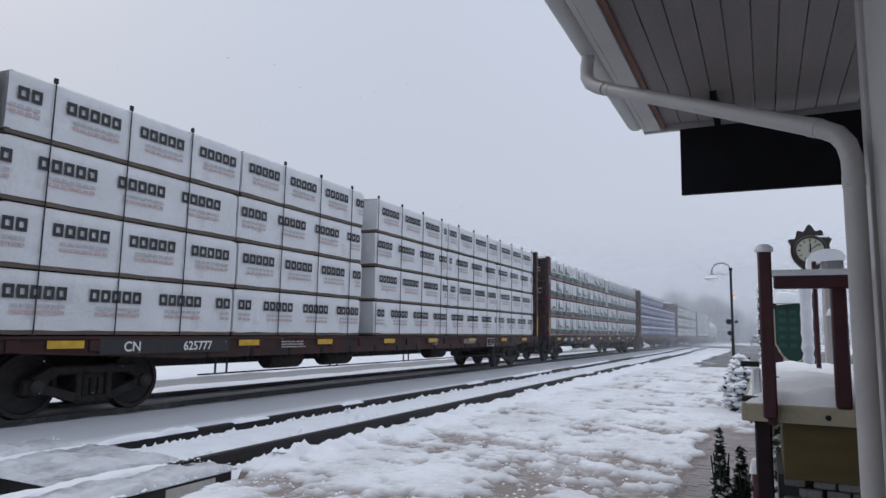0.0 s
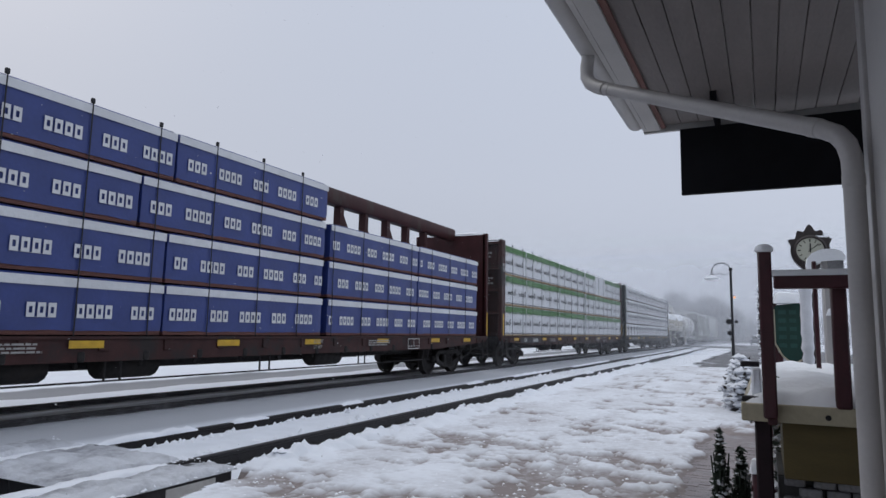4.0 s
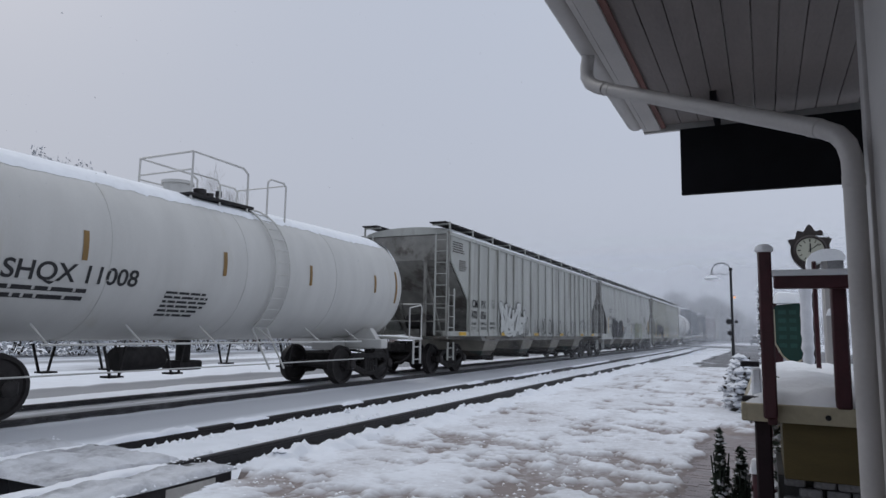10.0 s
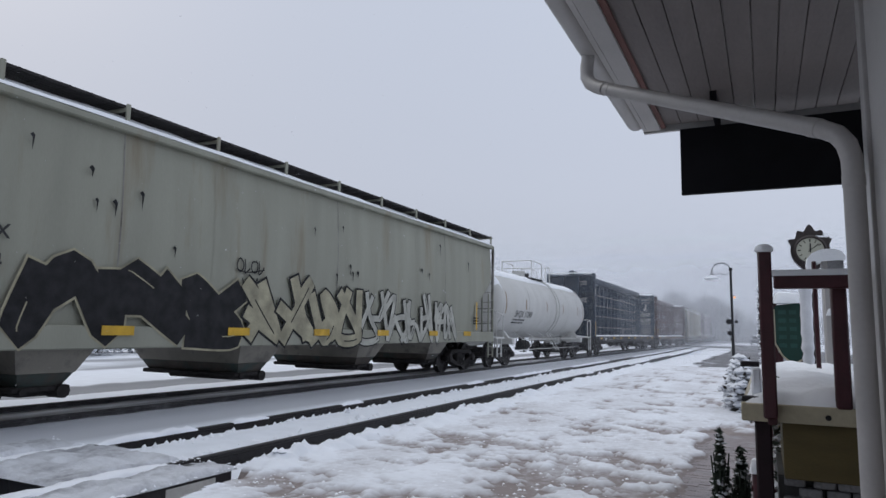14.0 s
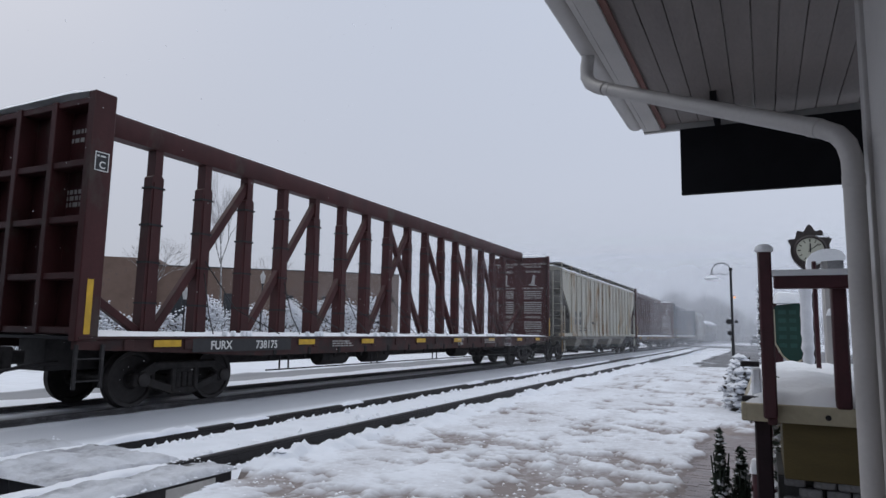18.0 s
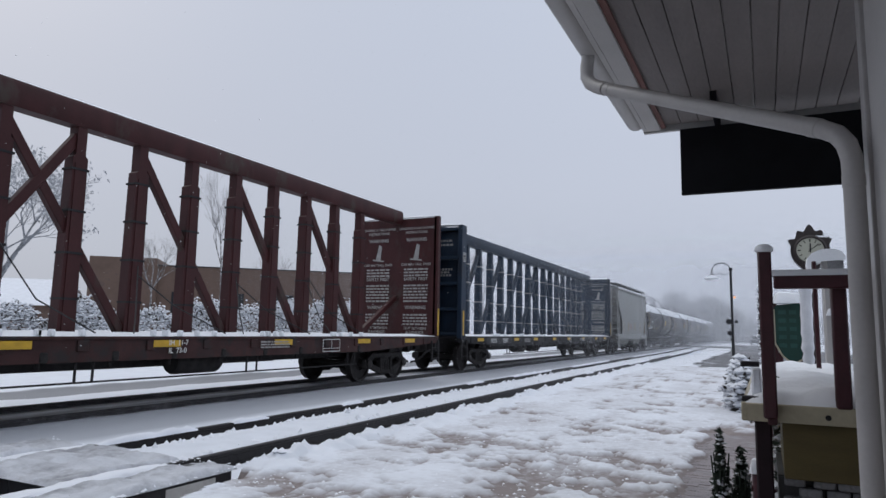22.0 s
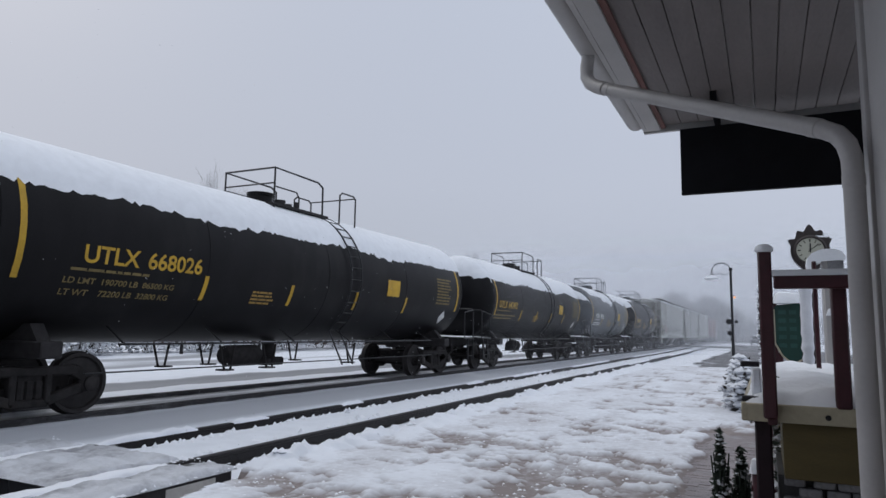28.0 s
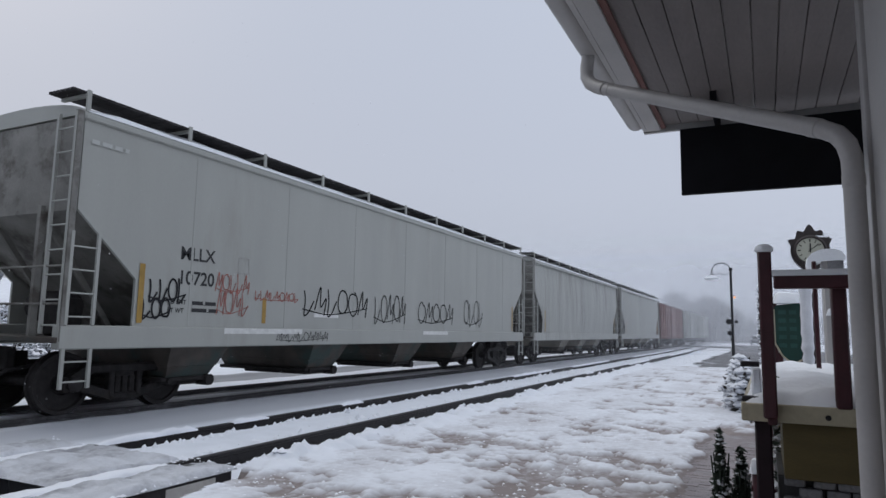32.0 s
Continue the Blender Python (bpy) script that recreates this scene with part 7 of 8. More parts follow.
def graffiti(car, x, y, z, w, h, count, fill, line, seed, stroke=.05, weight=.40):
    """Fat sprayed shapes side by side, each filled along its strokes, outlined and touched up inside."""
    rr = random.Random(seed)
    step = w / count
    for i in range(count):
        gf, gl, gi = Geo(), Geo(), Geo()
        # an abstract knot: a bent path over a loose 3 x 3 grid, and a short side arm
        cells = [(p, q) for p in range(3) for q in range(3)]
        path = [rr.choice(((0, 0), (0, 2), (1, 2)))]
        while len(path) < 5:
            here = path[-1]
            path.append(rr.choice([c for c in cells if c not in path and 1.2 < math.hypot(c[0] - here[0], c[1] - here[1]) < 2.9]))
        arm = [rr.choice(path[1:4]), rr.choice([c for c in cells if c not in path])]
        knot = [[(p / 2 + rr.uniform(-.1, .1), q / 2 + rr.uniform(-.07, .07)) for p, q in run] for run in (path, arm)]
        th = step * weight
        lean, hh = rr.uniform(-.05, .16) * h, h * rr.uniform(.86, 1.08)
        dx = .0025 * (i % 2)
        for strokes_ in knot:
            pts = []
            for a, b in strokes_:
                pts.append((y + step * i + th * .35 + (step * 1.12 - th * .7) * a + lean * (b - .5), z + th / 2 + (hh - th) * b))
            pts = spline(pts, 6)
            ribbon(gl, pts, th + 2 * stroke, x + dx, stroke)
            ribbon(gf, pts, th, x + .0045 + dx, 0)
            inner = pts[2:-2]
            if len(inner) > 4:
                k0 = rr.randrange(len(inner) // 2)
                ribbon(gi, inner[k0:k0 + 4], stroke * .6, x + .009 + dx, 0)
        part("graffiti_outline", gl, line, car, "sprayed graffiti outline", 0)
        part("graffiti_fill", gf, fill, car, "sprayed graffiti fill", 0)
        part("graffiti_stroke", gi, line, car, "sprayed graffiti stroke", 0)


def scrawl(car, x, y, z, w, h, loops, mat, seed, stroke=.03):
    """A looping scrawled tag."""
    rr = random.Random(seed)
    g = Geo()
    a = w / loops
    for i in range(loops):
        p = y + a * i
        kind = rr.randrange(3)
        if kind == 0:      # a loop
            pts = [(p + a * (.5 + .45 * math.cos(t)), z + h * (.5 + .45 * math.sin(t) * rr.uniform(.8, 1.1))) for t in [1.0 + 6.6 * q / 9 for q in range(10)]]
        elif kind == 1:    # a hooked stem
            pts = [(p + a * .1, z + h * rr.uniform(.8, 1.0)), (p + a * .2, z + h * .5), (p + a * .15, z), (p + a * .5, z + h * .1), (p + a * .9, z + h * rr.uniform(.3, .6))]
        else:              # a slanting zigzag
            pts = [(p, z + h * rr.uniform(0, .2)), (p + a * .45, z + h), (p + a * .5, z + h * .3), (p + a * .95, z + h * rr.uniform(.6, .9)), (p + a * .8, z)]
        ribbon(g, spline(pts, 6), stroke, x)
    ribbon(g, spline([(y, z + h * .2), (y + w * .4, z + h * .05), (y + w, z + h * .35)], 6), stroke * .7, x)
    part("graffiti_tag", g, mat, car, "scrawled graffiti tag", 0)


# ---- the consist, from the leading car on ----
A5 = [4.34] * 5
cb0 = centerbeam(4.36, M["cb_brown"], M["sill_red"], "brown centre-beam flatcar loaded with white wrapped lumber", True, "CN", "625777", 1)
row = [4.33, 4.24, -.62, 4.25, 4.2, 4.15]
load(4.36, "dark_blocks", 4, .885, [row, row, row, row], [.52, .56, .50, .54], M["wrap_white"], M["shadow_gap_lumber"], "lumber bundle in white plastic wrap with dark printed blocks", 11)
cb1 = centerbeam(28.94, M["cb_red"], M["sill_red"], "oxide red centre-beam flatcar loaded with green and white lumber", True, "AOK", "27605", 2)
low, high = [4.05, 4.05, 4.05, -.33, 2.43, -.52, 2.43, 4.33], [3.86, 3.86, 3.86, -.65, 4.87, 5.12]
load(28.94, "green_trees", 4, .88, [low, low, high, high], [.42, .44, .42, .44], M["wrap_white"], M["dunnage"], "lumber bundle wrapped in white with a green printed band", 23, None, 1.35, (.49, .62, .40, .62))
cb2 = centerbeam(53.61, M["cb_red"], M["sill_red"], "dark red centre-beam flatcar loaded with blue wrapped lumber", True, "NOKL", "732", 3)
load(53.61, "blue_stripe", 4, .86, [[4.27, 4.27, 4.27, -.2, 4.27, 4.27], [4.27, 4.27, 4.27, -.2, 4.27, 4.27], [3.66, 4.27, 4.88, -.2, 4.27, 4.27], [4.27, 4.27, 4.27, -.2, 4.27, 4.27]], [.44, .42, .46, .5], M["wrap_blue"], M["dunnage"], "lumber bundle in blue wrap with white stripe and print", 31, lambda tier, y: tier == 3 and y > 12.8, 1.3, (.3, .9, .5, 1.2))
cb3 = centerbeam(77.98, M["cb_brown"], M["sill_red"], "red-brown centre-beam flatcar with tall wrapped lumber bundles", True, "CN", "624025", 4)
row = [2.43, 4.88, 4.88, -.3, 2.30, 2.55, 2.43, 2.36]
load(77.98, "ragged_green", 3, 1.17, [row, row, row], [.46, .5, .44], M["wrap_white"], M["lumber"], "tall lumber bundle in white wrap with ragged green top band", 41, None, 1.25, (.2, .75, .4), ((2, 5),))
cb4 = centerbeam(102.29, M["cb_green"], M["sill_dark"], "dark green centre-beam flatcar loaded with white wrapped lumber", True, "BCOL", "730 212", 5)
load(102.29, "dark_blocks", 4, .885, [[4.34] * 4 + [4.85], A5, A5, A5], [.45, .98, .92, .95], M["wrap_white"], M["shadow_gap_lumber"], "lumber bundle in white plastic wrap with dark printed blocks", 53)

t5 = tank_car(127.23, 12.2, 1.36, 2.43, M["warm_tank"], "stained cream tank car with a black belly and snow", [(24, 150, 1.1, 13.2, 1.6)], True, 5, belly=M["tank_black"], rail=M["warm_tank"], stripes="brown_stripe", stripe_at=(.234, .475, .66, .905), jacket=[(1.5, 4.7, 3, 24), (4.9, 8.0, -1, 24), (9.3, 12.6, -2, 24)])
B5 = (1.36, 2.43)
write("SHPX 300087", 0, 1.98, 2.03, .36, M["black_mark"], t5, "", B5, 1.17)
bars(t5, 0, 2.15, 1.80, 1.7, .09, 2, M["black_mark"], "data_stencil", B5)
bars(t5, 0, 5.0, 1.98, 1.2, .05, 6, M["black_mark"], "caution_stencil", B5)
t6 = tank_car(142.05, 11.7, 1.38, 2.47, M["tank_white"], "white tank car with snow plastered over its shell", [(52, 150, 1.1, 12.6)], True, 6, rail=M["tank_white"], stripes="brown_stripe", stripe_at=(.207, .444, .662, .888))
B6 = (1.38, 2.47)
write("SHQX 11008", 0, 2.4, 1.95, .36, M["black_mark"], t6, "", B6, 1.06)
bars(t6, 0, 2.35, 1.80, 1.75, .075, 2, M["black_mark"], "data_stencil", B6)
bars(t6, 0, 5.1, 1.88, 1.0, .05, 6, M["black_mark"], "caution_stencil", B6)
h7 = hopper(156.32, 20.0, M["grey_hop"], "light grey ribbed covered hopper with graffiti", 4, (.2, 3.55, 1.55, 2.35), seed=7, stripe="yellow", bay_at=(4.0, 8.0, 12.0, 16.0), bay_size=(.70, .48),
            rib_at=(1.64, 2.43, 3.26, 4.18, 5.06, 5.86, 6.9, 7.93, 8.93, 9.97, 11.02, 12.03, 13.05, 14.12, 14.94, 15.82, 16.74, 17.57, 18.36))
for tx, ty_, tz_ in (("CM", 1.87, 2.13), ("PX", 2.64, 2.13), ("470", 1.83, 1.76), ("056", 2.60, 1.76)):
    write(tx, 1.595, ty_, tz_, .36, M["black_mark"], h7, "black stencilled car mark", None, .86)
for tx, ty_, tz_ in (("LD LMT", 1.82, 1.56), ("194900 LB", 2.60, 1.56), ("88400 KG", 3.42, 1.58), ("LT WT", 1.82, 1.40), ("68100 LB", 2.64, 1.40), ("30900 KG", 3.42, 1.42)):
    write(tx, 1.595, ty_, tz_, .12, M["black_mark"], h7)
g = Geo()
for a, b, c, d in ((3.58, 3.84, 2.42, 2.435), (3.58, 3.84, 2.17, 2.185), (3.58, 3.595, 2.17, 2.43), (3.825, 3.84, 2.17, 2.43)):
    flat(g, a, b, c, d, 1.595)
part("plate_outline", g, M["black_mark"], h7, "stencilled square")
write("C", 1.597, 3.66, 2.20, .15, M["black_mark"], h7)
bars(h7, 1.59, .3, 4.1, .9, .05, 5, M["dark_hop"])
bars(h7, 1.59, .8, 3.55, .6, .04, 6, M["dark_hop"])
graffiti(h7, 1.662, 4.2, 1.19, 2.75, 1.2, 4, M["graf_white"], M["graf_black"], 3, .028, .34)
for k, (a, b) in enumerate(((7.0, .45), (8.2, .7), (9.2, .6), (10.2, .8), (11.3, .9), (12.6, 1.0), (14.0, .9))):
    scrawl(h7, 1.662, a, 1.2, b, .75, 2, M["graf_black"], 40 + k, .035)
# a tag of tall thin capitals near the far end, a star over its second letter
tag = Geo()
for run_ in (((15.85, 1.32), (15.80, 1.97)), ((15.70, 1.80), (15.95, 1.98), (16.18, 1.86), (16.10, 1.68), (15.86, 1.62)), ((16.38, 1.38), (16.37, 1.78)), ((16.26, 1.98), (16.50, 2.02), (16.30, 1.86), (16.40, 2.12), (16.47, 1.86), (16.26, 1.98)),
             ((16.66, 1.42), (16.62, 1.92)), ((16.62, 1.92), (16.93, 1.44)), ((16.93, 1.44), (16.97, 2.0)), ((17.22, 1.44), (17.25, 2.02)), ((17.55, 2.04), (17.27, 1.72)), ((17.27, 1.72), (17.62, 1.45)), ((17.80, 2.02), (18.0, 1.78)), ((18.28, 2.12), (18.0, 1.78), (17.90, 1.48))):
    ribbon(tag, run_, .035, 1.663)
part("graffiti_tag", tag, M["graf_black"], h7, "scrawled graffiti tag", 0)
for y in (.7, 4.4, 8.2, 12.0, 15.8, 18.2):
    g = Geo()
    flat(g, y, y + .55, 1.20, 1.31, 1.665)
    part("reflector", g, M["yellow"], h7, "yellow reflective strip")
h8 = hopper(177.37, 18.55, M["grey_hop"], "grey smooth-sided covered hopper with large graffiti", 4, (.13, 3.1, 1.5, 2.0), seed=8, bulge=.12, stripe="yellow", bay_at=(3.75, 7.45, 11.15, 14.85), bay_size=(.56, .28))
write("ACFX", 1.615, 2.05, 2.66, .30, M["black_mark"], h8)
write("37390", 1.615, 2.05, 2.2, .32, M["black_mark"], h8)
bars(h8, 1.61, 2.0, 1.85, 1.0, .075, 2, M["black_mark"])
graffiti(h8, 1.632, 2.9, 1.0, 3.5, 1.42, 4, M["graf_black"], M["graf_black"], 12, .03, .44)
# a pale block piece: faint ground, thin black outlines, a dark arch and a grinning mask
ground_ = Geo()
for a, b, c, d in ((6.6, 8.25, 1.02, 1.96), (8.25, 8.70, 1.02, 2.0), (8.70, 9.60, 1.02, 1.98), (9.60, 10.08, 1.02, 1.95), (10.08, 10.45, 1.02, 1.55)):
    flat(ground_, a, b, c, d, 1.630)
part("graffiti_fill", ground_, M["graf_pale"], h8, "thin worn white spray paint", 0)
lines_ = Geo()
for k, run_ in enumerate((
        ((7.91, 1.85), (7.95, 2.0), (8.23, 2.01), (8.2, 1.72), (7.94, 1.55), (8.04, 1.39), (8.14, 1.14), (8.15, 1.04)),
        ((8.99, 1.99), (8.71, 2.01), (8.69, 1.77), (8.83, 1.6), (8.66, 1.33), (8.54, 1.13), (8.53, 1.04)),
        ((8.99, 1.99), (9.12, 1.94), (9.22, 2.04), (9.59, 2.06)), ((9.20, 1.58), (9.47, 1.63), (9.50, 1.80)),
        ((10.09, 1.77), (10.33, 1.78), (10.3, 1.6), (10.13, 1.55)), ((10.19, 1.57), (10.29, 1.31), (10.5, 1.13), (10.49, 1.03)))):
    ribbon(lines_, run_, .03, 1.634 + .0015 * k, .01)
for k, run_ in enumerate((
        ((8.24, 1.89), (8.40, 1.96), (8.44, 2.15), (8.56, 2.16), (8.60, 1.96), (8.70, 1.95)),
        ((9.60, 1.89), (9.62, 2.02), (9.81, 2.05), (10.0, 1.92), (10.08, 1.66), (10.01, 1.50), (9.80, 1.46), (9.56, 1.51), (9.60, 1.89), (9.93, 1.95)),
        ((8.90, 1.36), (9.08, 1.50), (9.22, 1.32)), ((9.24, 1.58), (9.33, 1.45), (9.47, 1.30), (9.51, 1.06)))):
    ribbon(lines_, spline(run_, 5), .03, 1.634 + .0015 * k)
part("graffiti_outline", lines_, M["graf_black"], h8, "thin sprayed graffiti outline", 0)
arch_ = Geo()
ribbon(arch_, spline([(8.88, 1.01), (8.93, 1.16), (9.03, 1.22), (9.16, 1.19), (9.22, 1.10), (9.23, 1.02)], 5), .075, 1.644)
ribbon(arch_, [(9.63 + .065 * i, 1.43 - .18 * (i % 2)) for i in range(7)], .022, 1.645)
ribbon(arch_, [(9.58, 1.485), (9.80, 1.44), (10.02, 1.485)], .05, 1.647)
ribbon(arch_, [(9.68, 1.90), (9.82, 1.93), (9.94, 1.88)], .045, 1.649)
part("graffiti_stroke", arch_, M["graf_black"], h8, "heavy sprayed arch and mask", 0)
flames_ = Geo()
for k, run_ in enumerate((((8.32, 1.74), (8.37, 1.55), (8.41, 1.36)), ((8.41, 1.38), (8.45, 1.60), (8.47, 1.76)), ((8.28, 1.72), (8.34, 1.50)), ((8.08, 1.58), (8.13, 1.48), (8.18, 1.62)), ((8.30, 1.28), (8.36, 1.06), (8.44, 1.26)), ((8.60, 1.78), (8.68, 1.62)), ((7.2, 1.8), (7.3, 1.4), (7.42, 1.75)), ((6.9, 1.2), (7.0, 1.7), (7.35, 1.85), (7.6, 1.5), (7.55, 1.1)))):
    ribbon(flames_, run_, .045, 1.636 + .0012 * k)
part("graffiti_stroke", flames_, M["graf_black"], h8, "short dark spray licks", 0)
tall_ = Geo()
for k, run_ in enumerate((((7.62, 2.42), (7.63, 2.14)), ((7.78, 2.40), (7.80, 2.12), (7.93, 2.14), (7.95, 2.42)), ((8.04, 2.42), (8.03, 2.12), (8.14, 2.13)), ((8.18, 2.38), (8.40, 2.41)), ((8.29, 2.39), (8.28, 2.09)), ((8.46, 2.27), (8.70, 2.28)), ((8.47, 2.21), (8.72, 2.23)))):
    ribbon(tall_, run_, .035, 1.634 + .0012 * k)
part("graffiti_tag", tall_, M["graf_black"], h8, "smoky scrawled graffiti tag", 0)
scrawl(h8, 1.634, 6.45, 1.35, .7, .5, 4, M["graf_black"], 23, .03)
scrawl(h8, 1.634, 10.12, 1.93, .55, .16, 4, M["graf_black"], 24, .016)
# a faded green piece of square blocks, each with darker rims
for k, (a, b, c, d, lean) in enumerate(((10.84, 11.18, 1.40, 2.00, .07), (11.12, 11.60, 1.42, 2.16, .02), (11.58, 11.95, 1.46, 2.20, -.02), (12.02, 12.42, 1.44, 2.08, .05), (12.40, 12.80, 1.40, 2.12, -.10), (12.86, 13.22, 1.46, 2.13, .05), (13.30, 13.90, 1.48, 2.18, -.06),
                                        (10.88, 11.46, 1.03, 1.40, .02), (11.46, 11.95, 1.28, 1.42, 0), (11.90, 12.80, 1.03, 1.38, .02), (12.78, 13.36, 1.26, 1.46, 0), (13.34, 13.92, 1.03, 1.45, -.03))):
    g, x = Geo(), 1.632 + .0012 * (k % 3)
    g.add([(x, a - lean, c), (x, b - lean, c + .015), (x, b + lean, d), (x, a + lean, d - .02)], [(0, 1, 2, 3)])
    part("graffiti_fill", g, M["graf_green"], h8, "faded green spray fill", 0)
    g = Geo()
    ribbon(g, [(a - lean, c + .02), (a + lean, d - .04), (b + lean - .03, d - .03), (b - lean - .03, c + .03)], .055, x + .004)
    part("graffiti_outline", g, M["graf_olive"], h8, "dull olive spray rim", 0)
bars(h8, 1.632, 14.9, 2.62, .95, .045, 7, M["dark_hop"])
for a, b, c, d, mt in ((15.86, 16.34, 1.67, 1.95, "white_mark"), (15.89, 16.31, 1.72, 1.92, "black_mark")):
    g = Geo()
    flat(g, a, b, c, d, 1.632 if mt == "white_mark" else 1.635)
    part("data_plate", g, M[mt], h8, "small data plate")
for y, z0, z1 in ((6.28, 1.52, 1.98), (9.25, 1.45, 1.95), (12.0, 1.4, 1.85), (14.5, 1.5, 1.97), (16.58, 1.53, 2.47)):
    g = Geo()
    flat(g, y, y + .13, z0, z1, 1.642)
    part("reflector", g, M["amber"], h8, "upright amber reflective stripe")
scrawl(h8, 1.64, 14.1, 1.14, 1.2, .2, 6, M["graf_black"], 21, .014)
scrawl(h8, 1.64, 15.6, 1.12, 1.9, .24, 7, M["graf_black"], 26, .02)
h9 = hopper(197.15, 19.0, M["olive_hop"], "faded olive grey covered hopper covered in graffiti", 4, (.13, 3.1, 1.5, 2.0), seed=9, bulge=.10, stripe="yellow", bay_at=(3.1, 7.2, 11.2, 14.95), bay_size=(.58, .30))
graffiti(h9, 1.612, 2.45, 1.0, 4.0, 1.36, 3, M["graf_black"], M["graf_tan"], 25, .035, .34)
graffiti(h9, 1.618, 6.5, .98, 3.9, 1.42, 4, M["graf_tan"], M["graf_black"], 27, .045, .27)
graffiti(h9, 1.616, 10.5, 1.0, 5.3, 1.3, 7, M["graf_grey"], M["graf_black"], 29, .03, .20)
scrawl(h9, 1.612, 6.3, 2.35, .75, .26, 4, M["graf_black"], 91, .028)
scrawl(h9, 1.612, 6.45, 2.05, .5, .22, 3, M["graf_black"], 92, .024)
write("UTCX", 1.615, 1.55, 2.42, .26, M["black_mark"], h9)
write("48924", 1.615, 1.5, 2.02, .28, M["black_mark"], h9)
bars(h9, 1.615, 17.2, 1.75, .5, .06, 3, M["black_mark"])
rk = random.Random(77)
for k in range(16):
    y, z, w = rk.uniform(2, 17), rk.uniform(2.5, 3.9), rk.uniform(.03, .06)
    g = Geo()
    g.add([(1.613, y - w, z), (1.613, y, z - w), (1.613, y + .3 * w, z - w * rk.uniform(2, 7)), (1.613, y + w, z), (1.613, y, z + w)], [tuple(range(5))])
    part("rust_spot", g, M["graf_black"], h9, "dark rust spot with a run")
for y in (1.2, 3.65, 6.15, 8.65, 11.2, 14.0, 16.4):
    g = Geo()
    flat(g, y, y + .55, 1.19, 1.33, 1.642)
    part("reflector", g, M["yellow"], h9, "yellow reflective strip")
t10 = tank_car(217.87, 12.2, 1.38, 2.47, M["tank_white"], "white tank car streaked with snow", [(50, 150, 1.1, 13.0)], True, 10, rail=M["tank_white"], stripes="brown_stripe", stripe_at=(.207, .444, .662, .888))
write("SHQX 11049", 0, 2.4, 1.95, .36, M["black_mark"], t10, "", B6, 1.06)
bars(t10, 0, 2.35, 1.80, 1.75, .075, 2, M["black_mark"], "data_stencil", B6)
cb11 = centerbeam(232.42, M["cb_blue"], M["sill_dark"], "empty dark blue centre-beam flatcar with snow on its deck", False, "NDYX", "735", 11)
cb12 = centerbeam(257.1, M["cb_red"], M["sill_red"], "empty oxide red centre-beam flatcar with snow on its deck", False, "FURX", "738175", 12)
h13 = hopper(281.58, 19.45, M["rust_hop"], "cream ribbed covered hopper streaked with rust", 4, (.2, 3.45, 1.55, 2.3), seed=13, stripe="amber", bay_at=(3.75, 7.75, 11.65, 15.5), bay_size=(.60, .36),
             rib_at=[1.75 + .997 * k for k in range(17)])
for tx, ty_, tz_ in (("CM", 2.42, 2.16), ("PX", 3.33, 2.17), ("470", 2.40, 1.79), ("017", 3.29, 1.80)):
    g = Geo()
    flat(g, ty_ - .06, ty_ + .50, tz_ - .03, tz_ + .28, 1.584)
    part("stencil_ground", g, M["stain_grey"], h13, "grey patch under the stencil")
    write(tx, 1.59, ty_, tz_, .34, M["black_mark"], h13, "", None, .82)
write("LD LMT", 1.59, 2.40, 1.58, .12, M["black_mark"], h13)
write("LT WT", 1.59, 2.40, 1.42, .12, M["black_mark"], h13)
write("194200 LB", 1.59, 3.27, 1.59, .12, M["black_mark"], h13)
write("68800 LB", 1.59, 3.33, 1.43, .12, M["black_mark"], h13)
bars(h13, 1.588, 4.2, 1.58, .5, .08, 2, M["dark_hop"])
g = Geo()
for a, b, c, d in ((4.24, 4.54, 2.0, 2.015), (4.24, 4.54, 1.74, 1.755), (4.24, 4.255, 1.74, 2.01), (4.525, 4.54, 1.74, 2.01)):
    flat(g, a, b, c, d, 1.588)
part("plate_outline", g, M["black_mark"], h13, "stencilled square")
write("C", 1.59, 4.33, 1.78, .15, M["black_mark"], h13)
scrawl(h13, 1.586, 5.8, 1.86, .8, .12, 6, M["graf_black"], 93, .05)
for y in (4.78, 7.62, 10.7, 13.3, 16.2):
    g = Geo()
    flat(g, y, y + .2, 1.36, 1.90, 1.587)
    part("reflector", g, M["amber"], h13, "worn amber reflective stripe")
write("DO NOT", 1.655, 8.5, 1.42, .14, M["graf_red"], h13)
write("HAMMER", 1.655, 9.7, 1.42, .14, M["graf_red"], h13)
cb14 = centerbeam(302.76, M["cb_red"], M["sill_red"], "empty oxide red centre-beam flatcar with slack cables and snow", False, "FURX", "738149", 14)
cb15 = centerbeam(327.35, M["cb_blue"], M["sill_dark"], "empty steel blue centre-beam flatcar with snowy deck edge", False, "NDYX", "735997", 15)
h16 = hopper(351.98, 11.3, M["short_hop"], "short dusty grey two-bay covered hopper", 2, (.13, 3.2, 1.3, 2.0), seed=16, bulge=.16, rail_mat=M["light_steel"], bay_at=(3.3, 8.0), bay_size=(1.95, .62), bay_mat=M["end_grime_shade"])
write("NAHX", 1.60, 2.0, 2.72, .27, M["black_mark"], h16)
write("322588", 1.60, 1.9, 2.30, .27, M["black_mark"], h16)
bars(h16, 1.60, 1.9, 2.0, .9, .06, 3, M["grey_mark"])
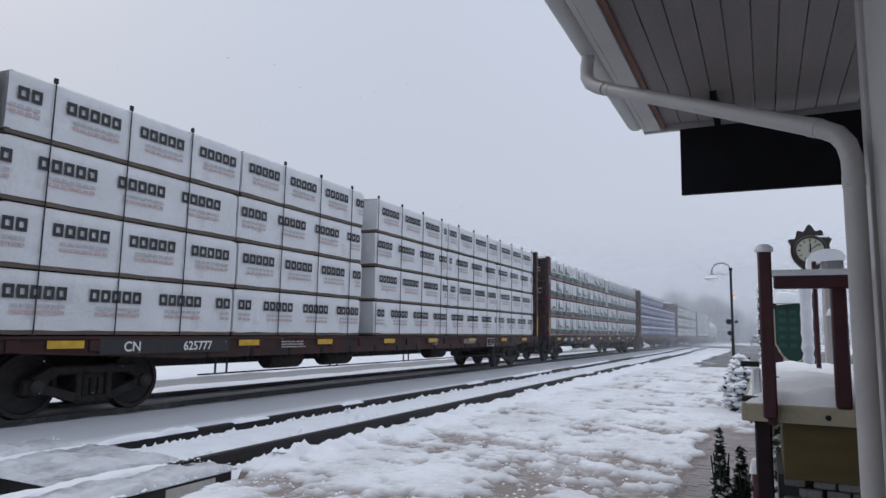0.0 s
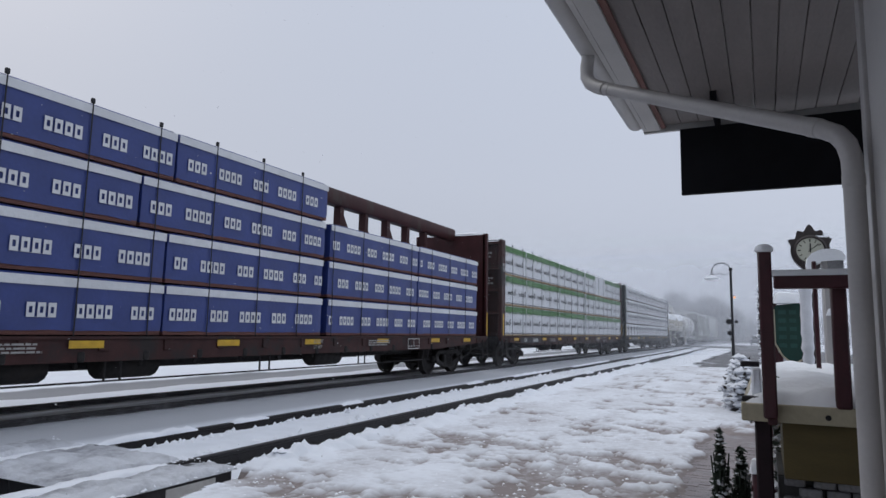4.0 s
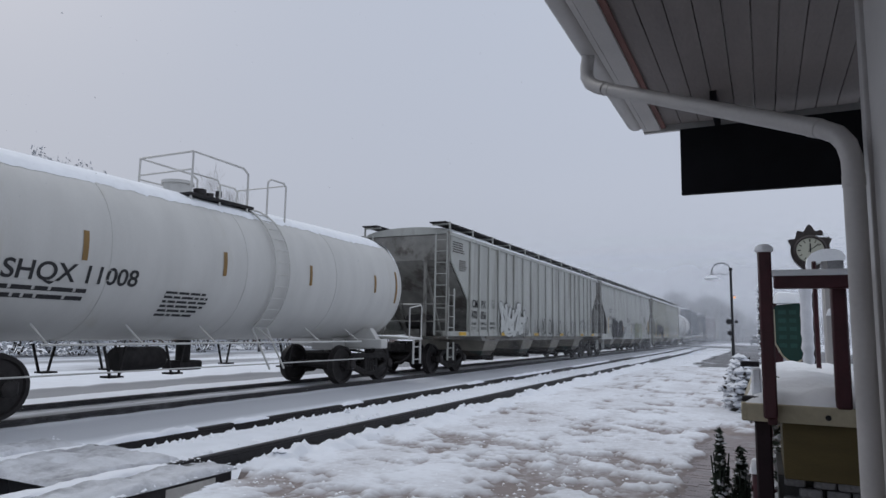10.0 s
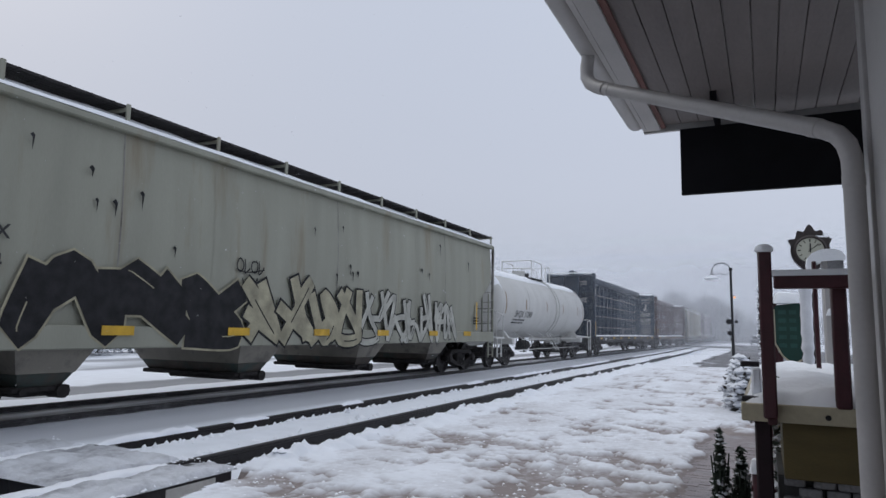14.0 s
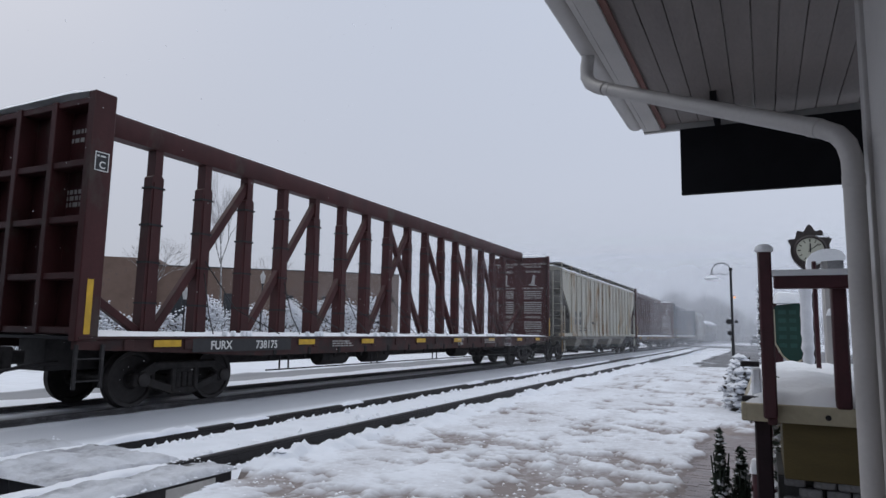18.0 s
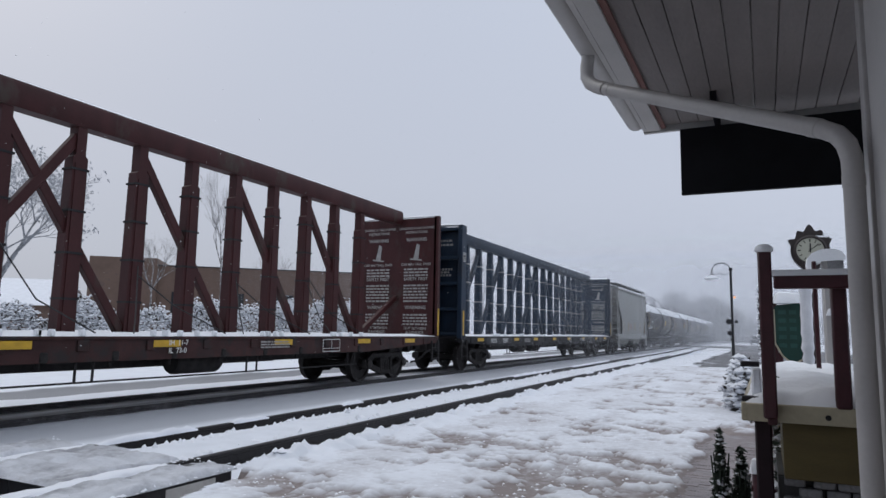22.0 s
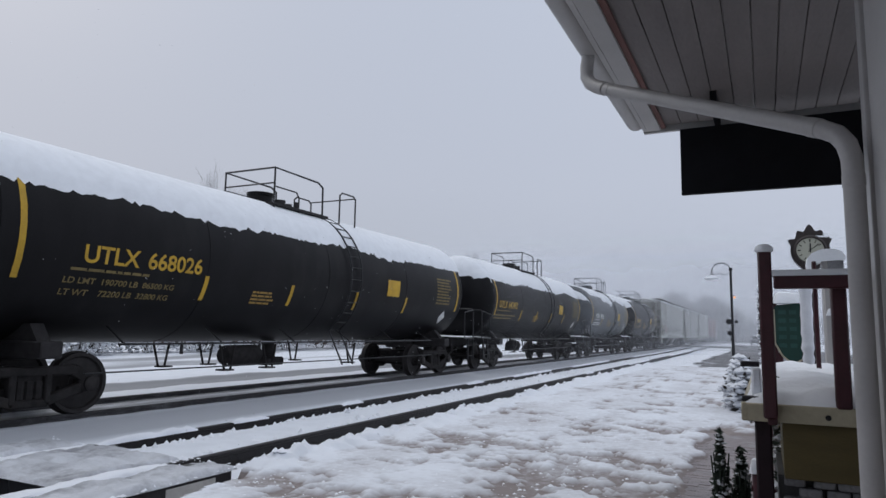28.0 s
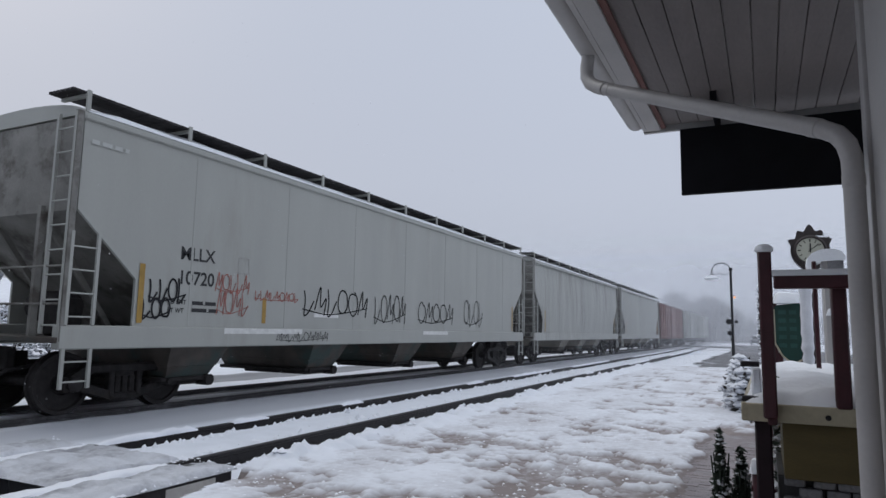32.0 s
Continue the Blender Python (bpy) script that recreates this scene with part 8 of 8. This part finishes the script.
for y, z in ((3.3, 1.85), (5.85, 1.85), (8.15, 1.85)):
    g = Geo()
    flat(g, y, y + .14, z - .28, z + .30, 1.628)
    part("reflector", g, M["amber"], h16, "upright amber reflective stripe")
for y, z, w, hh in ((6.6, 2.0, .16, .62), (8.5, 2.05, .20, .70), (10.0, 1.95, .14, .6), (8.9, 1.75, .3, .16)):
    g = Geo()
    g.add([(1.626, y, z - hh / 2), (1.626, y + w * .6, z - hh / 2 - .05), (1.626, y + w, z + hh * .3), (1.626, y + w * .7, z + hh / 2), (1.626, y + w * .2, z + hh * .2)], [tuple(range(5))])
    part("scuff_mark", g, M["grey_mark"], h16, "pale upright scuff")
bars(h16, 1.628, 4.0, 1.98, .7, .05, 5, M["graf_red"], "red_stencil")
g = Geo()
flat(g, 8.35, 8.72, 1.85, 2.25, 1.626)
part("placard_frame", g, M["black_mark"], h16, "black edged data plate")
for a, b in ((8.38, 8.52), (8.55, 8.69)):
    g = Geo()
    flat(g, a, b, 1.9, 2.2, 1.629)
    part("placard", g, M["white_mark"], h16)
g = Geo()
for a, b, c, d in ((2.75, 3.05, 2.86, 2.88), (2.75, 3.05, 2.52, 2.54), (2.75, 2.77, 2.52, 2.88), (3.03, 3.05, 2.52, 2.88)):
    flat(g, a, b, c, d, 1.63)
part("plate_outline", g, M["black_mark"], h16, "stencilled square")
write("C", 1.64, 2.82, 2.6, .16, M["black_mark"], h16)
BK = (1.52, 2.56)


def black_tank(u, Ls, label, mark, number, snow, seed, paint="tank_black", ink="yellow", at=1.95, wide=.80, crown=1.0):
    t = tank_car(u, Ls, 1.52, 2.56, M[paint], label, snow, True, seed, crown=crown)
    off = 1.05
    write(mark, 0, at, 2.24, .36, M[ink], t, "stencilled car mark", BK, wide)
    write(number, 0, at + (1.06 if mark != "HOKX" else 1.29) * wide, 2.24, .36, M[ink], t, "", BK, wide)
    small = M[ink if ink != "yellow" else "dull_ink"]
    bars(t, 0, at - .15, 2.11, 1.5 * wide, .05, 1, small, "data_stencil", BK)
    if number == "668026":
        write("LD LMT  190700 LB  86500 KG", 0, at - .22, 1.93, .12, small, t, "", BK, 1.25)
        write("LT WT    72200 LB  32800 KG", 0, at - .22, 1.76, .12, small, t, "", BK, 1.25)
    else:
        bars(t, 0, at - .2, 1.93, 2.2, .07, 2, small, "data_stencil", BK)
    bars(t, 0, 5.8, 2.0, .7, .045, 4, M["amber"], "caution_stencil", BK)
    bars(t, 0, off + Ls * .88, 2.85, 1.0, .06, 9, M["dull_ink"], "qualification_stencil", BK)
    g = Geo()
    for k in range(6):
        flat(g, -.31, .31, -.21 + .07 * k, -.14 + .07 * k, .004)
    me = g.mesh("hazard_notice", M["yellow"], 0)
    bend_round(me, 0, off + Ls * .70, 2.42, BK)
    part("hazard_notice", me, None, t, "yellow notice plate")
    g = Geo()
    g.add([(0, -.2, 0), (0, 0, -.2), (0, .2, 0), (0, 0, .2)], [(0, 1, 2, 3)])
    me = g.mesh("placard", M["white_mark"], 0)
    bend_round(me, 0, off + Ls * .93, 1.75, BK)
    for v in me.vertices:
        v.co.x += .01
    part("placard", me, None, t, "white diamond placard")
    return t


black_tank(365.44, 14.4, "black tank car with deep snow along its top", "GATX", "89104", [(27, 150, 1.0, 15.6)], 17, ink="white_mark")
black_tank(382.51, 14.0, "black tank car with snow and orange reflective stripes", "GATX", "89", [(27, 150, 1.0, 15.2)], 18, ink="amber")
black_tank(399.32, 14.2, "black tank car with yellow lettering and snow on top", "UTLX", "668026", [(26, 150, 1.0, 15.4, 1.2)], 19, at=2.2, wide=1.04)
black_tank(416.47, 12.3, "black tank car with bright yellow lettering under snow", "UTLX", "642492", [(25, 150, 1.0, 13.4, 1.3)], 20, at=1.55, wide=.92)
black_tank(431.5, 10.7, "slate grey tank car with patchy snow and white lettering", "HOKX", "286493", [(40, 150, 1.9, 4.6, 2.6), (27, 150, 4.5, 6.7, 2.4), (33, 150, 6.9, 11.5, 2.6)], 21, "tank_grey", "white_mark", wide=.90, crown=.84)
black_tank(445.16, 10.7, "black tank car nearly bare of snow", "UTLX", "66429", [(60, 150, 1.0, 4.4)], 22)
h23 = hopper(458.33, 19.1, M["white_hop"], "pale grey covered hopper with scrawled graffiti tags", 4, (.08, 2.97, 1.12, 2.05), seed=23, rail_mat=M["white_hop"], bay_at=(2.6, 6.4, 10.1, 13.8), bay_size=(.66, .46), bay_mat=M["dark_hop"])
write("MLLX", 1.585, 1.94, 2.45, .31, M["black_mark"], h23)
write("10720", 1.585, 1.92, 2.04, .32, M["black_mark"], h23)
write("LD LMT", 1.585, 1.75, 1.70, .11, M["black_mark"], h23)
write("LT WT", 1.585, 1.75, 1.56, .11, M["black_mark"], h23)
bars(h23, 1.585, 2.25, 1.70, .6, .08, 2, M["black_mark"])
scrawl(h23, 1.588, 1.36, 1.72, .75, .42, 4, M["graf_black"], 61, .035)
scrawl(h23, 1.589, 1.25, 1.45, .55, .35, 3, M["graf_black"], 60, .035)
scrawl(h23, 1.588, 2.75, 1.95, .85, .36, 5, M["graf_red"], 62, .02)
scrawl(h23, 1.589, 2.8, 1.55, .8, .5, 4, M["graf_red"], 69, .02)
scrawl(h23, 1.588, 3.75, 1.86, 1.3, .2, 9, M["graf_red"], 63, .018)
scrawl(h23, 1.588, 5.2, 1.62, 2.5, .62, 6, M["graf_black"], 64, .035)
scrawl(h23, 1.590, 8.0, 1.5, 1.6, .75, 5, M["graf_black"], 65, .026)
scrawl(h23, 1.588, 10.3, 1.52, 2.3, .62, 5, M["graf_black"], 66, .032)
scrawl(h23, 1.590, 13.4, 1.5, 1.6, .9, 4, M["graf_black"], 67, .028)
scrawl(h23, 1.612, 4.4, 1.07, 1.7, .2, 10, M["graf_black"], 68, .016)
g = Geo()
flat(g, 3.98, 4.09, 1.42, 1.90, 1.586)
part("reflector", g, M["amber"], h23, "upright amber reflective stripe")
g = Geo()
for a, b, c, d in ((3.28, 3.56, 2.6, 2.612), (3.28, 3.56, 2.32, 2.332), (3.28, 3.292, 2.32, 2.61), (3.548, 3.56, 2.32, 2.61)):
    flat(g, a, b, c, d, 1.586)
part("plate_outline", g, M["grey_mark"], h23, "stencilled square")
for k, (y, z, w) in enumerate(((5.6, 1.58, .9), (3.0, 1.22, 2.2), (10.6, 1.22, 1.6))):
    g = Geo()
    flat(g, y, y + w, z, z + .10, 1.6135 if z < 1.3 else 1.587)
    part("notice_strip", g, M["white_mark"], h23, "white notice strip")
bars(h23, 1.60, .2, 3.95, .7, .08, 1, M["graf_white"])
hopper(478.9, 17.4, M["grey_hop"], "grey smooth covered hopper in falling snow", 3, seed=24, bulge=.1)
hopper(497.6, 17.4, M["white_hop"], "pale grey covered hopper in falling snow", 3, seed=25, bulge=.1)


def boxcar(u0, L, paint, label):
    car = thing("box_car", label, "railway wagon", "freight train cars")
    moving.append((car, u0, 0, 0))
    bogie(car, 2.0), bogie(car, L - 2.0), ends(car, L, .6)
    part("body", Geo().box(-1.5, 1.5, 0, L, .95, 4.3, .03), paint, car, "ribbed steel body")
    part("roof", Geo().prism([(-1.54, 4.3), (1.54, 4.3), (0, 4.55)], "y", -.05, L + .05), M["snow_car"], car, "snow-covered roof")
    for k in range(14):
        y = .4 + k * (L - .8) / 13
        if abs(y - L / 2) > 1.7:
            part("side_post", Geo().box(1.5, 1.56, y - .05, y + .05, 1.0, 4.25, .01), paint, car)
    part("sliding_door", Geo().box(1.5, 1.58, L / 2 - 1.5, L / 2 + 1.5, 1.0, 4.1, .02), paint, car, "sliding door")
    for z in (1.9, 2.9, 3.7):
        part("end_band", Geo().box(-1.3, 1.3, -.03, .0, z - .06, z + .06), M["amber"], car, "pale end band")
    ladder(car, -.05, 1.0, 1.45, .6, 4.2, 9, M["steel_dark"], "x")
    return car


boxcar(517.0, 18.0, M["box_red"], "red boxcar lightened for the haze, with pale bands, far down the train")
boxcar(536.2, 18.0, M["white_hop"], "pale boxcar in blowing snow at the train's far end")
boxcar(555.4, 18.0, M["white_hop"], "pale boxcar in blowing snow at the train's far end")


def motions():
    """The whole train rolls towards the camera, slowly gaining speed."""
    for ob, u, x, z, *more in moving:
        dy, turn = more or (0, 0)
        rows = [(t, pose(TRACK_X + x, u + dy - run(t), z, 0, 0, turn)) for t in range(0, 33, 2)]
        walk(ob, rows)
    # the wheels roll: one turning action for each seat in a bogie
    seats = {}
    for w, s, dy in rolling:
        if (s, dy) not in seats:
            walk(w, [(i * .05, Matrix.Translation((s * .7535, dy, .457)) @ Matrix.Rotation(run(i * .05) / .457, 4, 'X') @ Matrix.Rotation(0 if s < 0 else math.pi, 4, 'Z')) for i in range(641)])
            seats[s, dy] = w.animation_data
            continue
        w.rotation_mode = "QUATERNION"
        own = w.animation_data_create()
        own.action = seats[s, dy].action
        own.action_slot = seats[s, dy].action_slot
    walk(snowfall, [(t, pose(-.05 * t, -.03 * t, -1.25 * t)) for t in (0, 16, 32)])


motions()
